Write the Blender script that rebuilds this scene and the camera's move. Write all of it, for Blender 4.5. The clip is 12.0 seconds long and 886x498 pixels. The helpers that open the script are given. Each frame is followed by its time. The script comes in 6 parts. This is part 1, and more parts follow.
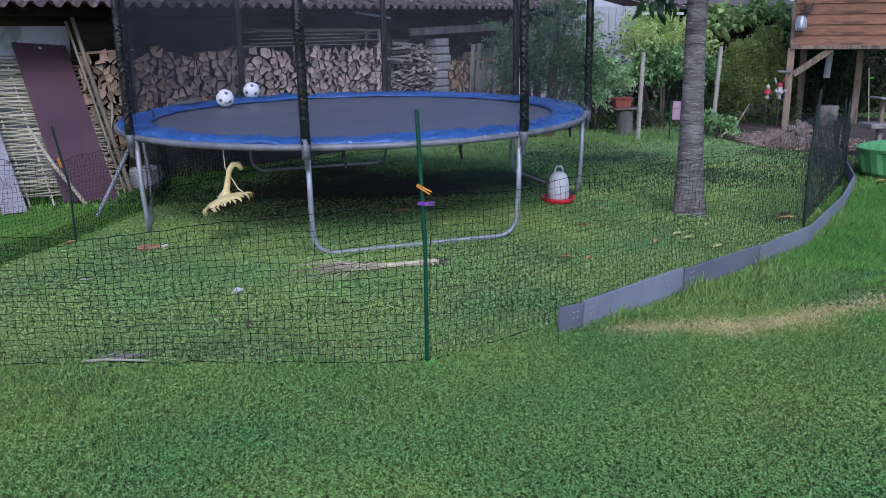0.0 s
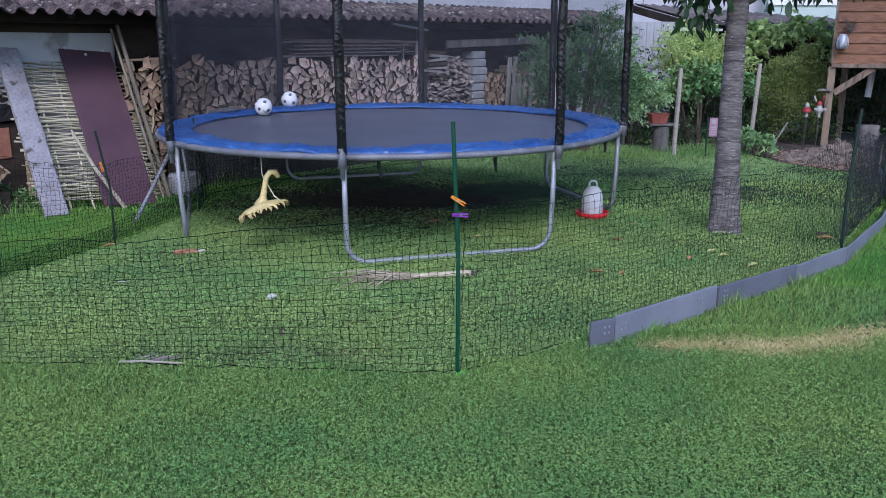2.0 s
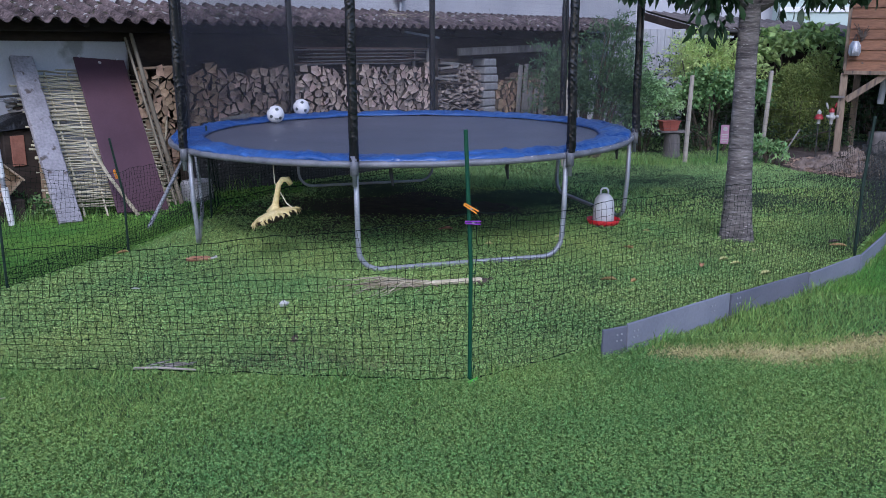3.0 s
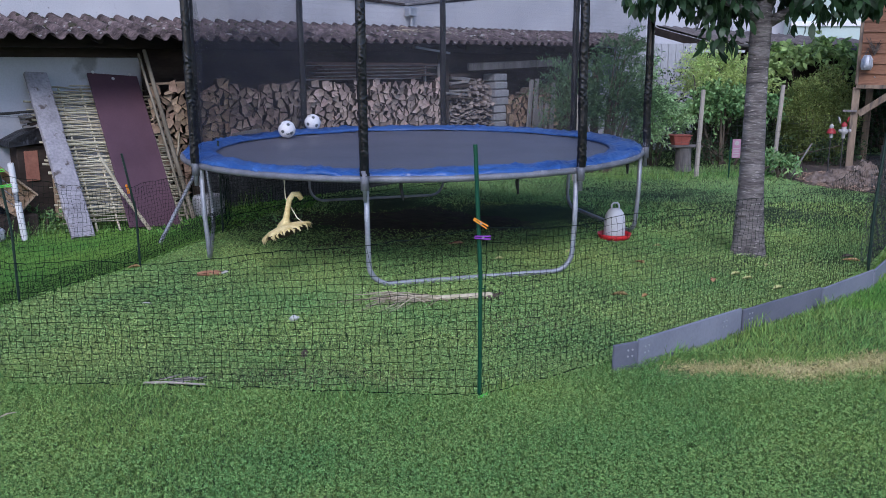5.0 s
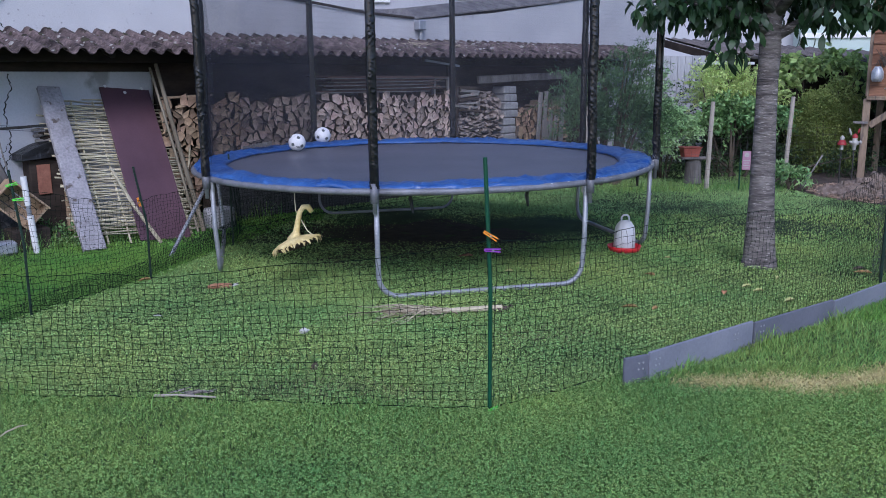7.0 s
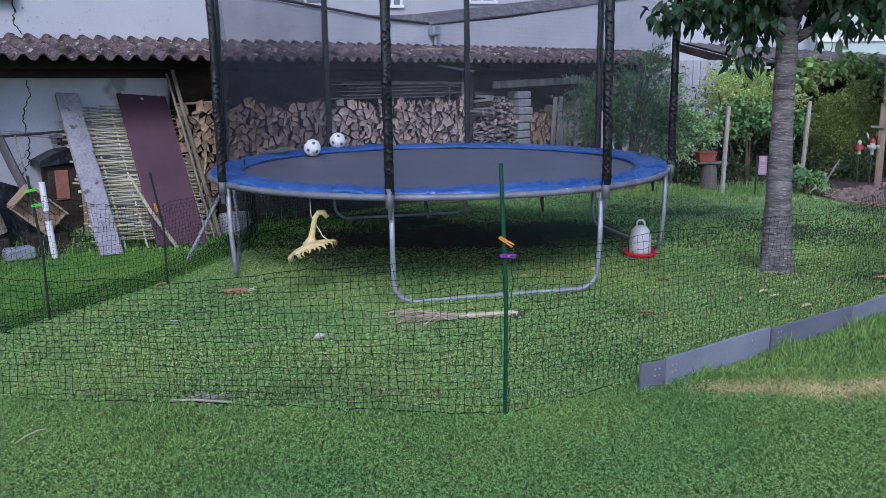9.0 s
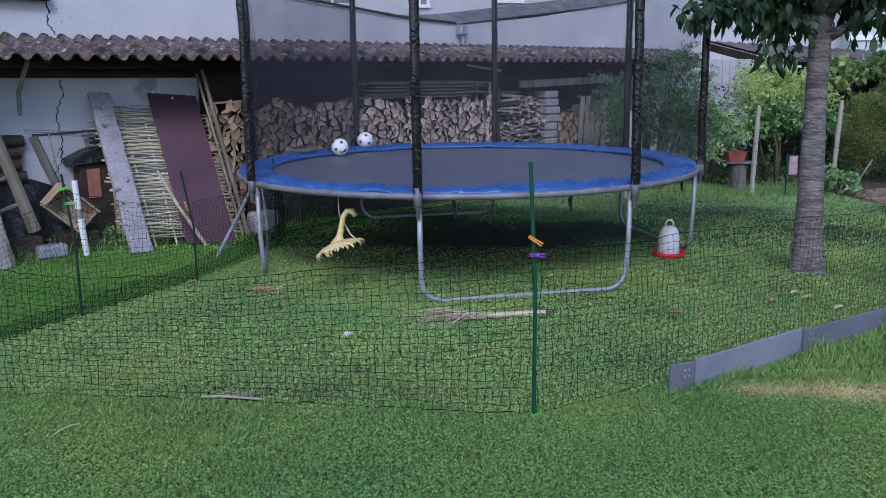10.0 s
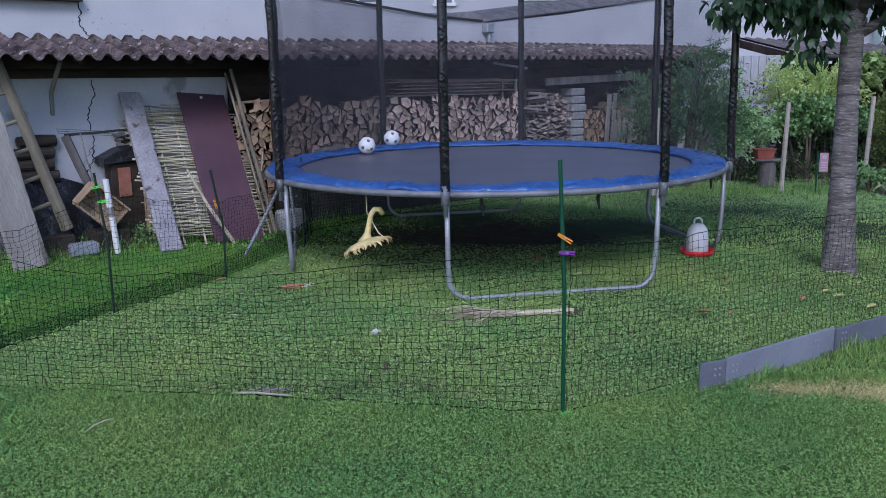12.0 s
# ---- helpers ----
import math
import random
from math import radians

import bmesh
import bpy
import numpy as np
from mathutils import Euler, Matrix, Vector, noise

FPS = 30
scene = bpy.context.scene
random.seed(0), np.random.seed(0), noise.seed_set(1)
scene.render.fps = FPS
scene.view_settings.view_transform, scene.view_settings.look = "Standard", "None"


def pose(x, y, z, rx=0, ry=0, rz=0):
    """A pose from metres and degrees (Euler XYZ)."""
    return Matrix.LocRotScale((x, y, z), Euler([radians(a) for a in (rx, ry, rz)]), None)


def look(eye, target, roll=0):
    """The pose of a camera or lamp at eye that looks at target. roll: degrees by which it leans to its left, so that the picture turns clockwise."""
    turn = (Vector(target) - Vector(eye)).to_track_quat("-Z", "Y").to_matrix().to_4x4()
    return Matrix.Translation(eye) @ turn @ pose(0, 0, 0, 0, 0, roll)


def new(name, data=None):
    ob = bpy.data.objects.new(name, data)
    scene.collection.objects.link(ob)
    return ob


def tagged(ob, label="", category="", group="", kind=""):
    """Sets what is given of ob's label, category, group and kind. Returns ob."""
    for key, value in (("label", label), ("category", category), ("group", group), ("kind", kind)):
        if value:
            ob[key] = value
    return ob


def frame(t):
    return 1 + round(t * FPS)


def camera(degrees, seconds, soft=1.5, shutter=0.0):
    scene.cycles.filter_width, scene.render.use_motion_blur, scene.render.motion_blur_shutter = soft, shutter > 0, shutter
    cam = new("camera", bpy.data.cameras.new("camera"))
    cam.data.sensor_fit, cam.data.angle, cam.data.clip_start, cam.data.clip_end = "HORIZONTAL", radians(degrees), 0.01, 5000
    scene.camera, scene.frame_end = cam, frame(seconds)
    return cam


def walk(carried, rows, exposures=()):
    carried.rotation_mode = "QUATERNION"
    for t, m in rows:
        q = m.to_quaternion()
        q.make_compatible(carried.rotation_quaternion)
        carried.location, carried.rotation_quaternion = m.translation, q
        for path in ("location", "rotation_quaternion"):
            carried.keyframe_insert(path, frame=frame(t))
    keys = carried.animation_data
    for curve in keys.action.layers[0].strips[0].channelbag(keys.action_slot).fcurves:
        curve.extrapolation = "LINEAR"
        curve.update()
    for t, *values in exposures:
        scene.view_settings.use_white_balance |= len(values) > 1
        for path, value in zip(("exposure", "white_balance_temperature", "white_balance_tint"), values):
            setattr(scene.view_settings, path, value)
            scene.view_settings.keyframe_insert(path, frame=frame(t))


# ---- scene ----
cam = camera(55.19, 12.0, soft=0.55)
ROWS = [
    (0.0, 0.0138, 0.0260, 1.6047, -3.816, -14.550, -0.638),
    (0.5, 0.0122, 0.0228, 1.6060, -3.055, -14.460, -0.542),
    (1.0, 0.0133, 0.0150, 1.6100, -2.366, -14.301, -0.169),
    (1.5, 0.0101, 0.0045, 1.6102, -1.929, -14.038, 0.180),
    (2.0, 0.0044, 0.0033, 1.6090, -1.631, -13.764, 0.233),
    (2.5, -0.0020, -0.0030, 1.6140, -1.289, -13.588, 0.170),
    (3.0, -0.0083, -0.0048, 1.6139, -0.939, -13.303, 0.138),
    (5.0, -0.0006, 0.0011, 1.6153, -0.158, -12.336, -0.014),
    (5.5, 0.0000, -0.0000, 1.6186, -0.002, -12.138, -0.045),
    (6.0, -0.0003, 0.0016, 1.6207, 0.199, -11.921, -0.062),
    (6.5, -0.0017, -0.0006, 1.6213, 0.367, -11.757, -0.115),
    (7.0, -0.0029, -0.0007, 1.6185, 0.493, -11.512, -0.205),
    (9.0, -0.0106, -0.0027, 1.6230, 1.456, -11.183, -0.379),
    (9.5, -0.0168, -0.0056, 1.6192, 2.111, -11.162, -0.397),
    (10.0, -0.0311, -0.0061, 1.6197, 3.171, -11.193, -0.438),
    (10.5, -0.0440, -0.0144, 1.6194, 3.789, -11.220, -0.437),
    (11.0, -0.0522, -0.0207, 1.6192, 4.192, -11.220, -0.444),
    (11.5, -0.0515, -0.0172, 1.6201, 4.517, -11.273, -0.603),
    (12.0, -0.0521, -0.0151, 1.6187, 4.863, -11.292, -0.743),
]
walk(cam, [(t, pose(x, y, z, 90 + pitch, 0, yaw) @ pose(0, 0, 0, 0, 0, roll)) for t, x, y, z, yaw, pitch, roll in ROWS],
     tuple((t, e, k, 20) for t, e, k in ((0.0, 0.97, 5500), (1.5, 1.05, 5520), (2.5, 1.05, 5520), (3.0, 0.95, 5540), (5.0, 0.98, 5620), (7.0, 0.98, 5550), (9.5, 0.97, 5520), (10.0, 0.87, 5490), (10.5, 0.81, 5480), (12.0, 0.81, 5480))))

# ---- light ----
world = bpy.data.worlds.new("world")
scene.world = world
world.use_nodes = True
wn, wl = world.node_tree.nodes, world.node_tree.links
sky = wn.new("ShaderNodeTexSky")
sky.sky_type, sky.sun_disc = "NISHITA", False
sky.sun_elevation, sky.sun_rotation = radians(38), radians(200)
sky.air_density, sky.dust_density, sky.ozone_density = 1.0, 1.2, 1.5
wn["Background"].inputs["Strength"].default_value = 0.102
wl.new(sky.outputs["Color"], wn["Background"].inputs["Color"])
sun = new("sun", bpy.data.lights.new("sun", "SUN"))
sun.data.energy, sun.data.angle, sun.data.color = 0.95, radians(20), (1.0, 0.96, 0.9)
sun.matrix_world = look((2, -6, 10), (0, 6, 0))


# ---- materials ----
def mat(name, c1, c2, scale=6.0, rough=0.8, bump=0.25, fine=60.0, metal=0.0, vary=0.0, island=False, stretch=(1, 1, 1),
        c3=None, c3_at=0.62, c3_scale=3.0, spec=0.3, dist=0.01, thin=0.0, fine_mix=0.35, hue=0.0, courses=0.0):
    """Two colours mixed by coarse noise, darkened by fine grain, with an optional third colour in patches."""
    m = bpy.data.materials.new(name)
    m.use_nodes = True
    n, l = m.node_tree.nodes, m.node_tree.links
    b = n["Principled BSDF"]
    tc, mp = n.new("ShaderNodeTexCoord"), n.new("ShaderNodeMapping")
    mp.inputs["Scale"].default_value = stretch
    l.new(tc.outputs["Object"], mp.inputs["Vector"])

    def noise_tex(s, detail=4.0):
        t = n.new("ShaderNodeTexNoise")
        t.inputs["Scale"].default_value, t.inputs["Detail"].default_value = s, detail
        l.new(mp.outputs["Vector"], t.inputs["Vector"])
        return t.outputs["Fac"]

    def ramp(fac, a, z, ca=(0, 0, 0, 1), cz=(1, 1, 1, 1)):
        r = n.new("ShaderNodeValToRGB")
        r.color_ramp.elements[0].position, r.color_ramp.elements[1].position = a, z
        r.color_ramp.elements[0].color, r.color_ramp.elements[1].color = ca, cz
        l.new(fac, r.inputs["Fac"])
        return r.outputs["Color"]

    def mix(kind, fac, a, z):
        x = n.new("ShaderNodeMix")
        x.data_type, x.blend_type = "RGBA", kind
        for key, v in ((0, fac), (6, a), (7, z)):
            if hasattr(v, "links"):
                l.new(v, x.inputs[key])
            else:
                x.inputs[key].default_value = v
        return x.outputs[2]

    coarse, grain = noise_tex(scale), noise_tex(fine, 3.0)
    col = ramp(coarse, 0.32, 0.68, (*c1, 1), (*c2, 1))
    if c3:
        col = mix("MIX", ramp(noise_tex(c3_scale, 6.0), c3_at, c3_at + 0.08), col, (*c3, 1))
    col = mix("MULTIPLY", fine_mix, col, ramp(grain, 0.25, 0.65, (0.35, 0.35, 0.35, 1)))
    if courses:
        sep, com, br = n.new("ShaderNodeSeparateXYZ"), n.new("ShaderNodeCombineXYZ"), n.new("ShaderNodeTexBrick")
        l.new(tc.outputs["Object"], sep.inputs[0])
        l.new(sep.outputs["X"], com.inputs["X"])
        l.new(sep.outputs["Z"], com.inputs["Y"])
        l.new(com.outputs[0], br.inputs["Vector"])
        br.inputs["Scale"].default_value, br.inputs["Mortar Size"].default_value, br.inputs["Mortar Smooth"].default_value = 1.0, courses * 0.12, 0.6
        br.inputs["Brick Width"].default_value, br.inputs["Row Height"].default_value = courses * 3.2, courses
        br.inputs["Color1"].default_value, br.inputs["Color2"].default_value, br.inputs["Mortar"].default_value = (1, 1, 1, 1), (0.93, 0.93, 0.93, 1), (0.72, 0.72, 0.72, 1)
        col = mix("MULTIPLY", 0.42, col, br.outputs["Color"])
    if vary:
        info = n.new("ShaderNodeNewGeometry" if island else "ShaderNodeObjectInfo")
        rnd = info.outputs["Random Per Island" if island else "Random"]
        hsv, mr = n.new("ShaderNodeHueSaturation"), n.new("ShaderNodeMapRange")
        mr.inputs["To Min"].default_value, mr.inputs["To Max"].default_value = 1 - vary, 1 + vary
        l.new(rnd, mr.inputs["Value"])
        l.new(mr.outputs["Result"], hsv.inputs["Value"])
        if hue:
            mh = n.new("ShaderNodeMapRange")
            mh.inputs["To Min"].default_value, mh.inputs["To Max"].default_value = 0.5 + hue, 0.5 - hue
            wob = n.new("ShaderNodeMath")
            wob.operation = "FRACT"
            mul = n.new("ShaderNodeMath")
            mul.operation, mul.inputs[1].default_value = "MULTIPLY", 7.31
            l.new(rnd, mul.inputs[0])
            l.new(mul.outputs[0], wob.inputs[0])
            l.new(wob.outputs[0], mh.inputs["Value"])
            l.new(mh.outputs["Result"], hsv.inputs["Hue"])
        l.new(col, hsv.inputs["Color"])
        col = hsv.outputs["Color"]
    l.new(col, b.inputs["Base Color"])
    b.inputs["Roughness"].default_value, b.inputs["Metallic"].default_value = rough, metal
    b.inputs["Specular IOR Level"].default_value = spec
    if bump:
        bp = n.new("ShaderNodeBump")
        bp.inputs["Strength"].default_value, bp.inputs["Distance"].default_value = bump, dist
        l.new(grain, bp.inputs["Height"])
        l.new(bp.outputs["Normal"], b.inputs["Normal"])
    if thin:
        out, tr, ms = n["Material Output"], n.new("ShaderNodeBsdfTranslucent"), n.new("ShaderNodeMixShader")
        ms.inputs["Fac"].default_value = thin
        l.new(col, tr.inputs["Color"])
        l.new(b.outputs[0], ms.inputs[1])
        l.new(tr.outputs[0], ms.inputs[2])
        l.new(ms.outputs[0], out.inputs["Surface"])
    return m


def mesh_screen(name, colour, cover):
    """Very fine netting: the threads cover a share of the area."""
    m = bpy.data.materials.new(name)
    m.use_nodes = True
    n, l = m.node_tree.nodes, m.node_tree.links
    b, tr, ms = n["Principled BSDF"], n.new("ShaderNodeBsdfTransparent"), n.new("ShaderNodeMixShader")
    b.inputs["Base Color"].default_value, b.inputs["Roughness"].default_value = (*colour, 1), 1.0
    b.inputs["Specular IOR Level"].default_value = 0.0
    tc, t, mr = n.new("ShaderNodeTexCoord"), n.new("ShaderNodeTexNoise"), n.new("ShaderNodeMapRange")
    t.inputs["Scale"].default_value = 1.6
    mr.inputs["To Min"].default_value, mr.inputs["To Max"].default_value = cover - 0.1, cover + 0.1
    l.new(tc.outputs["Object"], t.inputs["Vector"])
    l.new(t.outputs["Fac"], mr.inputs["Value"])
    l.new(mr.outputs["Result"], ms.inputs["Fac"])
    l.new(tr.outputs[0], ms.inputs[1])
    l.new(b.outputs[0], ms.inputs[2])
    l.new(ms.outputs[0], n["Material Output"].inputs["Surface"])
    return m


LAWN = mat("lawn_soil", (0.027, 0.048, 0.016), (0.046, 0.075, 0.026), 2.2, 0.95, 0.6, 70, c3=(0.1, 0.09, 0.05), c3_at=0.66, c3_scale=1.3, dist=0.02)
GRASS = mat("grass_blades", (0.159, 0.322, 0.098), (0.277, 0.414, 0.111), 0.7, 0.9, 0, 25, vary=0.6, island=True, thin=0.16, hue=0.03, spec=0.08)
LUSH = mat("lush_grass_blades", (0.129, 0.333, 0.072), (0.248, 0.432, 0.088), 0.9, 0.9, 0, 25, vary=0.45, island=True, thin=0.25, hue=0.015, spec=0.15)
# Brightened copy of the lawn grass, offsetting dimness behind the trampoline.
BACKGRASS = mat("lifted_back_grass_blades", (0.25, 0.43, 0.16), (0.38, 0.54, 0.2), 0.9, 0.9, 0, 25, vary=0.35, island=True, thin=0.2, hue=0.02, spec=0.15)
# Pecked turf is paler; raised further to offset the netting's darkening.
RUNGRASS = mat("pecked_grass_blades", (0.228, 0.397, 0.134), (0.401, 0.530, 0.167), 0.8, 0.9, 0, 25, vary=0.6, island=True, thin=0.16, hue=0.03, spec=0.1)
CLOVER = mat("clover", (0.172, 0.344, 0.105), (0.304, 0.450, 0.122), 0.7, 0.9, 0, 25, vary=0.6, island=True, thin=0.14, hue=0.028, spec=0.08)
RUNCLOVER = mat("pecked_clover", (0.245, 0.436, 0.146), (0.430, 0.568, 0.178), 0.8, 0.9, 0, 25, vary=0.6, island=True, thin=0.14, hue=0.03, spec=0.1)
WITHERED = mat("withered_grass", (0.24, 0.2, 0.11), (0.4, 0.35, 0.19), 4, 0.9, 0, 40, vary=0.4, island=True, thin=0.15)
DRY = mat("dry_grass", (0.500, 0.430, 0.176), (0.700, 0.610, 0.288), 4, 0.8, 0, 40, vary=0.3, island=True, thin=0.15)
SOIL = mat("soil", (0.17, 0.125, 0.098), (0.31, 0.245, 0.2), 9, 0.95, 0.7, 60, vary=0.25, dist=0.02)
# Soil colour darkened to carry the shade of hut and netting.
BEDSOIL = mat("shaded_bed_soil", (0.06, 0.046, 0.038), (0.13, 0.1, 0.08), 8, 0.95, 0.7, 60, dist=0.02)
ORNWHITE = mat("white_glaze", (0.36, 0.35, 0.33), (0.46, 0.45, 0.43), 6, 0.4, 0)
ORNRED = mat("red_glaze", (0.28, 0.025, 0.03), (0.36, 0.04, 0.045), 6, 0.4, 0)
# Near-black ground colour that carries the trampoline's shade.
SHADESOIL = mat("shade_soil", (0.03, 0.026, 0.018), (0.065, 0.055, 0.038), 7, 0.95, 0.7, 60, c3=(0.05, 0.075, 0.025), c3_at=0.58, c3_scale=5, dist=0.02)
PLASTER = mat("white_plaster", (0.543, 0.541, 0.558), (0.653, 0.643, 0.651), 1.2, 0.9, 0.22, 80, c3=(0.33, 0.32, 0.33), c3_at=0.655, c3_scale=24, dist=0.014, fine_mix=0.22)
BRICKWASH = mat("whitewashed_brick", (0.5, 0.5, 0.53), (0.63, 0.62, 0.645), 1.1, 0.9, 0.6, 45, c3=(0.38, 0.37, 0.38), c3_at=0.66, c3_scale=9, dist=0.014, fine_mix=0.25, courses=0.07)
# Second plaster tone, added to match the wall in the eaves' shade.
EAVEPLASTER = mat("eave_tone_plaster", (0.536, 0.549, 0.592), (0.690, 0.690, 0.734), 1.1, 0.9, 0.3, 60, c3=(0.36, 0.36, 0.37), c3_at=0.6, c3_scale=2.2, dist=0.008, fine_mix=0.14)
CRACK = mat("crack_shade", (0.03, 0.03, 0.03), (0.05, 0.05, 0.05), 8, 1.0, 0)
ASBESTOS = mat("fibre_cement_roof", (0.03, 0.022, 0.022), (0.24, 0.18, 0.175), 7, 0.95, 1.0, 40, c3=(0.27, 0.235, 0.22), c3_at=0.63, c3_scale=55, dist=0.02, fine_mix=0.95)
MOSS = mat("roof_moss", (0.03, 0.03, 0.018), (0.075, 0.07, 0.04), 20, 1.0, 0.8, 90)
LICHEN = mat("lichen", (0.2, 0.185, 0.17), (0.42, 0.4, 0.37), 20, 1.0, 0.5, 90)
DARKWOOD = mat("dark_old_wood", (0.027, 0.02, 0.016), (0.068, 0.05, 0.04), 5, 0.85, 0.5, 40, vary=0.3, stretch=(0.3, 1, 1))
GREYWOOD = mat("weathered_grey_wood", (0.2, 0.18, 0.17), (0.34, 0.32, 0.3), 6, 0.85, 0.5, 45, vary=0.15, stretch=(1, 1, 0.15), c3=(0.16, 0.14, 0.13), c3_at=0.64, c3_scale=7)
DARKGREYWOOD = mat("dark_grey_wood", (0.1, 0.09, 0.085), (0.2, 0.185, 0.175), 6, 0.85, 0.5, 45, stretch=(1, 1, 0.2))
PLANKGREY = mat("concrete_grey_plank", (0.27, 0.26, 0.28), (0.43, 0.41, 0.44), 5, 0.9, 0.6, 40, vary=0.08, c3=(0.13, 0.11, 0.1), c3_at=0.6, c3_scale=11, dist=0.015, fine_mix=0.45)
BROADWOOD = mat("bleached_board", (0.26, 0.235, 0.215), (0.43, 0.4, 0.37), 3, 0.85, 0.7, 45, stretch=(2, 1, 0.3), c3=(0.17, 0.15, 0.13), c3_at=0.6, c3_scale=6)
TANWOOD = mat("tan_wood", (0.34, 0.24, 0.15), (0.5, 0.37, 0.25), 5, 0.75, 0.4, 50, vary=0.2, stretch=(1, 1, 0.2))
ENDGRAIN = mat("split_log_face", (0.4, 0.285, 0.23), (0.68, 0.52, 0.44), 9, 0.85, 0.6, 70, vary=0.45, hue=0.014)
WARMGRAIN = mat("warm_log_face", (0.27, 0.18, 0.115), (0.48, 0.34, 0.23), 9, 0.85, 0.6, 70, vary=0.4, hue=0.012)
REDDARK = mat("dark_reddish_board", (0.1, 0.06, 0.05), (0.2, 0.125, 0.1), 5, 0.85, 0.4, 50, vary=0.35, stretch=(0.3, 1, 1))
OLDGRAIN = mat("old_log_face", (0.3, 0.21, 0.16), (0.5, 0.38, 0.3), 9, 0.85, 0.6, 70, vary=0.45, hue=0.014)
BARK = mat("log_bark", (0.09, 0.07, 0.05), (0.18, 0.14, 0.11), 12, 0.95, 0.7, 50, vary=0.3)
# Bark darkened for the log pile lying in the lean-to's shade.
DARKBARK = mat("dark_log_bark", (0.04, 0.033, 0.028), (0.11, 0.09, 0.075), 14, 0.95, 0.8, 40, vary=0.3, stretch=(0.3, 1, 1), dist=0.02)
KINDLING = mat("kindling_grey", (0.22, 0.18, 0.16), (0.42, 0.35, 0.31), 9, 0.9, 0.5, 60, vary=0.4, island=True)
WICKER = mat("willow_rods", (0.42, 0.38, 0.26), (0.7, 0.64, 0.47), 7, 0.75, 0.4, 70, vary=0.3, hue=0.01)
FILMPLY = mat("brown_film_panel", (0.091, 0.049, 0.065), (0.135, 0.074, 0.095), 1.8, 0.48, 0.08, 60, c3=(0.13, 0.085, 0.09), c3_at=0.7, c3_scale=5, fine_mix=0.15, spec=0.35)
STEEL = mat("galvanised_steel", (0.281, 0.297, 0.331), (0.391, 0.408, 0.443), 8, 0.5, 0.15, 80, metal=0.4, c3=(0.3, 0.25, 0.21), c3_at=0.7, c3_scale=9)
RIM = mat("steel_rim", (0.15, 0.155, 0.18), (0.25, 0.255, 0.285), 6, 0.55, 0.15, 80, metal=0.3)
BLUE = mat("blue_pad", (0.022, 0.075, 0.26), (0.046, 0.125, 0.35), 3.0, 0.33, 0.9, 15, spec=0.5, fine_mix=0.25, dist=0.02)
MATBLACK = mat("trampoline_mat", (0.1, 0.098, 0.118), (0.138, 0.136, 0.16), 1.5, 0.45, 0.15, 300, fine_mix=0.15, spec=0.5)
FOAM = mat("black_foam_sleeve", (0.005, 0.005, 0.007), (0.009, 0.009, 0.012), 9, 0.24, 0.1, 60, stretch=(1, 1, 0.5), spec=0.5, dist=0.003)
SAFETY = mesh_screen("safety_net", (0.075, 0.078, 0.095), 0.125)
SAFETY_DOUBLE = mesh_screen("double_safety_net", (0.03, 0.031, 0.04), 0.32)
NETGREEN = mat("dark_net_cord", (0.006, 0.015, 0.011), (0.011, 0.023, 0.017), 9, 0.9, 0, spec=0.1)
POSTGREEN = mat("green_plastic_post", (0.006, 0.052, 0.027), (0.009, 0.075, 0.038), 6, 0.4, 0.1, 60, fine_mix=0.2)
POSTBLACK = mat("black_green_stake", (0.01, 0.025, 0.018), (0.02, 0.04, 0.03), 6, 0.5, 0.1, 60)
COBRED = mat("gnawed_cob", (0.28, 0.13, 0.07), (0.42, 0.22, 0.13), 30, 0.85, 0.5, 80)
EDGINGDARK = mat("dark_grey_plastic_board", (0.115, 0.12, 0.155), (0.155, 0.16, 0.2), 2.5, 0.55, 0.12, 60, fine_mix=0.15)
EDGING = mat("grey_plastic_board", (0.17, 0.18, 0.225), (0.23, 0.24, 0.29), 2.5, 0.55, 0.12, 60, fine_mix=0.15, vary=0.08, c3=(0.24, 0.24, 0.26), c3_at=0.72, c3_scale=7)
TRUNK = mat("cherry_bark", (0.1, 0.088, 0.086), (0.24, 0.215, 0.205), 5, 0.85, 0.9, 13, stretch=(1, 1, 4.2), c3=(0.38, 0.35, 0.33), c3_at=0.6, c3_scale=24, dist=0.018, fine_mix=0.8)
LEAF = mat("cherry_leaf", (0.018, 0.049, 0.020), (0.039, 0.086, 0.031), 3, 0.45, 0, 30, vary=0.4, island=True, thin=0.25, spec=0.45)
WILLOW = mat("willow_leaf", (0.09, 0.17, 0.075), (0.18, 0.29, 0.13), 1.5, 0.6, 0, 30, vary=0.5, island=True, thin=0.3)
GOLDLEAF = mat("yellow_green_leaf", (0.484, 0.638, 0.198), (0.726, 0.836, 0.352), 1.5, 0.6, 0, 30, vary=0.3, island=True, thin=0.4, hue=0.02)
MIDLEAF = mat("mid_green_leaf", (0.14, 0.28, 0.1), (0.3, 0.46, 0.18), 1.5, 0.6, 0, 30, vary=0.4, island=True, thin=0.25, hue=0.02)
BOXLEAF = mat("clipped_hedge_leaf", (0.14, 0.2, 0.052), (0.3, 0.37, 0.11), 2.5, 0.6, 0, 30, vary=0.35, island=True, thin=0.2, hue=0.02)
# Leaf green darkened to stand for deep shade in hedge and undergrowth.
SHADELEAF = mat("shade_leaf", (0.02, 0.045, 0.015), (0.045, 0.08, 0.03), 1.5, 0.7, 0, 30, vary=0.4, island=True, thin=0.15)
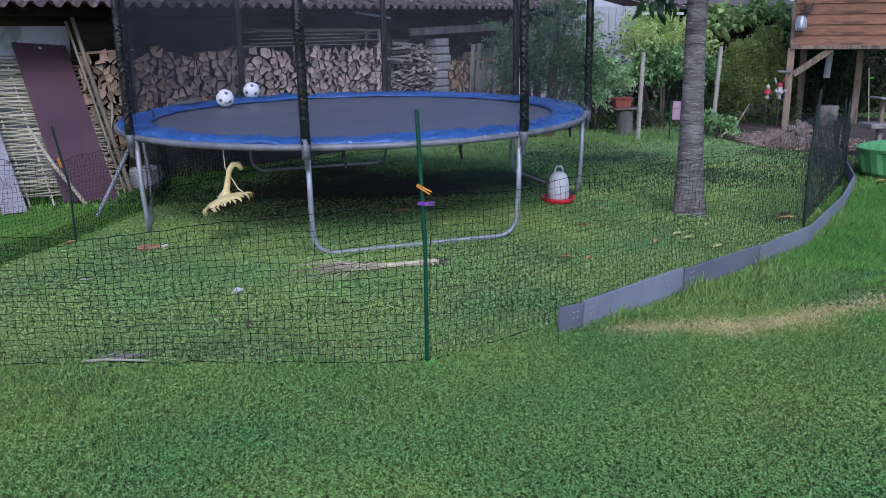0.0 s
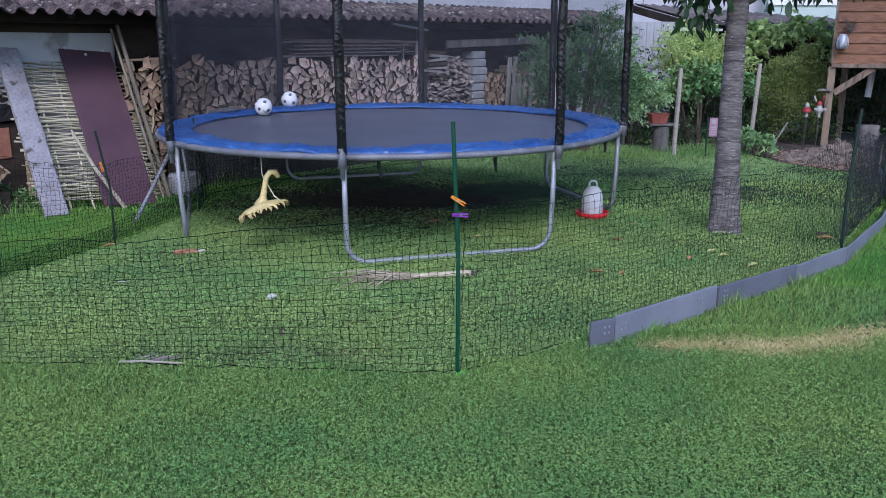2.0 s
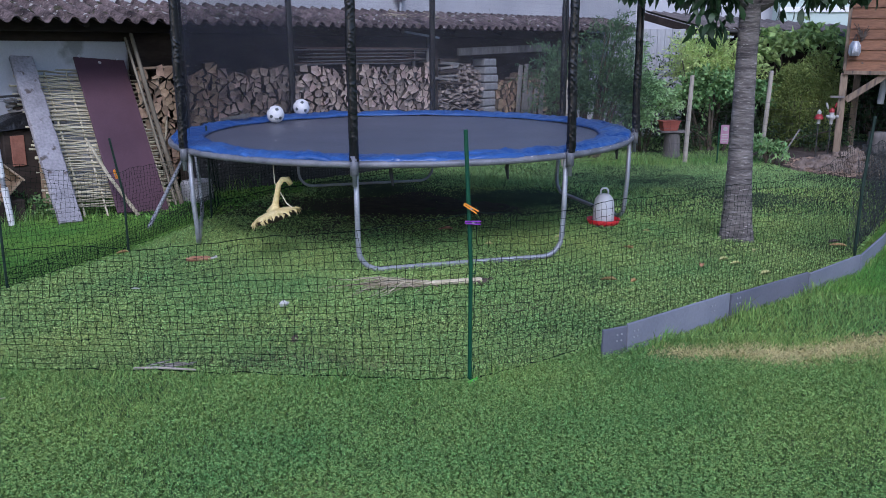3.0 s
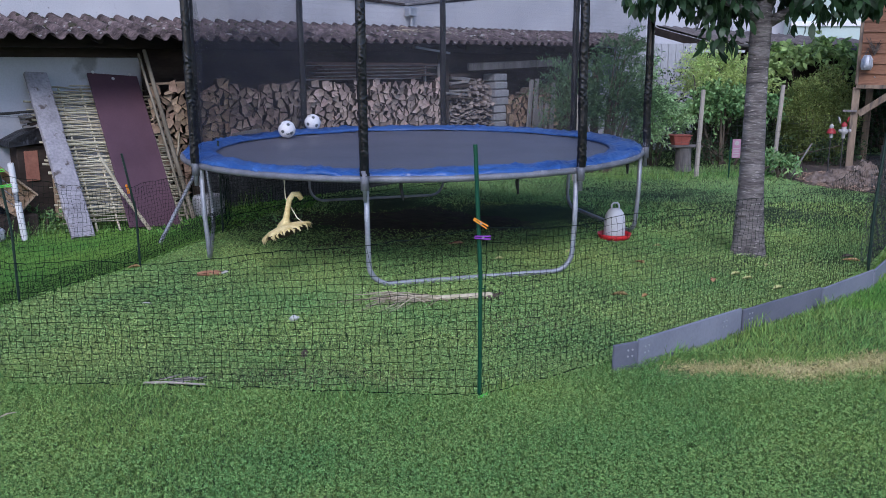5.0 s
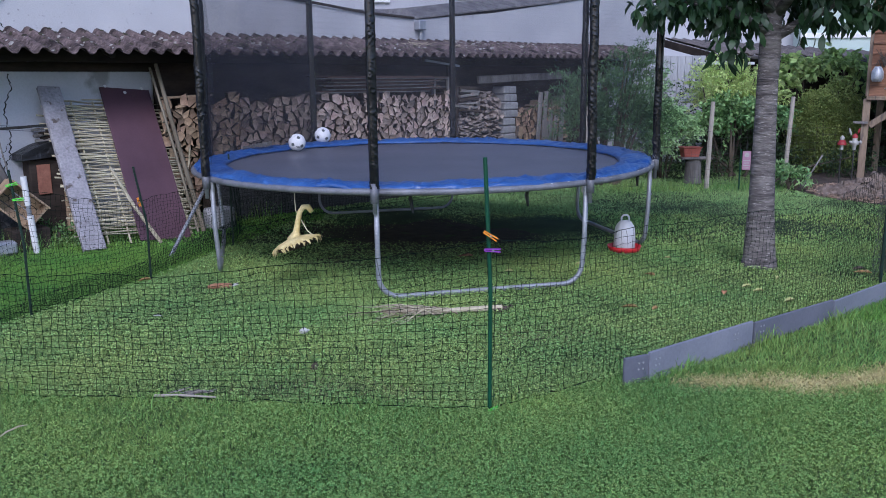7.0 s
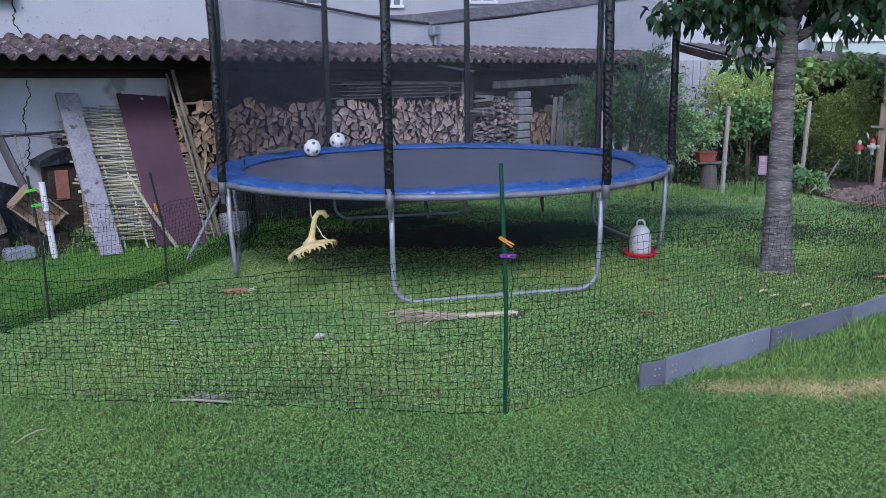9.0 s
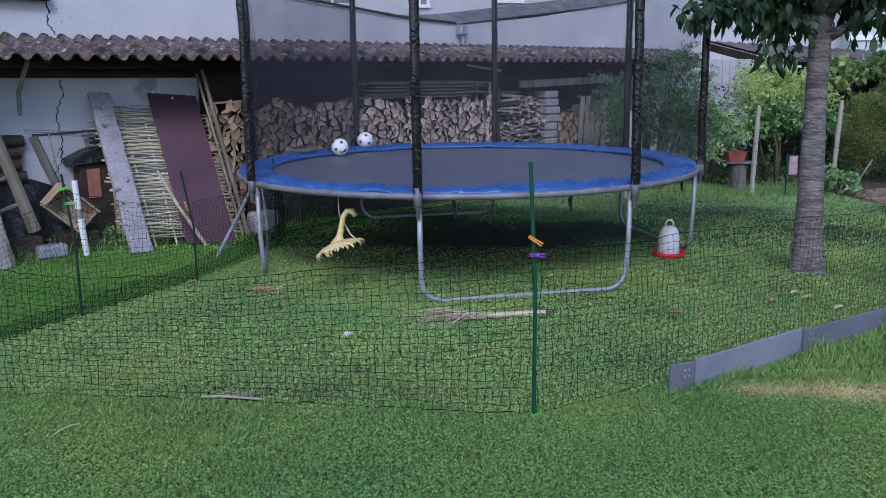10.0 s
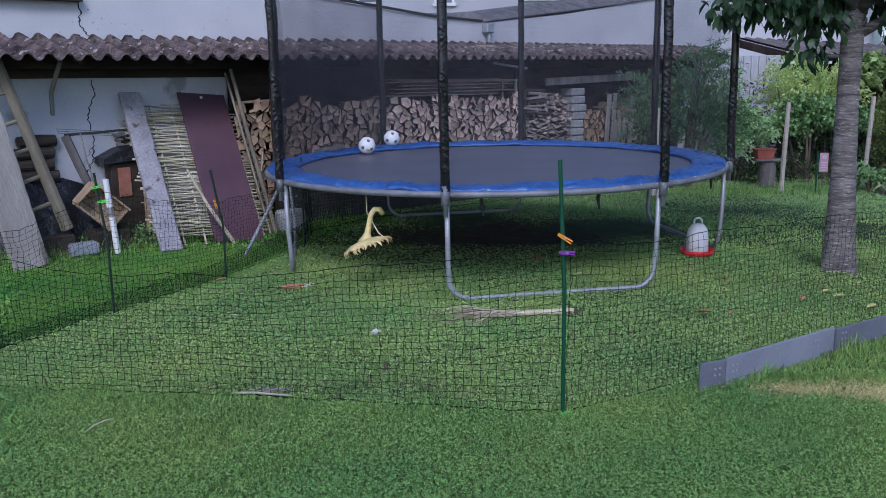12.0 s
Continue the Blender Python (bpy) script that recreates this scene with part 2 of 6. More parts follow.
PALELEAF = mat("pale_grey_green_leaf", (0.3, 0.5, 0.22), (0.52, 0.7, 0.36), 1.5, 0.6, 0, 30, vary=0.4, island=True, thin=0.25)
FIGLEAF = mat("broad_leaf", (0.272, 0.416, 0.120), (0.400, 0.528, 0.200), 2, 0.5, 0, 30, vary=0.35, island=True, thin=0.3)
TWIG = mat("twig", (0.09, 0.07, 0.05), (0.16, 0.13, 0.1), 9, 0.9, 0.3, 50)
REDBOARD = mat("reddish_siding", (0.18, 0.085, 0.048), (0.31, 0.155, 0.088), 4, 0.7, 0.4, 40, vary=0.15, stretch=(0.25, 1, 1.5), c3=(0.13, 0.065, 0.042), c3_at=0.58, c3_scale=7, fine_mix=0.5)
POSTWOOD = mat("hut_post_wood", (0.185, 0.135, 0.095), (0.335, 0.255, 0.18), 4, 0.75, 0.4, 40, vary=0.12, stretch=(1, 1, 0.2), c3=(0.13, 0.105, 0.09), c3_at=0.55, c3_scale=12, fine_mix=0.5)
WHITEPL = mat("white_plastic", (0.72, 0.72, 0.73), (0.8, 0.8, 0.81), 4, 0.4, 0.05, 60, fine_mix=0.1)
MILKY = mat("milky_plastic", (0.62, 0.63, 0.67), (0.72, 0.73, 0.76), 5, 0.4, 0.05, 60, fine_mix=0.1, thin=0.2)
REDPL = mat("red_plastic", (0.5, 0.02, 0.03), (0.6, 0.035, 0.04), 4, 0.35, 0.05, 60, fine_mix=0.15)
BALLDARK = mat("ball_dark_patch", (0.085, 0.1, 0.105), (0.12, 0.13, 0.135), 4, 0.5, 0)
ORANGE = mat("orange_plastic", (0.85, 0.28, 0.02), (0.9, 0.34, 0.03), 4, 0.4, 0.05)
PURPLE = mat("purple_plastic", (0.2, 0.035, 0.32), (0.26, 0.05, 0.4), 4, 0.4, 0.05)
LIME = mat("lime_plastic", (0.1, 0.65, 0.05), (0.16, 0.75, 0.08), 4, 0.4, 0.05)
TUBGREEN = mat("green_tub_plastic", (0.08, 0.27, 0.09), (0.12, 0.34, 0.13), 3, 0.45, 0.1, 60, fine_mix=0.2)
PINK = mat("pink_sign", (0.36, 0.19, 0.27), (0.45, 0.26, 0.34), 6, 0.6, 0)
TERRACOTTA = mat("red_crate", (0.27, 0.07, 0.05), (0.36, 0.105, 0.075), 6, 0.7, 0.3, 50)
OLDRED = mat("faded_red_paint", (0.280, 0.115, 0.078), (0.420, 0.189, 0.130), 7, 0.8, 0.4, 50)
SUNYELLOW = mat("dried_sunflower", (0.56, 0.43, 0.17), (0.78, 0.66, 0.34), 14, 0.75, 0.4, 70, vary=0.15, island=True)
SUNDARK = mat("sunflower_seeds", (0.05, 0.035, 0.025), (0.1, 0.07, 0.05), 30, 0.9, 0.7, 90)
DULLSTRAW = mat("dull_root", (0.3, 0.24, 0.16), (0.45, 0.37, 0.26), 12, 0.85, 0.4, 70)
STRAW = mat("straw_stalk", (0.42, 0.36, 0.24), (0.58, 0.51, 0.37), 12, 0.85, 0.4, 70, vary=0.2)
BROWNLEAF = mat("fallen_leaf", (0.42, 0.21, 0.09), (0.62, 0.37, 0.18), 20, 0.8, 0.3, 70, vary=0.35, hue=0.03)
LADDERWOOD = mat("old_pole_wood", (0.17, 0.145, 0.105), (0.31, 0.27, 0.205), 5, 0.85, 0.4, 50, vary=0.1, stretch=(1, 1, 0.2), c3=(0.15, 0.13, 0.09), c3_at=0.62, c3_scale=9)
FENCEPOST = mat("bleached_post_wood", (0.36, 0.32, 0.27), (0.54, 0.49, 0.42), 6, 0.9, 0.6, 45, vary=0.1, stretch=(1, 1, 0.15), c3=(0.2, 0.16, 0.13), c3_at=0.62, c3_scale=9)
CHIPS = mat("bark_chips", (0.26, 0.17, 0.12), (0.42, 0.3, 0.22), 20, 0.9, 0.3, 60, vary=0.5, island=True)
BLOCK = mat("concrete_block", (0.3, 0.3, 0.31), (0.42, 0.42, 0.43), 7, 0.95, 0.6, 60, vary=0.12)
MEMBRANE = mat("black_dimpled_membrane", (0.035, 0.036, 0.04), (0.065, 0.067, 0.074), 5, 0.35, 0.2, 40, spec=0.6)
TARP = mat("black_tarp", (0.012, 0.012, 0.014), (0.025, 0.025, 0.028), 4, 0.4, 0.6, 14, dist=0.05, spec=0.5)
ZINC = mat("zinc", (0.36, 0.38, 0.42), (0.5, 0.52, 0.56), 6, 0.45, 0.2, 50, metal=0.5)
PALEGREY = mat("pale_grey_paint", (0.352, 0.361, 0.378), (0.440, 0.449, 0.466), 3, 0.8, 0.2, 40, stretch=(1, 1, 0.2))
FARWALL = mat("far_render", (0.43, 0.43, 0.47), (0.49, 0.49, 0.53), 0.8, 0.9, 0.1, 20, fine_mix=0.1)
MINTWALL = mat("far_mint_render", (0.45, 0.54, 0.5), (0.5, 0.59, 0.55), 0.8, 0.9, 0.1, 20, fine_mix=0.1)
SHEDROOF = mat("old_shed_roof", (0.1, 0.088, 0.085), (0.18, 0.16, 0.155), 3, 0.9, 0.6, 30, c3=(0.24, 0.215, 0.205), c3_at=0.62, c3_scale=9, dist=0.02, fine_mix=0.5)
TILE = mat("grey_roof_tiles", (0.14, 0.13, 0.14), (0.24, 0.23, 0.23), 7, 0.9, 0.8, 30, dist=0.03, fine_mix=0.6)
GLASS = mat("window_glass", (0.09, 0.12, 0.15), (0.14, 0.17, 0.2), 0.7, 0.08, 0, spec=0.8, fine_mix=0.0)
IRON = mat("dark_wire", (0.05, 0.05, 0.05), (0.09, 0.085, 0.08), 9, 0.6, 0.1, 60, metal=0.4)
GLAZED = mat("glazed_white", (0.56, 0.55, 0.52), (0.66, 0.65, 0.62), 6, 0.35, 0)


# ---- mesh helpers ----
class Shape:
    """Collects vertices and faces of one mesh."""

    def __init__(self):
        self.v, self.f, self.k = [], [], []

    def add(self, verts, faces, m=None, slot=0):
        at = len(self.v)
        self.v += [tuple(m @ Vector(p)) if m else tuple(p) for p in verts]
        self.f += [tuple(at + i for i in q) for q in faces]
        self.k += [slot] * len(faces)
        return self

    def box(self, size, m=None, bevel=0.0, slot=0):
        x, y, z = (a / 2 for a in size)
        b = min(bevel, x * 0.9, y * 0.9, z * 0.9)
        if not b:
            v = [(i * x, j * y, k * z) for k in (-1, 1) for j in (-1, 1) for i in (-1, 1)]
            return self.add(v, [(0, 2, 3, 1), (4, 5, 7, 6), (0, 1, 5, 4), (2, 6, 7, 3), (0, 4, 6, 2), (1, 3, 7, 5)], m, slot)
        bm = bmesh.new()
        bmesh.ops.create_cube(bm, size=1.0, matrix=Matrix.Diagonal((2 * x, 2 * y, 2 * z, 1)))
        bmesh.ops.bevel(bm, geom=bm.edges[:], offset=b, segments=1, affect="EDGES")
        v = [p.co.copy() for p in bm.verts]
        bm.verts.index_update()
        f = [[p.index for p in q.verts] for q in bm.faces]
        bm.free()
        return self.add(v, f, m, slot)

    def tube(self, pts, r, n=8, m=None, slot=0, closed=False):
        pts = [Vector(p) for p in pts]
        rs = [r] * len(pts) if not hasattr(r, "__len__") else list(r)
        v, f, up = [], [], Vector((0.12, 0.31, 0.94)).normalized()
        for i, p in enumerate(pts):
            a = pts[i - 1] if (i or closed) else p
            z = pts[(i + 1) % len(pts)] if (i < len(pts) - 1 or closed) else p
            d = (z - a).normalized()
            x = d.cross(up)
            if x.length < 0.2:
                x = d.cross(Vector((1, 0.1, 0)))
            x.normalize()
            y = x.cross(d)
            v += [p + (x * math.cos(t) + y * math.sin(t)) * rs[i] for t in (2 * math.pi * j / n for j in range(n))]
        rings = len(pts)
        for i in range(rings if closed else rings - 1):
            for j in range(n):
                a, b = i * n + j, i * n + (j + 1) % n
                c, d2 = ((i + 1) % rings) * n + (j + 1) % n, ((i + 1) % rings) * n + j
                f.append((a, b, c, d2))
        if not closed:
            f += [tuple(range(n))[::-1], tuple((rings - 1) * n + j for j in range(n))]
        return self.add(v, f, m, slot)

    def lathe(self, profile, n=20, m=None, slot=0):
        v = [(r * math.cos(2 * math.pi * j / n), r * math.sin(2 * math.pi * j / n), z) for r, z in profile for j in range(n)]
        f = [(i * n + j, i * n + (j + 1) % n, (i + 1) * n + (j + 1) % n, (i + 1) * n + j) for i in range(len(profile) - 1) for j in range(n)]
        return self.add(v, f, m, slot)

    def prism(self, poly, depth, m=None, slot=0, side=None):
        """A polygon in x, z pushed along +y."""
        n = len(poly)
        v = [(x, 0, z) for x, z in poly] + [(x, depth, z) for x, z in poly]
        self.add(v, [tuple(range(n)), tuple(range(2 * n - 1, n - 1, -1))], m, slot)
        at = len(self.v) - 2 * n
        self.f += [(at + i, at + n + i, at + n + (i + 1) % n, at + (i + 1) % n) for i in range(n)]
        self.k += [slot if side is None else side] * n
        return self

    def ball(self, r, n=12, m=None, squash=(1, 1, 1), rough=0.0, slot=0):
        prof = [(max(1e-4, math.sin(math.pi * i / (n - 1))), -math.cos(math.pi * i / (n - 1))) for i in range(n)]
        v = []
        for a, z in prof:
            for j in range(n):
                p = Vector((a * math.cos(2 * math.pi * j / n), a * math.sin(2 * math.pi * j / n), z))
                k = r * (1 + rough * noise.noise(p * 2.3 + Vector((r * 40, len(self.v), 0))))
                v.append((p.x * k * squash[0], p.y * k * squash[1], p.z * k * squash[2]))
        f = [(i * n + j, i * n + (j + 1) % n, (i + 1) * n + (j + 1) % n, (i + 1) * n + j) for i in range(n - 1) for j in range(n)]
        return self.add(v, f, m, slot)

    def mesh(self, name, mats, smooth=False):
        me = bpy.data.meshes.new(name)
        me.from_pydata(self.v, [], self.f)
        for k in mats if isinstance(mats, (list, tuple)) else [mats]:
            me.materials.append(k)
        if any(self.k):
            me.polygons.foreach_set("material_index", self.k)
        if smooth:
            me.polygons.foreach_set("use_smooth", [True] * len(me.polygons))
        me.update()
        return me


def part(name, shape, mats, parent, label="", smooth=False, m=None):
    """One mesh object under a thing or under a part."""
    ob = new(name, shape if isinstance(shape, bpy.types.Mesh) else shape.mesh(name, mats, smooth))
    ob.parent = parent
    if m:
        ob.matrix_local = m
    return tagged(ob, label)


def thing(name, label, category, m=None, group="", kind=""):
    ob = new(name)
    ob.empty_display_size = 0.1
    if m:
        ob.matrix_world = m
    return tagged(ob, label, category, group, kind)


def solid(name, shape, mats, label, category, m=None, group="", kind="", smooth=False):
    """A thing that is one mesh."""
    ob = new(name, shape.mesh(name, mats, smooth))
    if m:
        ob.matrix_world = m
    return tagged(ob, label, category, group, kind)


def np_mesh(name, v, f, material):
    """A big mesh of equal-sided faces from arrays."""
    me = bpy.data.meshes.new(name)
    me.vertices.add(len(v))
    me.vertices.foreach_set("co", np.ascontiguousarray(v, dtype=np.float32).ravel())
    k = f.shape[1]
    me.loops.add(f.size)
    me.loops.foreach_set("vertex_index", np.ascontiguousarray(f, dtype=np.int32).ravel())
    me.polygons.add(len(f))
    me.polygons.foreach_set("loop_start", np.arange(0, f.size, k, dtype=np.int32))
    me.materials.append(material)
    me.update(calc_edges=True)
    return me


def cords(a, b, r):
    """Thin three-sided cords from points a to points b."""
    d = b - a
    d /= np.linalg.norm(d, axis=1, keepdims=True) + 1e-9
    ref = np.where(np.abs(d[:, 2:3]) > 0.8, np.array([[1.0, 0.3, 0.0]]), np.array([[0.0, 0.0, 1.0]]))
    x = np.cross(d, ref)
    x /= np.linalg.norm(x, axis=1, keepdims=True) + 1e-9
    y = np.cross(d, x)
    ring = [x * math.cos(t) + y * math.sin(t) for t in (0, 2.094, 4.189)]
    v = np.stack([a + r * k for k in ring] + [b + r * k for k in ring], 1).reshape(-1, 3)
    base = np.arange(len(a))[:, None] * 6
    f = np.concatenate([base + np.array([[0, 1, 4, 3]]), base + np.array([[1, 2, 5, 4]]), base + np.array([[2, 0, 3, 5]])])
    return v, f


def leaves(rng, sites, out, length, width, droop=0.3, spread=0.8, broad=False):
    """Folded diamond leaves at sites, pointing along out, jittered."""
    n = len(sites)
    d = out + rng.normal(0, spread, (n, 3)) + np.array([0, 0, -droop])
    d /= np.linalg.norm(d, axis=1, keepdims=True) + 1e-9
    side = np.cross(d, rng.normal(0, 1, (n, 3)) + np.array([0, 0, 1.5]))
    side /= np.linalg.norm(side, axis=1, keepdims=True) + 1e-9
    up = np.cross(side, d)
    ln = length * rng.uniform(0.65, 1.2, (n, 1))
    wd = width * rng.uniform(0.7, 1.2, (n, 1))
    if broad:
        q1, q2, bend = sites + d * ln * 0.28, sites + d * ln * 0.66 - up * ln * 0.04, up * wd * 0.14
        v = np.stack([sites, q1 + side * wd * 0.42 + bend, q2 + side * wd * 0.46 + bend, sites + d * ln - up * ln * 0.14, q2 - side * wd * 0.46 + bend, q1 - side * wd * 0.42 + bend], 1).reshape(-1, 3)
        base = np.arange(n)[:, None] * 6
        return v, np.concatenate([base + np.array([t]) for t in ([0, 1, 5], [1, 2, 5], [2, 4, 5], [2, 3, 4])])
    mid = sites + d * ln * 0.45
    v = np.stack([sites, mid + side * wd / 2 + up * wd * 0.15, sites + d * ln - up * ln * 0.08, mid - side * wd / 2 + up * wd * 0.15], 1).reshape(-1, 3)
    base = np.arange(n)[:, None] * 4
    f = np.concatenate([base + np.array([[0, 1, 2]]), base + np.array([[0, 2, 3]])])
    return v, f


def clouds(rng, blobs, n, shell=0.55):
    """Points in ragged ellipsoids (x, y, z, rx, ry, rz), denser to the outside, with the way out from each."""
    b = np.array(blobs, float)
    w = (b[:, 3] * b[:, 4] * b[:, 5]) ** 0.67
    pick = rng.choice(len(b), n, p=w / w.sum())
    d = rng.normal(0, 1, (n, 3))
    d /= np.linalg.norm(d, axis=1, keepdims=True)
    r = (shell + (1 - shell) * rng.uniform(0, 1, (n, 1)) ** 0.6) * (1 + rng.normal(0, 0.07, (n, 1)))
    lump = 1 + 0.16 * np.sin(d[:, :1] * 5.1 + pick[:, None]) * np.cos(d[:, 2:] * 6.3 + 2 * pick[:, None])
    p = b[pick, :3] + d * r * lump * b[pick, 3:]
    p[:, 2] = np.maximum(p[:, 2], 0.03)
    return p, d


# frame of the lean-to: x along its eaves, y into it, z up
SHED = Matrix.Translation((-4.25, 7.43, 0)) @ Matrix.Rotation(math.atan2(0.731, 0.683), 4, "Z")


def at_shed(s, i, z, rx=0, ry=0, rz=0):
    return SHED @ pose(s, i, z, rx, ry, rz)


LEAN_ANGLE = math.degrees(math.atan(0.68))


def leaning(s, out, tilt=0.0):
    """Stands at s, out metres before the eaves, and leans in on the wall: z runs up the slope; tilt turns its top along the eaves."""
    return SHED @ pose(s, -out, 0) @ pose(0, 0, 0, -LEAN_ANGLE, 0, 0) @ pose(0, 0, 0, 0, tilt, 0)


# ---- ground ----
def axis(lo, hi, step):
    far = [4, 12, 40, 120, 300]
    return [lo - a for a in far[::-1]] + [lo + step * i for i in range(int((hi - lo) / step) + 1)] + [hi + a for a in far]


gx, gy = axis(-8, 10, 0.25), axis(-3, 19, 0.25)
gv = [(x, y, 0.018 * noise.noise((x * 0.8, y * 0.8, 0)) + 0.008 * noise.noise((x * 3, y * 3, 4)) - 0.012) for y in gy for x in gx]
gw = len(gx)
gf = [(j * gw + i, j * gw + i + 1, (j + 1) * gw + i + 1, (j + 1) * gw + i) for j in range(len(gy) - 1) for i in range(gw - 1)]
solid("ground", Shape().add(gv, gf), LAWN, "mown green garden lawn with soil between the blades", "lawn", kind="structure", smooth=True)

rng = np.random.default_rng(7)


def dry_share(x, y):
    """How dry the lawn is: a worn straw-coloured streak beside the edging."""
    mid = 4.34 + 0.02 * np.sin(x * 5) + np.clip(x - 2.0, 0, 3) * 0.32
    width = 0.08 + 0.08 * np.clip((x - 1.15) / 0.5, 0, 1) + 0.05 * np.clip(x - 2.2, 0, 1) + 0.02 * np.sin(x * 11)
    edge = np.clip((x - 1.05) / 0.25, 0, 1)
    return edge * np.exp(-(((y - mid) / width) ** 2))


def bare(x, y):
    """The dug bed below the play hut, widened back where shade hides the grass."""
    return (((x - 7.0) / 2.1) ** 2 + ((y - 12.8) / 2.9) ** 2) < 1


RUN_EDGE = [(0.2, 3.94), (0.93, 4.4), (1.9, 5.1), (2.64, 5.65), (3.33, 6.42), (4.68, 8.35), (5.6, 10.0), (0.1, 10.1), (-1.85, 9.6), (-2.12, 8.1), (-2.45, 6.7), (-2.9, 5.63), (-3.5, 4.2)]


def in_run(x, y):
    """Which places lie inside the chicken run."""
    hit = np.zeros(len(x), bool)
    for (x0, y0), (x1, y1) in zip(RUN_EDGE, RUN_EDGE[1:] + RUN_EDGE[:1]):
        cross = (y0 > y) != (y1 > y)
        hit ^= cross & (x < (x1 - x0) * (y - y0) / (y1 - y0 + 1e-9) + x0)
    return hit


def lush(x, y):
    """The well-watered lawn beside the run, where nothing pecks."""
    return ~in_run(x, y) & (((x < -1) & (y > 4.9 + 0.25 * np.sin(x * 2.3))) | (x > 2.9 + 0.3 * np.sin(y * 4) + 0.2 * np.sin(y * 11)))


def in_view_wedge(x, y):
    """The wedge of lawn that the camera's view covers, out to 8.2 m."""
    return (np.abs(x) < 0.61 * y + 0.3) & (y > 2.5) & (y < 8.2)


WORN = [(-0.75, 4.35, 0.42, 0.2), (-0.35, 4.2, 0.3, 0.13), (-1.15, 4.2, 0.25, 0.1), (0.42, 4.2, 0.25, 0.1), (0.55, 5.2, 0.3, 0.2), (3.3, 6.85, 0.22, 0.12)]


def worn_share(x, y):
    """Where the turf is scratched thin."""
    return np.clip(sum(np.exp(-(((x - a) / c) ** 2) - ((y - b) / d) ** 2) for a, b, c, d in WORN), 0, 1)


WAVES = np.random.default_rng(3).normal(0, 1, (14, 3)) * np.array([1, 1, 3])


def clumps(x, y):
    """How thick the sward stands: tufts and gaps a few centimetres across."""
    total = np.zeros(len(x))
    for k, (a, b, c) in enumerate(WAVES):
        r = (85 + 24 * k) / math.hypot(a, b)
        total += np.sin((a * x + b * y) * r + c)
    return total / 3.2


def scatter(x0, x1, y0, y1, per_m2, outside=None):
    """Random places on a stretch of lawn, thinned on scratched spots, on the dug bed and, to darken it like shade,
    under the trampoline.
    """
    n = int((x1 - x0) * (y1 - y0) * per_m2)
    x, y = rng.uniform(x0, x1, n), rng.uniform(y0, y1, n)
    keep = ~bare(x, y)
    if not outside and y1 < 9:
        keep &= clumps(x, y) > rng.uniform(-1.0, 0.55, n)
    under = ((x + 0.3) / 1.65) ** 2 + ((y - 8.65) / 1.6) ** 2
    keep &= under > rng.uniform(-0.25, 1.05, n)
    keep &= worn_share(x, y) * 0.4 < rng.uniform(0, 1, n)
    if y0 > 2 and y1 < 8.5:
        keep &= in_view_wedge(x, y + rng.normal(0, 0.12, n))
    if outside:
        keep &= ~in_view_wedge(x, y + rng.normal(0, 0.12, n))
    return x[keep], y[keep]


def blades(x, y, h, w, lean=0.95, fine=True):
    """Single blades, bent at their middle where they are seen close by."""
    n = len(x)
    a, t = rng.uniform(0, 2 * math.pi, n), rng.uniform(0, 2 * math.pi, n)
    hh = h * rng.uniform(0.5, 1.25, n)
    l = hh * lean * rng.uniform(0.2, 1.3, n)
    base = np.stack([x, y, np.full(n, -0.015)], 1)
    side = np.stack([np.cos(a), np.sin(a), 0 * a], 1) * (w / 2)
    over = np.stack([np.cos(t), np.sin(t), 0 * t], 1)
    zed = np.array([[0, 0, 1.0]])
    m = base + over * (l * 0.35)[:, None] + zed * (hh * 0.6)[:, None]
    tip = base + over * l[:, None] + zed * hh[:, None]
    if not fine:
        return np.stack([base - side, base + side, tip], 1).reshape(-1, 3), np.arange(3 * n).reshape(-1, 3)
    v = np.stack([base - side, base + side, m + side * 0.8, m - side * 0.8, tip], 1).reshape(-1, 3)
    k = np.arange(n)[:, None] * 5
    f = np.concatenate([k + np.array([[0, 1, 2]]), k + np.array([[0, 2, 3]]), k + np.array([[3, 2, 4]])])
    return v, f


def grass(name, area, per_m2, h, w, label, fine=True, outside=None, lean=0.95):
    x, y = scatter(*area, per_m2, outside)
    dry = dry_share(x, y) > rng.uniform(0.12, 1.0, len(x))
    run_, back = in_run(x, y), ~in_run(x, y) & (y > 9.5) & (x > -1.5)
    rich = lush(x, y) & ~back
    for zone, material, tall, where in ((run_, RUNGRASS, 0.85, "inside the chicken run"), (rich, LUSH, 1.15, "beside the chicken run"), (back, BACKGRASS, 0.9, "behind the trampoline"), (~run_ & ~rich & ~back, GRASS, 1.0, "before the netting")):
        ok = zone & ~dry
        if not ok.any():
            continue
        # Lower blades let the dark patch stand for the trampoline's shade.
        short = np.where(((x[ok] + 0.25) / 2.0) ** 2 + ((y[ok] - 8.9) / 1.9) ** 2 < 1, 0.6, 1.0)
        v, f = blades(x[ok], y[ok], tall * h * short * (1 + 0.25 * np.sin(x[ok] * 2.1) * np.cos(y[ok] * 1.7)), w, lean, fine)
        tagged(new(name, np_mesh(name, v, f, material)), label + " " + where, "grass", kind="stuff")
    return x[dry], y[dry]


NEAR, RUN, BACK = (-3.2, 3.2, 2.3, 4.6), (-5.6, 5.6, 4.6, 8.2), (-9.5, 10.5, 8.2, 17.0)
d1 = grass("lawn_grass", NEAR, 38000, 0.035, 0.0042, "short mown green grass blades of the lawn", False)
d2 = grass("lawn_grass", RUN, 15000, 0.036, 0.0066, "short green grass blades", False)
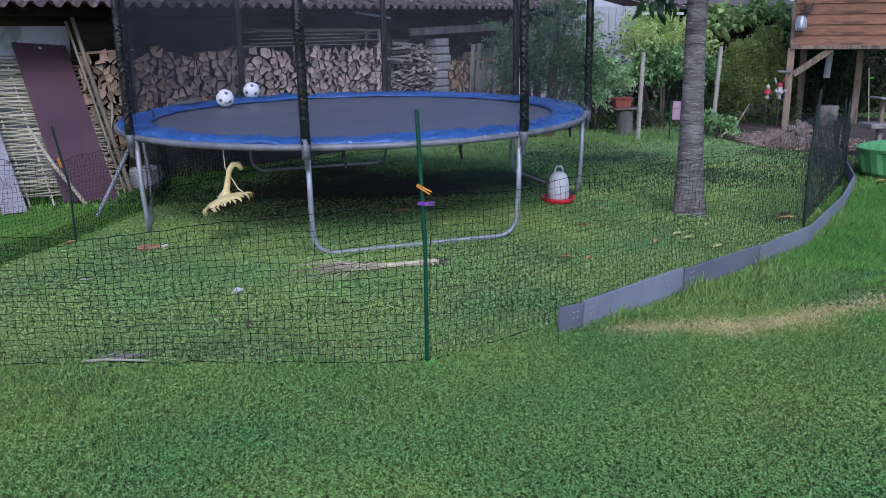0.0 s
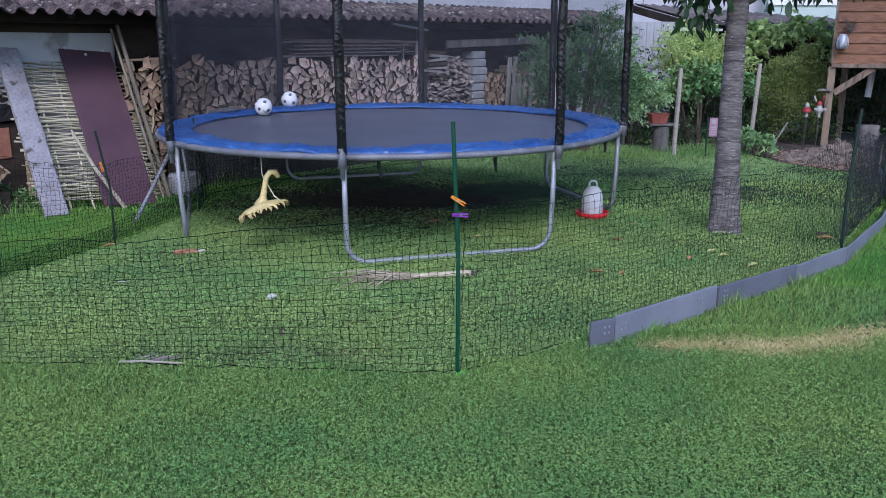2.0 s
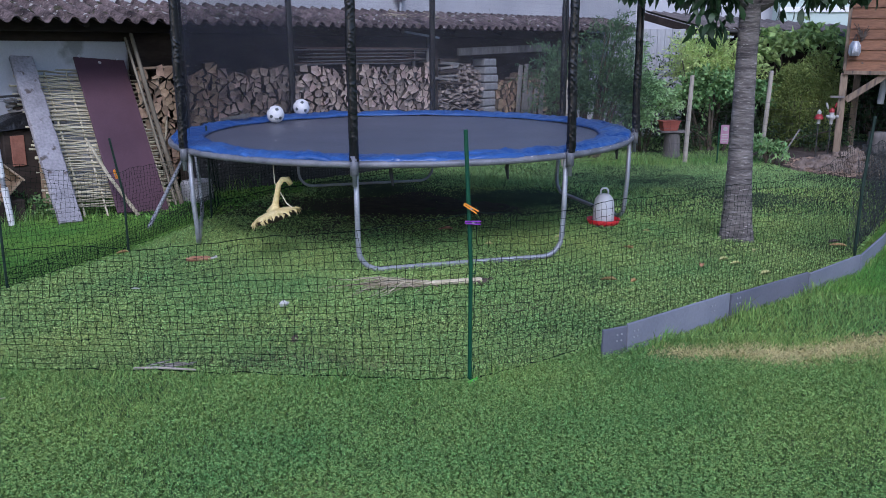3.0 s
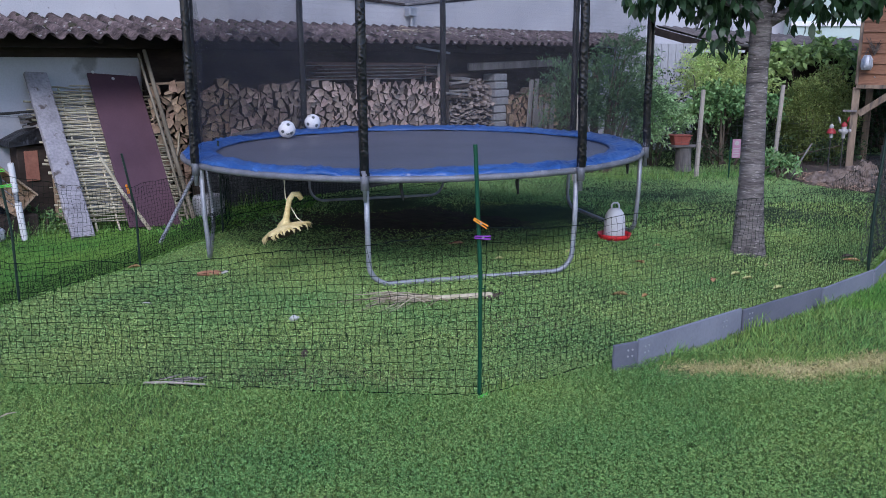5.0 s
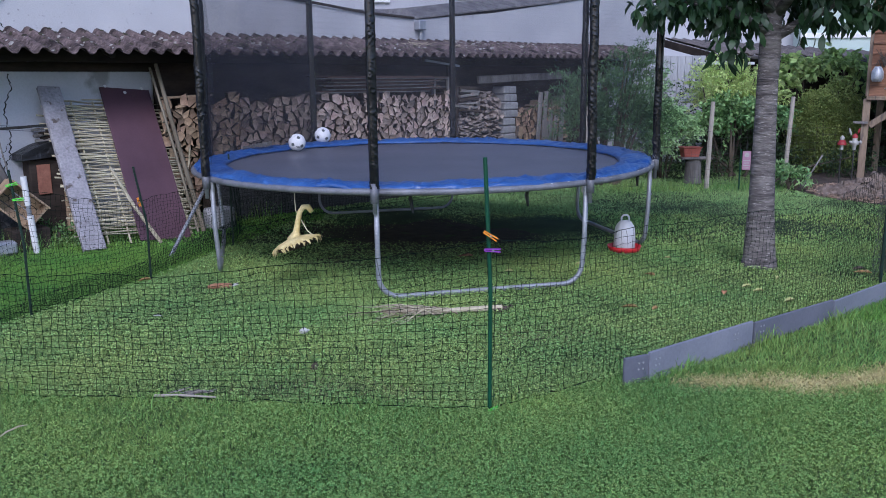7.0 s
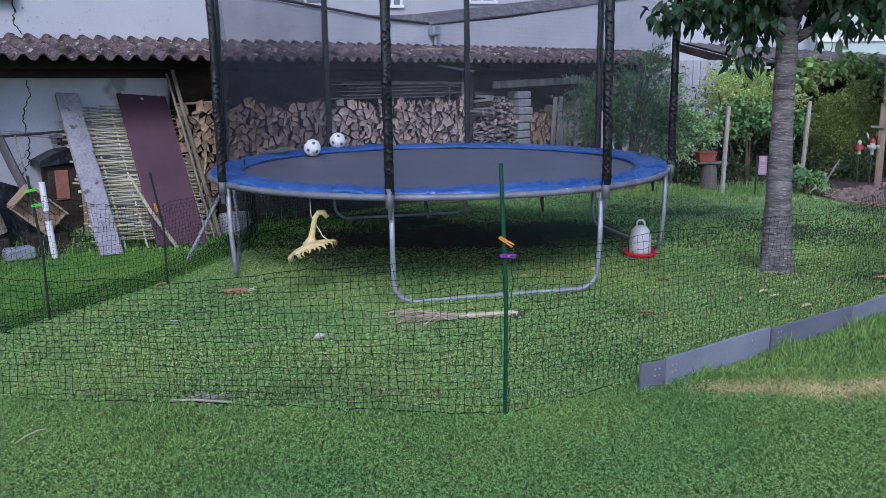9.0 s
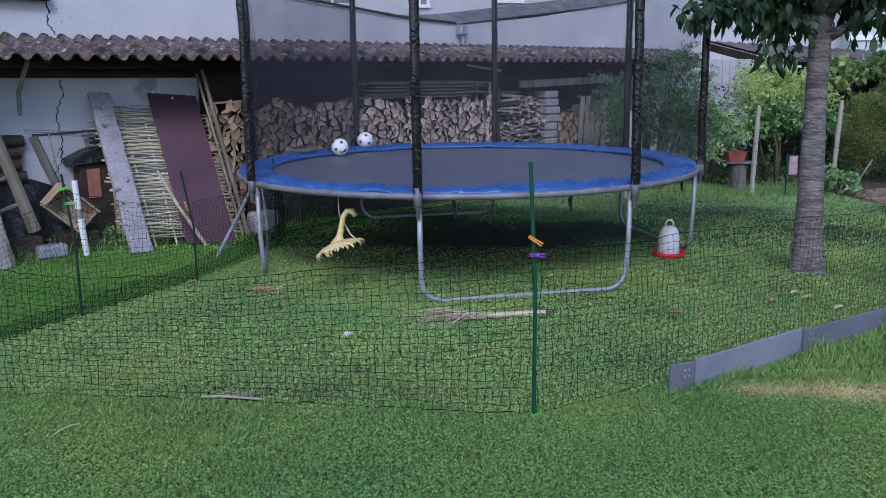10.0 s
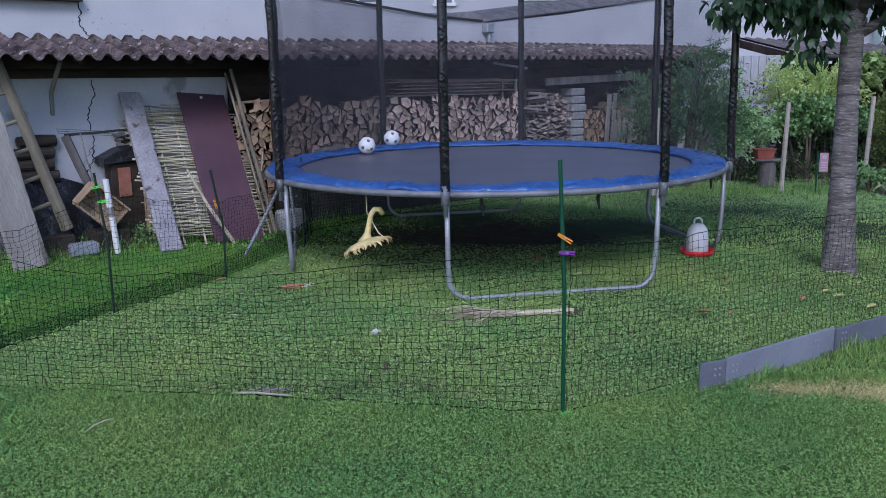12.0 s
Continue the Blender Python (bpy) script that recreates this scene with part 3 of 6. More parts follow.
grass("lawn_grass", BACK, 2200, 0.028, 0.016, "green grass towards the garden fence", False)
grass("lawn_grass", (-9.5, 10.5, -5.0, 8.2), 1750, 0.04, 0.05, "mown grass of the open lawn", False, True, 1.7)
v, f = blades(np.concatenate([d1[0], d2[0]]), np.concatenate([d1[1], d2[1]]), 0.015, 0.0085, 2.6)
tagged(new("dry_grass", np_mesh("dry_grass", v, f, DRY)), "dried straw-coloured streak in the lawn", "grass", kind="stuff")


def clover(area, per_m2, size, inside):
    """Three rounded leaflets to a stalk, growing in patches."""
    x, y = scatter(*area, per_m2)
    patch = np.sin(x * 1.9 + 0.7) + np.cos(y * 2.3 + 0.4) + np.sin(x * 4.7 + y * 3.1) * 0.8 + 0.6 * np.sin(x * 9.1 - y * 7.3)
    ok = (patch > rng.uniform(-3.4, 2.0, len(x))) & (dry_share(x, y) < 0.2) & (in_run(x, y) == inside)
    x, y = x[ok], y[ok]
    n = len(x)
    z = rng.uniform(0.008, 0.034, n)
    turn = rng.uniform(0, 2 * math.pi, n)
    q = (size * rng.uniform(0.6, 1.25, n))[:, None]
    p = np.stack([x, y, z], 1)
    vs = []
    for k in range(3):
        a = turn + k * 2.094
        d = np.stack([np.cos(a), np.sin(a), rng.uniform(-0.4, 0.7, n)], 1) * q
        s = np.stack([-np.sin(a), np.cos(a), rng.uniform(-0.45, 0.45, n)], 1) * q
        vs.append(np.stack([p, p + d * 0.62 + s * 0.5, p + d * 1.05, p + d * 0.62 - s * 0.5], 1))
    v = np.concatenate(vs).reshape(-1, 3)
    f = np.arange(len(v)).reshape(-1, 4)
    tagged(new("clover", np_mesh("clover", v, f, RUNCLOVER if inside else CLOVER)), "low clover leaves spread through the lawn", "clover", kind="stuff")


clover(NEAR, 33000, 0.0064, False)
clover((-3.5, 3.2, 3.9, 4.6), 22000, 0.0078, True)
clover(RUN, 9500, 0.0098, True)


def tufts(name, pts, n, spread, h, label):
    """Taller grass that the mower missed, along a line."""
    p = np.array(pts, float)
    seg = np.linalg.norm(np.diff(p, axis=0), axis=1)
    t = rng.uniform(0, seg.sum(), n)
    t += 0.06 * np.sin(t * 9)
    cum = np.concatenate([[0], np.cumsum(seg)])
    x = np.interp(t, cum, p[:, 0]) + rng.normal(0, spread, n)
    y = np.interp(t, cum, p[:, 1]) + rng.normal(0, spread, n)
    hh = h * (0.65 + 0.5 * np.clip(np.sin(t * 7.0) + np.sin(t * 17.0 + 1), 0, 2))
    v, f = blades(x, y, hh, 0.005, 0.7)
    tagged(new(name, np_mesh(name, v, f, GRASS)), label, "grass", kind="stuff")


tufts("uncut_grass", [(1.0, 4.38), (1.9, 5.0), (2.68, 5.56), (3.42, 6.4), (4.1, 7.3), (4.75, 8.2)], 3600, 0.06, 0.07, "longer uncut grass along the grey edging boards")
tufts("uncut_grass", [(-3.4, 4.2), (-1.3, 4.07), (0.2, 3.93), (0.95, 4.42)], 3600, 0.05, 0.052, "longer uncut grass along the foot of the netting")
tufts("uncut_grass", [(-3.4, 4.05), (-1.3, 3.92), (0.22, 3.78), (1.0, 4.2)], 3800, 0.1, 0.042, "longer grass that the mower left outside the netting")
tufts("uncut_grass", [(2.68 + 0.17 * math.cos(t), 7.2 + 0.17 * math.sin(t)) for t in (0.7 * k for k in range(10))], 900, 0.03, 0.06, "grass growing against the cherry trunk")
tufts("uncut_grass", [(-4.9, 7.2), (-3.9, 8.05), (-2.9, 9.2), (-2.3, 9.9)], 4200, 0.14, 0.13, "longer grass and weeds at the foot of the lean-to")
tufts("uncut_grass", [(2.3, 12.2), (3.7, 12.3), (5.0, 12.7)], 3000, 0.25, 0.1, "longer grass along the garden fence")

def shade_patch(x, y, rx, ry, material, label, lift=0.012):
    """An uneven dark patch that stands in for shade and fades into the turf."""
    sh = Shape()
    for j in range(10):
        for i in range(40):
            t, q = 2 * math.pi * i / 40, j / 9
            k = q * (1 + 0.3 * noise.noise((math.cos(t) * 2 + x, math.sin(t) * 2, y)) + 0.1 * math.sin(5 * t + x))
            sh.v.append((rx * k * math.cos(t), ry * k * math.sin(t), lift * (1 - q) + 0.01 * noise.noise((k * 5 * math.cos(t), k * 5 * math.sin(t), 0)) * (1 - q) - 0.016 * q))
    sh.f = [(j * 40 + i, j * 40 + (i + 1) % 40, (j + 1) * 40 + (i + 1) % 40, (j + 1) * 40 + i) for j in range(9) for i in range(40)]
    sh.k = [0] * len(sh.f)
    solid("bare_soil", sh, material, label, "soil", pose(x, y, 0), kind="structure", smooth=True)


shade_patch(-0.3, 8.65, 1.45, 1.4, SHADESOIL, "dark ground patch standing in for the shade under the trampoline")
scratched = rng.uniform((-1.6, 3.95), (1.2, 5.6), (60000, 2))
scratched = scratched[(worn_share(scratched[:, 0], scratched[:, 1]) * 0.5 > rng.uniform(0, 1, len(scratched))) & in_run(scratched[:, 0], scratched[:, 1])]
for a, b, c in ((-0.2, 2.78, 0.09), (-0.42, 2.86, 0.06), (0.55, 3.05, 0.07), (1.4, 3.4, 0.1)):
    scratched = np.concatenate([scratched, rng.normal((a, b), c, (420, 2))])
v, f = blades(scratched[:, 0], scratched[:, 1], 0.016, 0.0055, 2.4, False)
tagged(new("withered_grass", np_mesh("withered_grass", v, f, WITHERED)), "brown withered grass in thin spots of the lawn", "grass", kind="stuff")

# ---- lean-to: wall, roof, beams ----
WALL_IN, EAVE, TOP = 0.8, 1.86, 2.072


profile = [(-3.5, 0.0), (3.4, 0.0), (3.4, 2.628), (-3.5, 3.2)]
wall = solid("wall_north", Shape().prism(profile, 0.3, pose(0, WALL_IN, 0)), PLASTER, "white rough-plastered wall, stained and cracked", "wall", SHED, kind="structure")
brick_part = [(3.4, 0.0), (12.9, 0.0), (12.9, 3.32), (10.7, 2.98), (8.1, 2.6), (6.36, 2.42), (5.4, 2.45), (3.4, 2.628)]
solid("wall_east", Shape().prism(brick_part, 0.3, pose(0, WALL_IN, 0)), BRICKWASH, "whitewashed brick wall with faint courses behind the lean-to", "wall", SHED, kind="structure")
cr = Shape()


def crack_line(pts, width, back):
    """A jagged crack, its inner shade drawn as near-black strips on the plaster."""
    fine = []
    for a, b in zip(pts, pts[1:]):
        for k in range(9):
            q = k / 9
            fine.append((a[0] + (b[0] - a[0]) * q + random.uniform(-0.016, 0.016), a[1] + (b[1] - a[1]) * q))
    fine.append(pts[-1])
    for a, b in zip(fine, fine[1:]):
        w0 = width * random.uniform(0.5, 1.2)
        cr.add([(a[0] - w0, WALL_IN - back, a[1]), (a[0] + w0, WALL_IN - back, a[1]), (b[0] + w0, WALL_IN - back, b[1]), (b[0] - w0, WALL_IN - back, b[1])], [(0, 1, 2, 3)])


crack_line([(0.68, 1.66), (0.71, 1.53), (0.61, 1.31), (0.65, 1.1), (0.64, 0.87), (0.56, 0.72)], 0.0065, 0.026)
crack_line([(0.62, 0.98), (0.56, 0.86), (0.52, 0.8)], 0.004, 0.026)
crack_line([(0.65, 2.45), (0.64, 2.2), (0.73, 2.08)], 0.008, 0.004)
part("lower_render", Shape().box((5.7, 0.022, 1.7), pose(-0.66, WALL_IN - 0.011, 0.85)), EAVEPLASTER, wall, "plaster below the roof, toned for the shade of the eaves")
part("crack", cr, CRACK, wall, "jagged crack in the plaster, its inner shade drawn as dark strips")
part("flashing", Shape().box((3.2, 0.12, 0.07), pose(-0.95, WALL_IN - 0.05, 2.46)), DARKWOOD, wall, "dark gutter board")
cap = Shape().tube([(3.3, 0.78, 2.66), (3.5, 0.78, 2.64), (5.4, 0.78, 2.47), (6.3, 0.78, 2.44)], 0.018, 6)
cap.tube([(-3.5, 0.78, 3.22), (3.4, 0.78, 2.65)], 0.018, 6)
part("verge", cap, DARKWOOD, wall, "dark roof verge along the gable")
# tiled strip of the neighbouring low roof above the wall
tl = Shape()
steps = [(-0.1, -0.07), (-0.1, 0.0)]
for k in range(1, 8):
    steps += [(-0.1 + 0.13 * k, 0.075 * k), (-0.1 + 0.13 * k, 0.075 * k + 0.018)]
steps.append((0.95, 0.4))
for s, z0, q, back in ((4.7, 2.4, 0.2, 0.36), (6.28, 2.45, 0.26, 0.36), (6.36, 2.45, 0.27, 0.0), (9.6, 2.85, 0.3, 0.0), (13.1, 3.36, 0.3, 0.0)):
    tl.v += [(s, WALL_IN + back + y * q, z0 + z * q) for y, z in steps]
    tl.v += [(s, WALL_IN + back + 0.95 * q, z0 - 0.12)]
ns = len(steps) + 1
tl.f = [(i * ns + j, (i + 1) * ns + j, (i + 1) * ns + j + 1, i * ns + j + 1) for i in range(4) for j in range(ns - 1)]
tl.k = [0] * len(tl.f)
solid("tiled_roof", tl, TILE, "grey weathered tiles on the low roof above the white wall", "roof", SHED, kind="structure")
hopper = thing("rain_hopper", "grey zinc rain hopper and pipe on the white wall", "rain hopper", at_shed(6.38, WALL_IN - 0.07, 2.27))
part("box", Shape().box((0.15, 0.12, 0.13), pose(0, 0, 0.07), 0.012), ZINC, hopper)
part("pipe", Shape().tube([(0.04, 0.02, 0.02), (0.04, 0.02, -0.17)], 0.03, 10), ZINC, hopper)

# corrugated roof, sheet by sheet
roof = thing("corrugated_roof", "old brown fibre-cement corrugated roof with moss and lichen", "roof", SHED, kind="structure")
PITCH = 0.177


def rib(s):
    """Round crests and troughs of the sheets."""
    c = math.cos(2 * math.pi * s / PITCH)
    return 0.03 * math.copysign(abs(c) ** 0.72, c)


def corrugated(width, run, rise, thick=0.012):
    sh = Shape()
    n = int(width / PITCH * 16)
    for low in (0, 1):
        for row in range(3):
            y = -0.02 + (run + 0.02) * row / 2
            for i in range(n + 1):
                s = width * i / n
                sh.v.append((s, y, rise * y / run + rib(s) - low * thick))
    m = n + 1
    for low in (0, 1):
        for row in range(2):
            for i in range(n):
                a = low * 3 * m + row * m + i
                sh.f.append((a, a + 1, a + m + 1, a + m) if not low else (a, a + m, a + m + 1, a + 1))
    for i in range(n):
        sh.f.append((i, 3 * m + i, 3 * m + i + 1, i + 1))
    sh.k = [0] * len(sh.f)
    return sh


sheet_mesh = corrugated(PITCH * 6 + 0.03, WALL_IN - 0.01, TOP - EAVE).mesh("sheet", ASBESTOS, True)
for k in range(13):
    part("sheet", sheet_mesh, None, roof, m=pose(-1.9 + k * PITCH * 6, random.uniform(-0.012, 0.012), EAVE + 0.0072 * k + (k % 2) * 0.003, random.uniform(-0.1, 0.1), -0.388, 0))
moss = Shape()
lich = Shape()
for k in range(2600):
    s, q = random.uniform(-1.5, 10.5), random.uniform(0.02, 0.95)
    if noise.noise((s * 1.3, q * 2, 3)) < random.uniform(-0.6, 0.4):
        continue
    z = EAVE + (TOP - EAVE) * q + rib(s + 1.9) + 0.0072 * (s + 1.9) / 1.06
    wide = abs(random.gauss(0, 0.008)) + 0.004
    (moss if k % 7 < 4 else lich).ball(wide, 6, pose(s, q * 0.78, z, 18, math.degrees(math.atan(1.06 * math.sin(2 * math.pi * (s + 1.9) / PITCH))), 0), (1.3, 1.5, 0.3), 0.6)
part("moss", moss, MOSS, roof, "dark moss cushions")
part("lichen", lich, LICHEN, roof, "pale lichen spots")
hay = Shape()
for k in range(90):
    s = random.choice((5.95, 6.1, 6.75)) + random.gauss(0, 0.1)
    y, z = 0.45 + random.gauss(0, 0.09), 2.03 + abs(random.gauss(0, 0.03))
    a = random.uniform(0, 6.28)
    hay.tube([(s, y, z), (s + 0.12 * math.cos(a), y + 0.12 * math.sin(a), z + random.uniform(-0.02, 0.03))], 0.003, 3)
part("dead_weed", hay, STRAW, roof, "dry weeds growing on the roof")

frame_ob = thing("shed_frame", "dark wooden posts, beams and rafters under the lean-to roof", "timber frame", SHED, kind="structure")
part("eave_beam", Shape().box((13.4, 0.09, 0.12), pose(4.6, 0.42, EAVE - 0.03), 0.008), DARKWOOD, frame_ob)
part("wall_beam", Shape().box((13.4, 0.05, 0.36), pose(4.6, WALL_IN - 0.03, 1.86), 0.006), DARKWOOD, frame_ob)
for s in (-1.6, -0.6, 0.4, 1.5, 2.6, 3.7, 4.8, 5.9, 7.0, 8.1, 9.2, 10.3):
    part("rafter", Shape().tube([(s, 0.2, EAVE - 0.02), (s, 0.76, TOP - 0.09)], 0.035, 7), DARKWOOD, frame_ob)
for s in (2.55, 6.62, 10.6):
    part("post", Shape().box((0.11, 0.11, 1.8), pose(s, 0.3, 0.9), 0.01), DARKWOOD, frame_ob)
part("strut", Shape().tube([(0.28, WALL_IN - 0.02, 1.32), (0.28, WALL_IN - 0.05, 1.55), (0.24, 0.3, 1.83)], 0.022, 7), GREYWOOD, frame_ob)
part("fascia_board", Shape().box((2.35, 0.04, 0.11), pose(8.3, 0.28, 1.6, 0, -1.7, 0), 0.005), DARKGREYWOOD, frame_ob, "grey weathered cross board")
# Dark sheet added behind the stacks, where there is only deep shade.
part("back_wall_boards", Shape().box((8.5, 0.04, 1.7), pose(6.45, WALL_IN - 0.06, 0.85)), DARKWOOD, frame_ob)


# ---- firewood ----
def cells(s0, s1, z0, z1, size, r):
    """Tight irregular polygons, as split logs show their ends in a stack."""
    pts, tries = [], 0
    while tries < 9000 and len(pts) < 1.02 * (s1 - s0) * (z1 - z0) / (size * size):
        tries += 1
        p = (r.uniform(s0, s1), r.uniform(z0, z1))
        if all((p[0] - q[0]) ** 2 + (p[1] - q[1]) ** 2 > (0.62 * size) ** 2 for q in pts):
            pts.append(p)
    out = []
    for a in pts:
        hs = 0.85 * size
        poly = [(a[0] - hs, a[1] - hs), (a[0] + hs, a[1] - hs * 0.9), (a[0] + hs * 0.9, a[1] + hs), (a[0] - hs, a[1] + hs * 0.85)]
        for b in pts:
            dx, dz = b[0] - a[0], b[1] - a[1]
            if b is a or dx * dx + dz * dz > 9 * size * size:
                continue
            mx, mz = (a[0] + b[0]) / 2, (a[1] + b[1]) / 2
            keep, prev = [], poly[-1]
            for p in poly:
                dp, dq = (p[0] - mx) * dx + (p[1] - mz) * dz, (prev[0] - mx) * dx + (prev[1] - mz) * dz
                if (dp < 0) != (dq < 0):
                    t = dq / (dq - dp)
                    keep.append((prev[0] + (p[0] - prev[0]) * t, prev[1] + (p[1] - prev[1]) * t))
                if dp < 0:
                    keep.append(p)
                prev = p
            poly = keep
            if len(poly) < 3:
                break
        if len(poly) >= 3:
            out.append((a, poly))
    return out


def split(poly, r):
    """An axe cut from corner to corner."""
    n = len(poly)
    if n < 4:
        return [poly]
    i = r.randrange(n)
    j = i + (n // 2 if r.random() < 0.7 else max(2, n // 2 - 1))
    two = poly + poly
    a, b = two[i:j + 1], two[j:i + n + 1]
    return [q for q in (a, b) if len(q) > 2]


def stack(label, s0, s1, z0, z1, size, seed, top=0.0, front=0.27, face=None, skew=0.08):
    """Split logs laid with their ends to the lawn; skew turns them along the eaves, the tops are uneven."""
    r = random.Random(seed)
    ob = thing("firewood_stack", label, "firewood stack", SHED, "firewood stacks under the lean-to")
    for (cs, cz), poly in cells(s0, s1, z0, z1, size, r):
        crest = z1 - top * (0.5 + 0.5 * math.sin(cs * 7 + seed) * math.cos(cs * 17))
        if r.random() < 0.008 or cz > crest:
            continue
        for wedge in split(poly, r) if r.random() < 0.7 else [poly]:
            ws, wz = sum(q[0] for q in wedge) / len(wedge), sum(q[1] for q in wedge) / len(wedge)
            k, twist = r.uniform(0.82, 0.97), r.uniform(-0.3, 0.3)
            pl = [((x - ws) * k - (z - wz) * twist, (z - wz) * k + (x - ws) * twist) for x, z in wedge]
            n, deep, dx, cut = len(pl), r.uniform(0.26, 0.32), skew + r.uniform(-0.02, 0.02), r.uniform(-0.12, 0.12)
            lg = Shape().add([(x, x * cut, z) for x, z in pl] + [(x + dx, deep, z) for x, z in pl], [tuple(range(n)), tuple(range(2 * n - 1, n - 1, -1))])
            lg.f += [(i, n + i, n + (i + 1) % n, (i + 1) % n) for i in range(n)]
            lg.k += [1] * n
            part("log", lg, [face or ENDGRAIN, BARK], ob, m=pose(ws, front + r.uniform(-0.045, 0.045), wz))
    return ob


stack("stack of split firewood with warm brown cut ends beside the panel", 2.12, 3.1, 0.2, 1.4, 0.087, 3, 0.1, front=0.38, face=WARMGRAIN, skew=0.17)
stack("tall stack of split firewood with grey-brown cut ends", 3.06, 4.12, 0.2, 1.37, 0.087, 4, 0.06, face=OLDGRAIN, skew=0.15)
stack("tall stack of dry split firewood with light reddish ends", 4.16, 5.3, 0.35, 1.41, 0.086, 5, 0.06, skew=0.12)
stack("tall stack of dry split firewood with light greyish ends", 5.32, 6.52, 0.35, 1.4, 0.086, 6, 0.08, skew=0.1)
stack("small stack of split logs beside the block pillar", 8.12, 9.35, 0.3, 1.22, 0.1, 9, 0.15, face=WARMGRAIN)
solid("stack_board", Shape().box((0.62, 0.14, 0.022), None, 0.004), TANWOOD, "light board lying on top of a firewood stack", "board", at_shed(2.42, 0.45, 1.41, 0, -2, 6))
solid("leaning_slab", Shape().box((0.4, 0.018, 0.86), pose(0, 0, 0.43), 0.005), GREYWOOD, "weathered grey slab leaning on the firewood behind the trampoline", "board", at_shed(3.27, 0.236, 0, 0, -6, 0))
kd = Shape()
r2 = random.Random(11)


def splinter(sh, s, y, z, wd, ht, r):
    """A flat split of wood, its ragged end to the front."""
    pl = [(-wd / 2, r.uniform(-0.3, 0.3) * ht), (r.uniform(-0.3, 0.2) * wd, -ht / 2), (wd / 2, r.uniform(-0.4, 0.2) * ht), (r.uniform(-0.2, 0.35) * wd, ht / 2)]
    sh.prism(pl, r.uniform(0.2, 0.32), pose(s, y, z, r.uniform(-7, 7), r.uniform(-25, 25), r.uniform(-30, 10)))


for j in range(26):
    z = 0.32 + 0.042 * j
    left = 6.68 if z < 1.1 else 6.68 + (z - 1.1) * 1.0
    for k in range(11):
        s = left + (7.7 - left) * (k + r2.uniform(0, 1)) / 11
        big = z > 0.95
        splinter(kd, s, 0.3 + r2.uniform(-0.05, 0.05), z + r2.uniform(-0.02, 0.02) - 0.1 * (s > 7.55) * (z > 1.2), r2.uniform(0.06, 0.13) * (0.8 if big else 1.1), r2.uniform(0.02, 0.04) * (1.7 if big else 1), r2)
kp = thing("kindling_pile", "pile of thin grey and reddish kindling splinters", "kindling", SHED)
tagged(part("splinters", kd, KINDLING, kp), kind="stuff")
logpile = thing("slab_pile", "old grey slab boards lying beside the kindling", "boards", SHED)
for k in range(7):
    part("board", Shape().box((random.uniform(0.4, 0.62), 0.22, random.uniform(0.025, 0.05)), None, 0.006), GREYWOOD if k % 3 else DARKWOOD, logpile, m=pose(6.9 + random.uniform(-0.04, 0.06), 0.36, 1.12 + 0.055 * k, random.uniform(-3, 3), random.uniform(-4, 7), random.uniform(-12, 8)))
boards = thing("board_pile", "pile of long thin reddish-brown boards lying on the firewood", "boards", SHED)
for k in range(15):
    s0 = 4.0 + random.uniform(0, 0.4)
    part("board", Shape().box((2.25 - random.uniform(0, 0.5), 0.13, 0.0135), None, 0.003), REDDARK if k % 3 else DARKGREYWOOD, boards,
         m=pose(s0 + 1.02, 0.3 + 0.04 * (k % 3), 1.42 + 0.0145 * k, random.uniform(-2, 2), random.uniform(-0.5, 0.5), random.uniform(-1.5, 1.5)))
pillar = thing("block_pillar", "pillar of stacked rough grey concrete blocks", "pillar", SHED)
for k in range(12):
    part("block", Shape().box((random.uniform(0.31, 0.35), 0.24, 0.112), None, 0.014), BLOCK, pillar, m=pose(7.94 + random.uniform(-0.015, 0.015), 0.42 + random.uniform(-0.015, 0.015), 0.065 + 0.122 * k, 0, random.uniform(-1, 1), random.uniform(-3, 3)))
pick = thing("picket_boards", "upright weathered grey fence boards before the logs", "boards", SHED)
for s, h, wd in ((8.46, 1.37, 0.09), (8.61, 1.38, 0.09), (8.8, 1.08, 0.08), (8.9, 1.02, 0.07), (8.7, 0.9, 0.07), (9.1, 1.32, 0.1)):
    part("board", Shape().box((wd, 0.025, h), pose(0, 0, h / 2), 0.004), GREYWOOD, pick, m=pose(s, 0.2, 0, 3, random.uniform(-2, 2), 0))
win = thing("old_window_frame", "old narrow wooden window frame under the roof", "window frame", at_shed(6.38, 0.32, 1.4))
part("side", Shape().box((0.03, 0.03, 0.42), pose(-0.14, 0, 0)), GREYWOOD, win)
part("hanger", Shape().box((0.03, 0.02, 0.24), pose(0.14, 0.0, 0.29)), DARKWOOD, win)
part("side", Shape().box((0.03, 0.03, 0.42), pose(0.14, 0, 0)), GREYWOOD, win)
part("top_rail", Shape().box((0.31, 0.03, 0.03), pose(0.01, 0, 0.2)), GREYWOOD, win)
part("shelf", Shape().box((0.7, 0.16, 0.03), pose(-0.04, 0, 0.41, 8, 6, 0)), PALEGREY, win, "pale board on top")
mem = Shape()
for i in range(70):
    for j in range(11):
        mem.lathe([(0.012, 0), (0.02, 0.012)], 6, pose(2.62 + i * 0.055, 0.2, 0.03 + j * 0.05, 90, 0, 0))
mem.box((3.9, 0.01, 0.58), pose(4.54, 0.215, 0.28))
solid("dimpled_membrane", mem, MEMBRANE, "black dimpled drainage membrane along the foot of the firewood", "membrane", SHED)
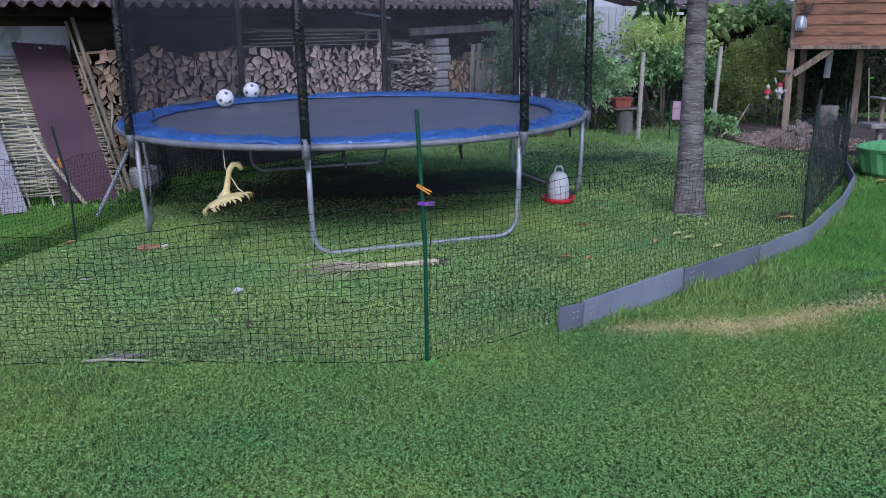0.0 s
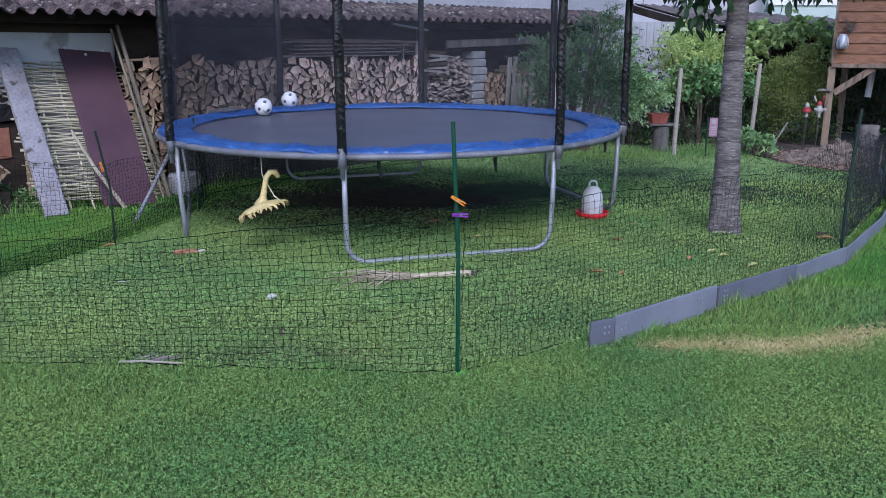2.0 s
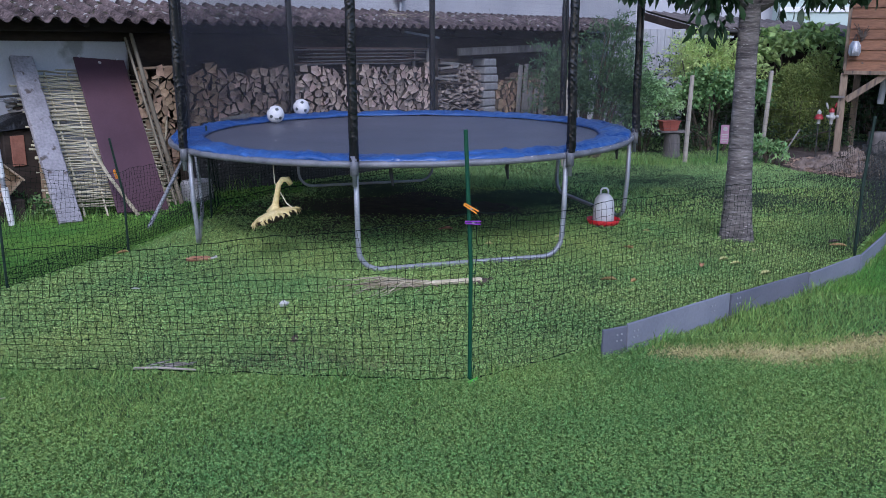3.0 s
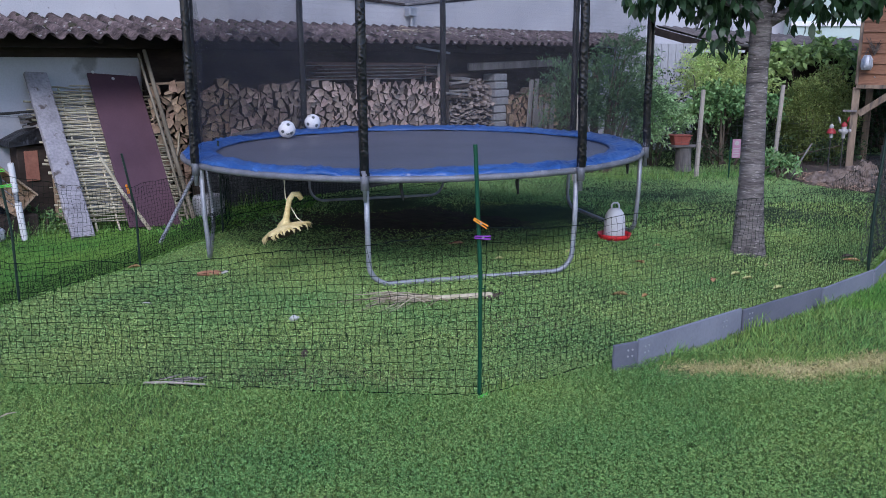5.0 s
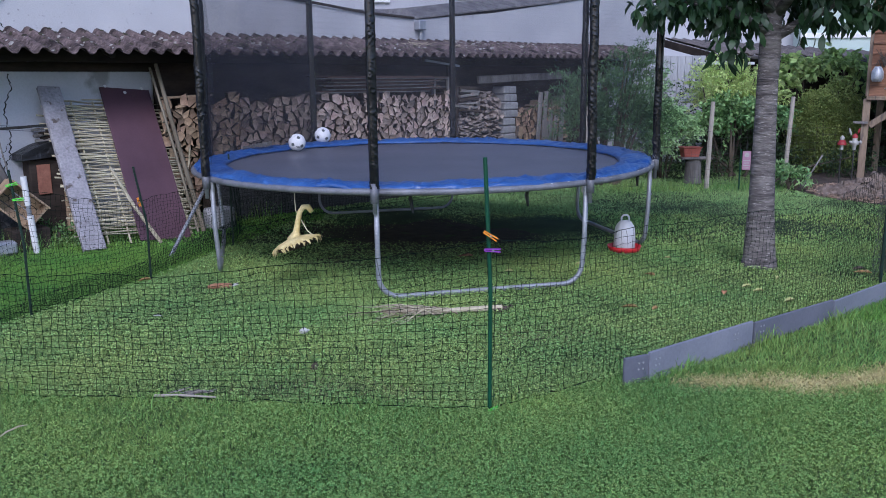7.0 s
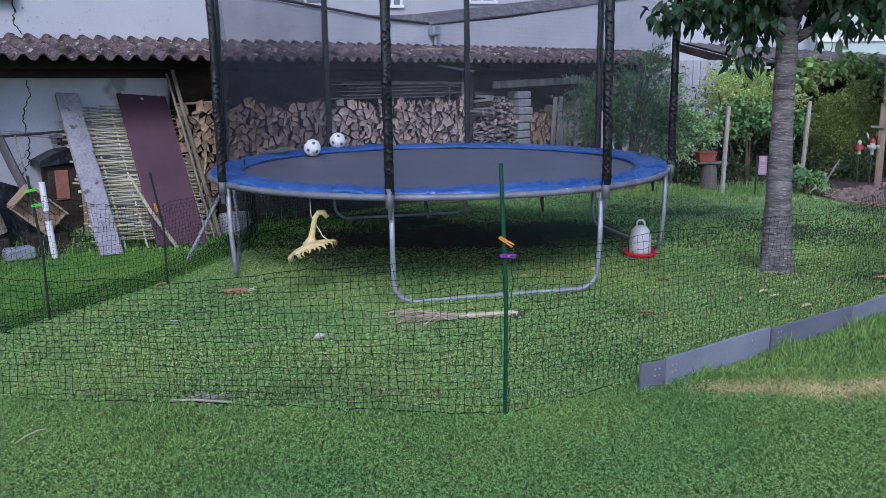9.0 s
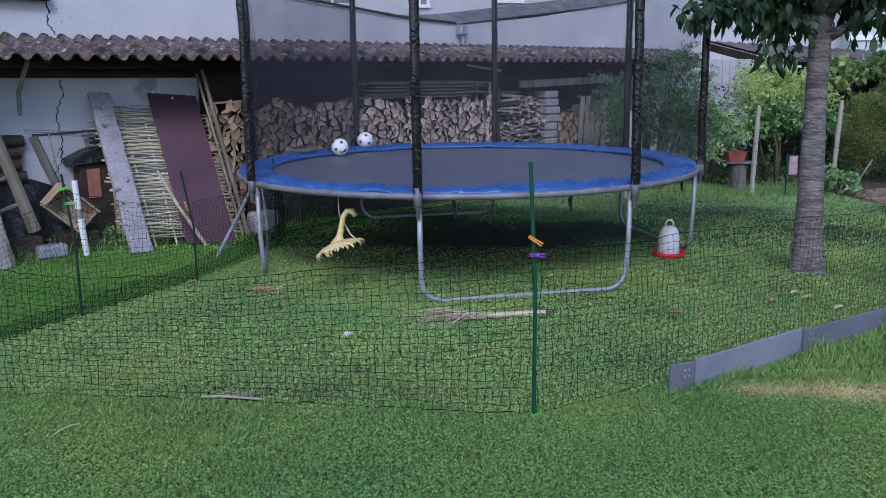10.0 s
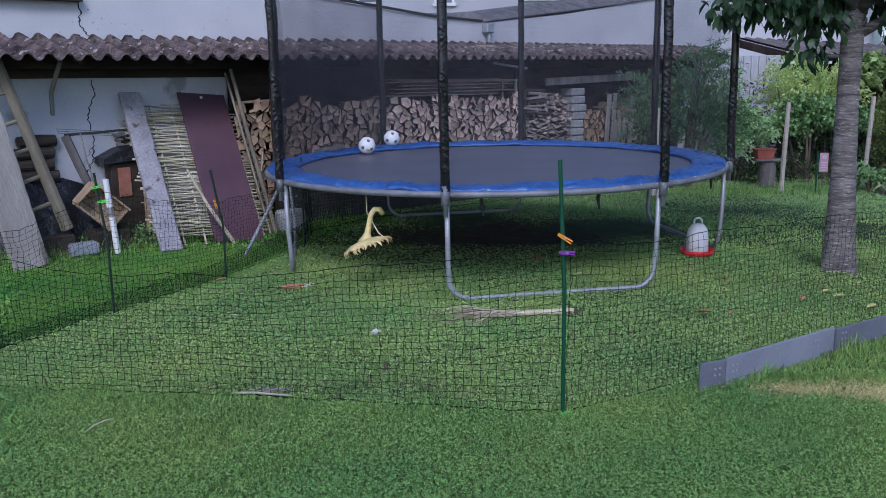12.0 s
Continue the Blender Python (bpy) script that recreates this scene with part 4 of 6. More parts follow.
solid("stone_block", Shape().box((0.3, 0.24, 0.24), pose(0, 0, 0.1), 0.03), BLOCK, "rough grey stone block on the grass", "stone", at_shed(2.45, -0.05, 0, 0, 0, 12))

# ---- things leaning on the lean-to ----
def ragged_plank(wide, thick, tall, rows=26):
    """An old plank with chipped, wavering edges."""
    sh = Shape()
    for j in range(rows + 1):
        z = tall * j / rows
        a = -wide / 2 + 0.008 * noise.noise((z * 5, 1, 0)) + 0.005 * noise.noise((z * 23, 4, 0))
        b = wide / 2 + 0.008 * noise.noise((z * 5, 7, 0)) + 0.005 * noise.noise((z * 23, 9, 0))
        sh.v += [(a, -thick / 2, z), (a + 0.01, -thick / 2 - 0.006, z), (b - 0.01, -thick / 2 - 0.006, z), (b, -thick / 2, z), (b, thick / 2, z), (a, thick / 2, z)]
    sh.f = [(j * 6 + i, j * 6 + (i + 1) % 6, j * 6 + 6 + (i + 1) % 6, j * 6 + 6 + i) for j in range(rows) for i in range(6)] + [(5, 4, 3, 2, 1, 0), tuple(rows * 6 + i for i in range(6))]
    sh.k = [0] * len(sh.f)
    return sh


plank = solid("grey_plank", ragged_plank(0.215, 0.045, 1.84), PLANKGREY, "broad weathered grey plank leaning on the wattle panel", "plank", leaning(0.93, 0.3, 3.7))
wattle = thing("wattle_panel", "woven willow hurdle of pale peeled rods leaning on the wall", "hurdle", leaning(1.38, 0.16, 4.5))
for k in range(6):
    x = -0.46 + k * 0.225
    part("stake", Shape().tube([(x, 0.012, -0.02), (x + random.uniform(-0.02, 0.02), 0.012, (1.87 if k in (1, 4) else 1.72) + random.uniform(0, 0.03))], 0.011, 7), WICKER, wattle)
rods = []
for q in range(6):
    ph = (q % 2) * math.pi
    pts = []
    for i in range(25):
        x = -0.52 + 1.27 * i / 24 + (0.03 * math.sin(q * 9) if i in (0, 24) else 0)
        pts.append((x, 0.012 * math.cos(math.pi * (x + 0.46) / 0.225 + ph), 0.003 * math.sin(i * 0.9 + q * 2.1)))
    rods.append(Shape().tube(pts, [0.0108 - 0.004 * i / 24 for i in range(25)] if q % 3 else [0.0065 + 0.004 * i / 24 for i in range(25)], 5).mesh("rod", WICKER, True))
z, k = 0.1, 0
while z < 1.7:
    part("rod", rods[(k % 2) + 2 * random.randrange(3)], None, wattle, m=pose(random.uniform(-0.06, 0.06), random.uniform(-0.004, 0.004), z, 0, random.uniform(-0.7, 0.7), 0))
    z += random.uniform(0.018, 0.031) * (1.6 if random.random() < 0.08 else 1)
    k += 1
for dz, lift in ((1.79, 0.03), (1.84, -0.02)):
    part("rod", Shape().tube([(-0.3, -0.01, dz), (0.0, -0.012, dz + lift), (0.3, 0.0, dz - 0.01), (0.76, -0.01, dz - 0.09)], [0.005, 0.007, 0.006, 0.004], 5), WICKER, wattle)
ply = thing("brown_panel", "dark brown film-faced plywood panel leaning on the hurdle", "panel", leaning(1.68, 0.27, 5.4))
part("sheet", Shape().box((0.545, 0.02, 1.82), pose(0.01, 0, 0.91), 0.003), FILMPLY, ply)
for x, z in ((-0.2, 1.83), (0.0, 1.765), (0.2, 1.83)):
    part("washer", Shape().tube([(x, -0.017, z), (x, -0.008, z)], 0.017, 10), WHITEPL, ply, "white plastic washer")
solid("leaning_stick", Shape().tube([(1.24, -0.1, 0.76), (1.36, -0.26, 0.4), (1.53, -0.46, 0.01)], [0.013, 0.018, 0.02], 7), WICKER, "bent peeled stick leaning on the panel", "stick", SHED)
solid("leaning_pole", Shape().tube([(2.05, 0.38, 1.76), (2.12, 0.16, 0.95), (2.2, -0.14, 0.0)], [0.02, 0.024, 0.026], 8), LADDERWOOD, "long grey wooden pole leaning under the eaves", "pole", SHED)
solid("leaning_lath", Shape().tube([(1.98, 0.38, 1.72), (2.05, 0.14, 0.95), (2.12, -0.16, 0.0)], [0.014, 0.016, 0.016], 5), LADDERWOOD, "thin wooden lath leaning beside the panel", "lath", SHED)
solid("thin_stick", Shape().tube([(2.45, 0.45, 1.05), (2.33, 0.3, 0.72), (2.14, 0.12, 0.44), (2.2, -0.05, 0.02)], 0.011, 6), STRAW, "thin pale bent stick beside the firewood", "stick", SHED)
solid("grey_stake", Shape().tube([(-2.58, 7.62, 0), (-2.38, 8.3, 0.62)], 0.018, 8), STEEL, "slanting grey metal stake by the netting", "stake")

# ---- left corner of the lean-to ----
solid("broad_plank", ragged_plank(0.3, 0.05, 1.47), BROADWOOD, "wide bleached plank leaning on the ladder", "plank", at_shed(-0.32, -0.12, 0, -3, -10, 0))
lad = thing("wooden_ladder", "old wooden pole ladder leaning against the eaves", "ladder", at_shed(-0.04, 0.27, 0.18, 0, -16.4, 0))
part("rail", Shape().tube([(0.2, 0, 0.02), (0.205, 0, 1.0), (0.2, 0, 1.9)], [0.06, 0.052, 0.045], 9), LADDERWOOD, lad)
part("rail", Shape().tube([(-0.22, 0, 0.02), (-0.215, 0, 1.0), (-0.21, 0, 1.9)], [0.055, 0.05, 0.045], 9), LADDERWOOD, lad)
for k in range(6):
    part("rung", Shape().tube([(-0.22, 0, 0.3 + 0.27 * k), (0.2, 0, 0.31 + 0.27 * k)], 0.02, 7), LADDERWOOD, lad)
lp = thing("round_log_pile", "small pile of round logs, their bark darkened for the shade", "logs", SHED)
for k in range(4):
    part("log", Shape().tube([(-0.2, 0, 0), (0.0, 0.01, 0.005), (0.16, 0, 0)], [0.055, 0.062, 0.058], 9), DARKBARK, lp, m=pose(0.08 + random.uniform(-0.03, 0.03), 0.72, 0.73 + 0.115 * k, 0, random.uniform(-3, 3), random.uniform(-5, 5)))
lp_base = Shape()
for i in range(9):
    for j in range(5):
        s, q = -0.42 + i * 0.12, j / 4
        lp_base.v.append((s + 0.02 * random.random(), 0.74 - 0.32 * q + 0.03 * math.sin(i * 1.7 + j), 0.68 * (1 - q) + 0.02 + 0.05 * math.sin(i * 2.1 + j * 1.3) * q - max(0, i - 6) * 0.05 * (1 - q)))
lp_base.f = [(j + i * 5, j + 1 + i * 5, j + 6 + i * 5, j + 5 + i * 5) for i in range(8) for j in range(4)]
lp_base.k = [0] * len(lp_base.f)
lp_base.v += [(a, b + 0.012, c - 0.012) for a, b, c in lp_base.v]
lp_base.f += [tuple(45 + q for q in fc[::-1]) for fc in lp_base.f]
lp_base.k = [0] * len(lp_base.f)
solid("black_tarp", lp_base, TARP, "black tarpaulin hanging over the lower log pile", "tarpaulin", SHED, smooth=True)
solid("timber_block", Shape().box((0.56, 0.16, 0.2), pose(0, 0, 0.1), 0.012), DARKWOOD, "dark squared timber under the ladder foot", "block", at_shed(-0.08, 0.3, 0))
solid("low_block", Shape().box((0.34, 0.26, 0.22), pose(0, 0, 0.1), 0.012), DARKWOOD, "dark wooden block in the weeds under the crate", "block", at_shed(0.53, 0.24, 0))
crate = thing("wooden_crate", "open wooden crate of light boards tipped on one corner", "crate", at_shed(0.46, 0.2, 0.45, 0, 44, -8))
for k in range(4):
    part("slat", Shape().box((0.4, 0.012, 0.056), pose(0, 0.1, -0.097 + 0.065 * k), 0.002), TANWOOD, crate)
part("side", Shape().box((0.42, 0.22, 0.018), pose(0.01, 0, 0.135), 0.003), TANWOOD, crate)
part("side", Shape().box((0.4, 0.2, 0.018), pose(0, 0.01, -0.135), 0.003), TANWOOD, crate)
part("end", Shape().box((0.02, 0.22, 0.25), pose(-0.205, 0, 0), 0.003), TANWOOD, crate)
part("end", Shape().box((0.02, 0.2, 0.25), pose(0.2, 0.01, 0), 0.003), TANWOOD, crate)
wp = thing("white_post", "white plastic pipe slipped over a stake in the grass", "post", at_shed(0.5, 0.0, 0, 1, -4, 0))
part("upper_sleeve", Shape().tube([(0, 0, 0.46), (0, 0, 0.73)], 0.028, 12), WHITEPL, wp)
part("lower_sleeve", Shape().tube([(0.01, 0, 0.0), (0.005, 0, 0.36)], 0.03, 12), WHITEPL, wp)
part("stake", Shape().tube([(0, 0, 0), (0, 0, 0.6)], 0.021, 10), STEEL, wp)
tr = Shape().box((0.27, 0.15, 0.13), pose(0, 0, 0.07), 0.025)
solid("zinc_trough", tr, ZINC, "small grey zinc trough in the grass", "trough", at_shed(0.22, 0.08, 0))
slant = thing("slanted_board", "slanting grey board with a grey pipe across it", "board", SHED)
part("board", Shape().tube([(0.27, 0.45, 1.13), (0.36, 0.42, 0.85), (0.47, 0.4, 0.55)], 0.044, 6), DARKGREYWOOD, slant)
part("pipe", Shape().tube([(0.26, 0.43, 1.14), (0.62, 0.45, 1.15), (0.9, 0.5, 1.16)], 0.013, 8), IRON, slant)
part("cord", Shape().tube([(0.4, 0.4, 1.15), (0.43, 0.38, 0.9), (0.48, 0.36, 0.6)], 0.008, 5), GREYWOOD, slant)
rack = Shape()
for k in range(9):
    rack.tube([(0.2 + k * 0.09, 0.47, 1.2 - k * 0.008), (0.27 + k * 0.09, 0.62, 1.15 - k * 0.008)], 0.0028, 4)
for k in range(3):
    rack.tube([(0.2 + k * 0.035, 0.47 + k * 0.07, 1.2 - k * 0.025), (0.95 + k * 0.035, 0.47 + k * 0.07, 1.13 - k * 0.025)], 0.004, 4)
solid("wire_rack", rack, STEEL, "bent wire grid lying on the grey pipe", "wire rack", SHED)
cab = thing("old_cabinet", "old reddish-brown box cupboard under a dark cover", "cupboard", at_shed(0.94, 0.58, 0))
part("body", Shape().box((0.42, 0.18, 0.72), pose(0, 0.08, 0.46), 0.01), DARKWOOD, cab)
part("door", Shape().box((0.13, 0.02, 0.3), pose(-0.08, -0.02, 0.62), 0.004), OLDRED, cab, "faded red door")
part("board", Shape().box((0.09, 0.03, 0.62), pose(0.15, -0.03, 0.38), 0.004), TANWOOD, cab)
for k in range(3):
    part("leg", Shape().box((0.05, 0.05, 0.12), pose(-0.17 + 0.17 * k, 0.08, 0.06)), DARKWOOD, cab)
cov = Shape().prism([(-0.3, 0.82), (-0.29, 0.88), (-0.12, 0.96), (0.1, 1.02), (0.26, 1.0), (0.28, 0.86)], 0.26, pose(0, -0.07, 0))
part("cover", cov, TARP, cab, "dark sagging cover")
scraps = thing("board_scraps", "old split boards lying on the cupboard cover", "boards", at_shed(0.98, 0.6, 1.0))
for k in range(5):
    part("board", Shape().box((0.3, 0.07, 0.025), None, 0.004), DARKWOOD if k % 2 else GREYWOOD, scraps, m=pose(0.05 * (k % 2), 0.02 * k, 0.015 + 0.028 * k, 0, random.uniform(-12, 5), random.uniform(-15, 15)))

# ---- trampoline ----
CX, CY, RAD, HIGH, FIRST = -0.25, 8.185, 2.135, 0.823, -97.6
tramp = thing("trampoline", "large round garden trampoline with blue pad, black mat and safety net", "trampoline", pose(CX, CY, 0, 0.5, -0.35, 0))


def ring_pt(deg, r, z):
    return (r * math.cos(radians(deg)), r * math.sin(radians(deg)), z)


part("rim", Shape().tube([ring_pt(a, RAD, HIGH) for a in range(0, 360, 4)], 0.026, 10, closed=True), RIM, tramp, "grey steel ring tube", True)
mt = Shape()
for j in range(14):
    rr = 1.87 * j / 13
    mt.v += [ring_pt(a, max(rr, 0.001), HIGH + 0.005 - 0.03 * (1 - (j / 13) ** 2)) for a in range(0, 360, 6)]
mt.f = [(j * 60 + i, j * 60 + (i + 1) % 60, (j + 1) * 60 + (i + 1) % 60, (j + 1) * 60 + i) for j in range(13) for i in range(60)]
mt.v += [(a, b, c - 0.006) for a, b, c in mt.v]
mt.f += [tuple(840 + q for q in fc[::-1]) for fc in mt.f]
mt.k = [0] * len(mt.f)
part("jumping_mat", mt, MATBLACK, tramp, "black woven jumping mat", True)
pad = Shape()
prof = [(1.838, 0.012), (1.846, 0.034), (1.885, 0.044), (1.93, 0.05), (1.975, 0.052), (2.02, 0.052), (2.06, 0.05), (2.095, 0.046), (2.125, 0.038), (2.143, 0.018), (2.135, 0.006), (2.11, 0.022), (2.06, 0.022), (1.91, 0.02)]
nseg = 540
for i in range(nseg):
    a = 360 * i / nseg
    ca, sa = math.cos(radians(a)), math.sin(radians(a))
    lap = ((a + 20) % 45) / 45
    step = 0.016 * max(0, 1 - lap / 0.05)
    for j, (r, z) in enumerate(prof):
        top = (0.15, 0.3, 0.6, 1, 1, 1, 1, 1, 1, 0.6, 0.3, 0.2, 0.2, 0.2)[j]
        slow = noise.noise((ca * 5, sa * 5, j * 0.16)) * 0.012
        fold = (0.2 - abs(noise.noise((ca * 7 + j * 0.12, sa * 7, j * 0.75)))) * 0.065
        crease = (0.2 - abs(noise.noise((ca * 26 + j * 0.5, sa * 26, j * 1.1 + 4)))) * 0.026
        hang = noise.noise((ca * 9, sa * 9, 9)) * 0.026 if 8 <= j <= 10 else 0
        rag = noise.noise((ca * 3, sa * 3, 3)) * 0.016 if j < 2 else (noise.noise((ca * 11, sa * 11, 6)) * 0.012 if j > 7 else 0)
        pad.v.append(ring_pt(a, r + rag, HIGH + z + slow + top * (fold + crease + step) + hang))
np_ = len(prof)
for i in range(nseg):
    for j in range(np_):
        a, b = i * np_ + j, i * np_ + (j + 1) % np_
        c, d = ((i + 1) % nseg) * np_ + (j + 1) % np_, ((i + 1) % nseg) * np_ + j
        pad.f.append((a, d, c, b))
pad.k = [0] * len(pad.f)
part("safety_pad", pad, BLUE, tramp, "shiny blue vinyl spring cover with creases", True)
hooks = Shape()
for k in range(72):
    a = 360 * k / 72 + 1.5
    hooks.tube([ring_pt(a, 1.87, HIGH + 0.0), ring_pt(a, 2.12, HIGH + 0.004)], 0.011, 5)
tagged(part("springs", hooks, STEEL, tramp, "steel springs between mat and ring"), kind="stuff")


def corner(p, q, rr, n=5):
    """Rounded turn from an upright at p down to the ground tube towards q."""
    d = (Vector(q) - Vector(p)).normalized()
    return [Vector(p) + d * (rr * (1 - math.cos(t))) + Vector((0, 0, rr * (1 - math.sin(t)))) for t in (math.pi / 2 * i / n for i in range(n + 1))]


for k in range(4):
    a0, a1 = FIRST + 90 * k, FIRST + 90 * k + 45
    inner = 0.045 if k == 3 else 0.0
    p, q = ring_pt(a0, RAD - 0.02 - inner, 0.03), ring_pt(a1, RAD - 0.02, 0.03)
    path = [ring_pt(a0, RAD - inner * 0.5, HIGH - 0.02), ring_pt(a0, RAD - 0.005 - inner, 0.4)] + corner(p, q, 0.16) + corner(q, p, 0.16)[::-1] + [ring_pt(a1, RAD - 0.005, 0.4), ring_pt(a1, RAD, HIGH - 0.02)]
    leg = part("leg", Shape().tube(path, 0.016 if k == 2 else 0.02, 10), STEEL, tramp, "U-shaped galvanised steel leg", True)
    for a in (a0, a1):
        part("socket", Shape().tube([ring_pt(a, RAD, HIGH), ring_pt(a, RAD - 0.003, HIGH - 0.1)], 0.0215, 10), STEEL, leg)
        for z in (0.52, 0.66):
            part("bolt", Shape().ball(0.008, 6, pose(*ring_pt(a, RAD + 0.018, z))), ZINC, leg)
for k in range(8):
    a = FIRST + 45 * k
    pole = part("net_pole", Shape().tube([ring_pt(a, RAD + 0.045, 0.67), ring_pt(a, RAD + 0.045, HIGH + 1.95)], 0.0165, 10), STEEL, tramp, smooth=True)
    fs = Shape()
    rows = 230
    n = 28
    for j in range(rows):
        z = HIGH + 0.03 + 1.9 * j / (rows - 1)
        for i in range(n):
            t = 2 * math.pi * i / n
            ct, st_ = math.cos(t), math.sin(t)
            bulge = noise.noise((ct * 1.1 + k * 5, st_ * 1.1, z * 5))
            twist = noise.noise((math.cos(t + 24 * z) * 1.7 + k, math.sin(t + 24 * z) * 1.7, z * 5))
            crimp = noise.noise((math.cos(t - 18 * z) * 1.5, math.sin(t - 18 * z) * 1.5 + 5 * k, z * 7))
            slack = 0.4 + 0.8 * abs(noise.noise((z * 3.3, k * 2.7, 1)))
            wr = 0.034 + 0.004 * bulge + slack * (0.13 * max(0.0, 0.06 - abs(twist)) + 0.1 * max(0.0, 0.06 - abs(crimp)))
            x, y, _ = ring_pt(a, RAD + 0.045 + 0.01 * noise.noise((z * 2.0, k, 0)), 0)
            fs.v.append((x + wr * ct + 0.008 * noise.noise((z * 1.7, 5, k)), y + wr * st_, z))
    fs.f = [(j * n + i, j * n + (i + 1) % n, (j + 1) * n + (i + 1) % n, (j + 1) * n + i) for j in range(rows - 1) for i in range(n)]
    fs.k = [0] * len(fs.f)
    part("foam_sleeve", fs, FOAM, pole, "wrinkled shiny black foam sleeve", True)
    part("sleeve_cap", Shape().tube([ring_pt(a, RAD + 0.045, HIGH - 0.075), ring_pt(a, RAD + 0.045, HIGH + 0.07)], 0.0305, 12), RIM, pole, smooth=True)
for k in range(8):
    a0, a1 = FIRST + 45 * k, FIRST + 45 * (k + 1)
    nt = Shape()
    for i in range(13):
        q = i / 12
        pa, pb = Vector(ring_pt(a0, RAD - 0.0, 0)), Vector(ring_pt(a1, RAD - 0.0, 0))
        p = pa.lerp(pb, q)
        for j in range(9):
            z = HIGH + 0.03 + 1.85 * j / 8
            push = 1 + 0.03 * math.sin(math.pi * q) * math.sin(math.pi * j / 8) * (1 if k % 3 else -1) + 0.01 * noise.noise((q * 3, z * 2, k))
            nt.v.append((p.x * push, p.y * push, z))
    nt.f = [(i * 9 + j, i * 9 + j + 1, (i + 1) * 9 + j + 1, (i + 1) * 9 + j) for i in range(12) for j in range(8)]
    nt.k = [0] * len(nt.f)
    part("net_panel", nt, SAFETY, tramp, "fine dark see-through safety net", True)
    if k == 5:
        flap = Shape()
        flap.v = [(x * 1.02, y * 1.02, z) for x, y, z in nt.v]
        flap.f, flap.k = list(nt.f), list(nt.k)
        part("net_flap", flap, SAFETY_DOUBLE, tramp, "second layer of net at the entrance", True)
for k in range(30):
    a = -62 + 4.2 * k
    part("net_tie", Shape().ball(0.0048, 6, pose(*ring_pt(a, RAD + 0.014, HIGH + 0.022 + 0.006 * math.sin(k * 2.7))), (1.5, 1.5, 0.6)), GLAZED, tramp)
for a, ln in ((-91, 0.12), (-66, 0.11), (-150, 0.1), (-20, 0.12)):
    part("strap", Shape().tube([ring_pt(a, 2.06, HIGH - 0.01), ring_pt(a, 2.03, HIGH - ln * 0.6), ring_pt(a + 0.4, 2.03, HIGH - ln * 1.4)], [0.01, 0.016, 0.009], 6), TARP, tramp, "hanging black strap")


# ---- footballs ----
def football(x, y, z, turn):
    ob = thing("football", "white toy football with small dark patches, lying on the trampoline", "ball", pose(x, y, z, *turn), "footballs on the trampoline")
    part("shell", Shape().ball(0.093, 24), WHITEPL, ob, smooth=True)
    g = (1 + 5**0.5) / 2
    for d in [(0, i, j * g) for i in (-1, 1) for j in (-1, 1)] + [(i, j * g, 0) for i in (-1, 1) for j in (-1, 1)] + [(j * g, 0, i) for i in (-1, 1) for j in (-1, 1)]:
        d = Vector(d).normalized()
        m = d.to_track_quat("Z", "Y").to_matrix().to_4x4()
        pt = Shape()
        pt.add([(0, 0, 0.0946)] + [(0.021 * math.cos(1.2566 * i), 0.021 * math.sin(1.2566 * i), 0.0916) for i in range(5)] + [(0.02 * math.cos(1.2566 * i), 0.02 * math.sin(1.2566 * i), 0.08) for i in range(5)],
               [(0, 1 + i, 1 + (i + 1) % 5) for i in range(5)] + [(1 + i, 6 + i, 6 + (i + 1) % 5, 1 + (i + 1) % 5) for i in range(5)])
        part("patch", pt, BALLDARK, ob, m=m)
    for k, wd in ((0, 0.05), (1, 0.035)):
        part("print", Shape().box((wd, 0.003, 0.005), pose(0.012, -0.0925, -0.006 - 0.012 * k)), BALLDARK, ob)


football(-1.66, 9.22, HIGH + 0.1, (20, 10, 15))
football(-1.47, 9.82, HIGH + 0.135, (70, 35, -20))

# ---- dried sunflower hanging from the ring ----
sf = thing("sunflower_head", "dried sunflower head with pale bracts hanging upside down by a string", "sunflower", pose(-1.17, 6.4, 0))
part("string", Shape().tube([(-0.02, 0, HIGH - 0.03), (-0.015, 0, 0.62), (0.07, 0.0, 0.46), (0.13, -0.02, 0.42)], 0.004, 5), WICKER, sf)
part("stem", Shape().tube([(0.11, 0, 0.605), (0.085, 0, 0.645), (0.045, 0, 0.645), (0.016, 0, 0.605), (0.0, 0, 0.53), (-0.016, 0, 0.45), (-0.026, 0, 0.39)],
                          [0.018, 0.024, 0.021, 0.02, 0.021, 0.026, 0.065], 10), SUNYELLOW, sf, "thick pale bent stalk", True)
TILT_SF = pose(-0.022, 0, 0.362, -7, -20, 0) @ Matrix.Scale(1.06, 4)
part("disc", Shape().lathe([(0.001, 0.03), (0.08, 0.026), (0.15, 0.01), (0.168, -0.006), (0.16, -0.02), (0.1, -0.035), (0.001, -0.045)], 28, TILT_SF), SUNDARK, sf, "dark seed disc", True)
part("receptacle", Shape().lathe([(0.001, 0.046), (0.05, 0.044), (0.12, 0.03), (0.165, 0.008), (0.172, -0.004)], 28, TILT_SF), SUNYELLOW, sf, "pale back of the flower head", True)
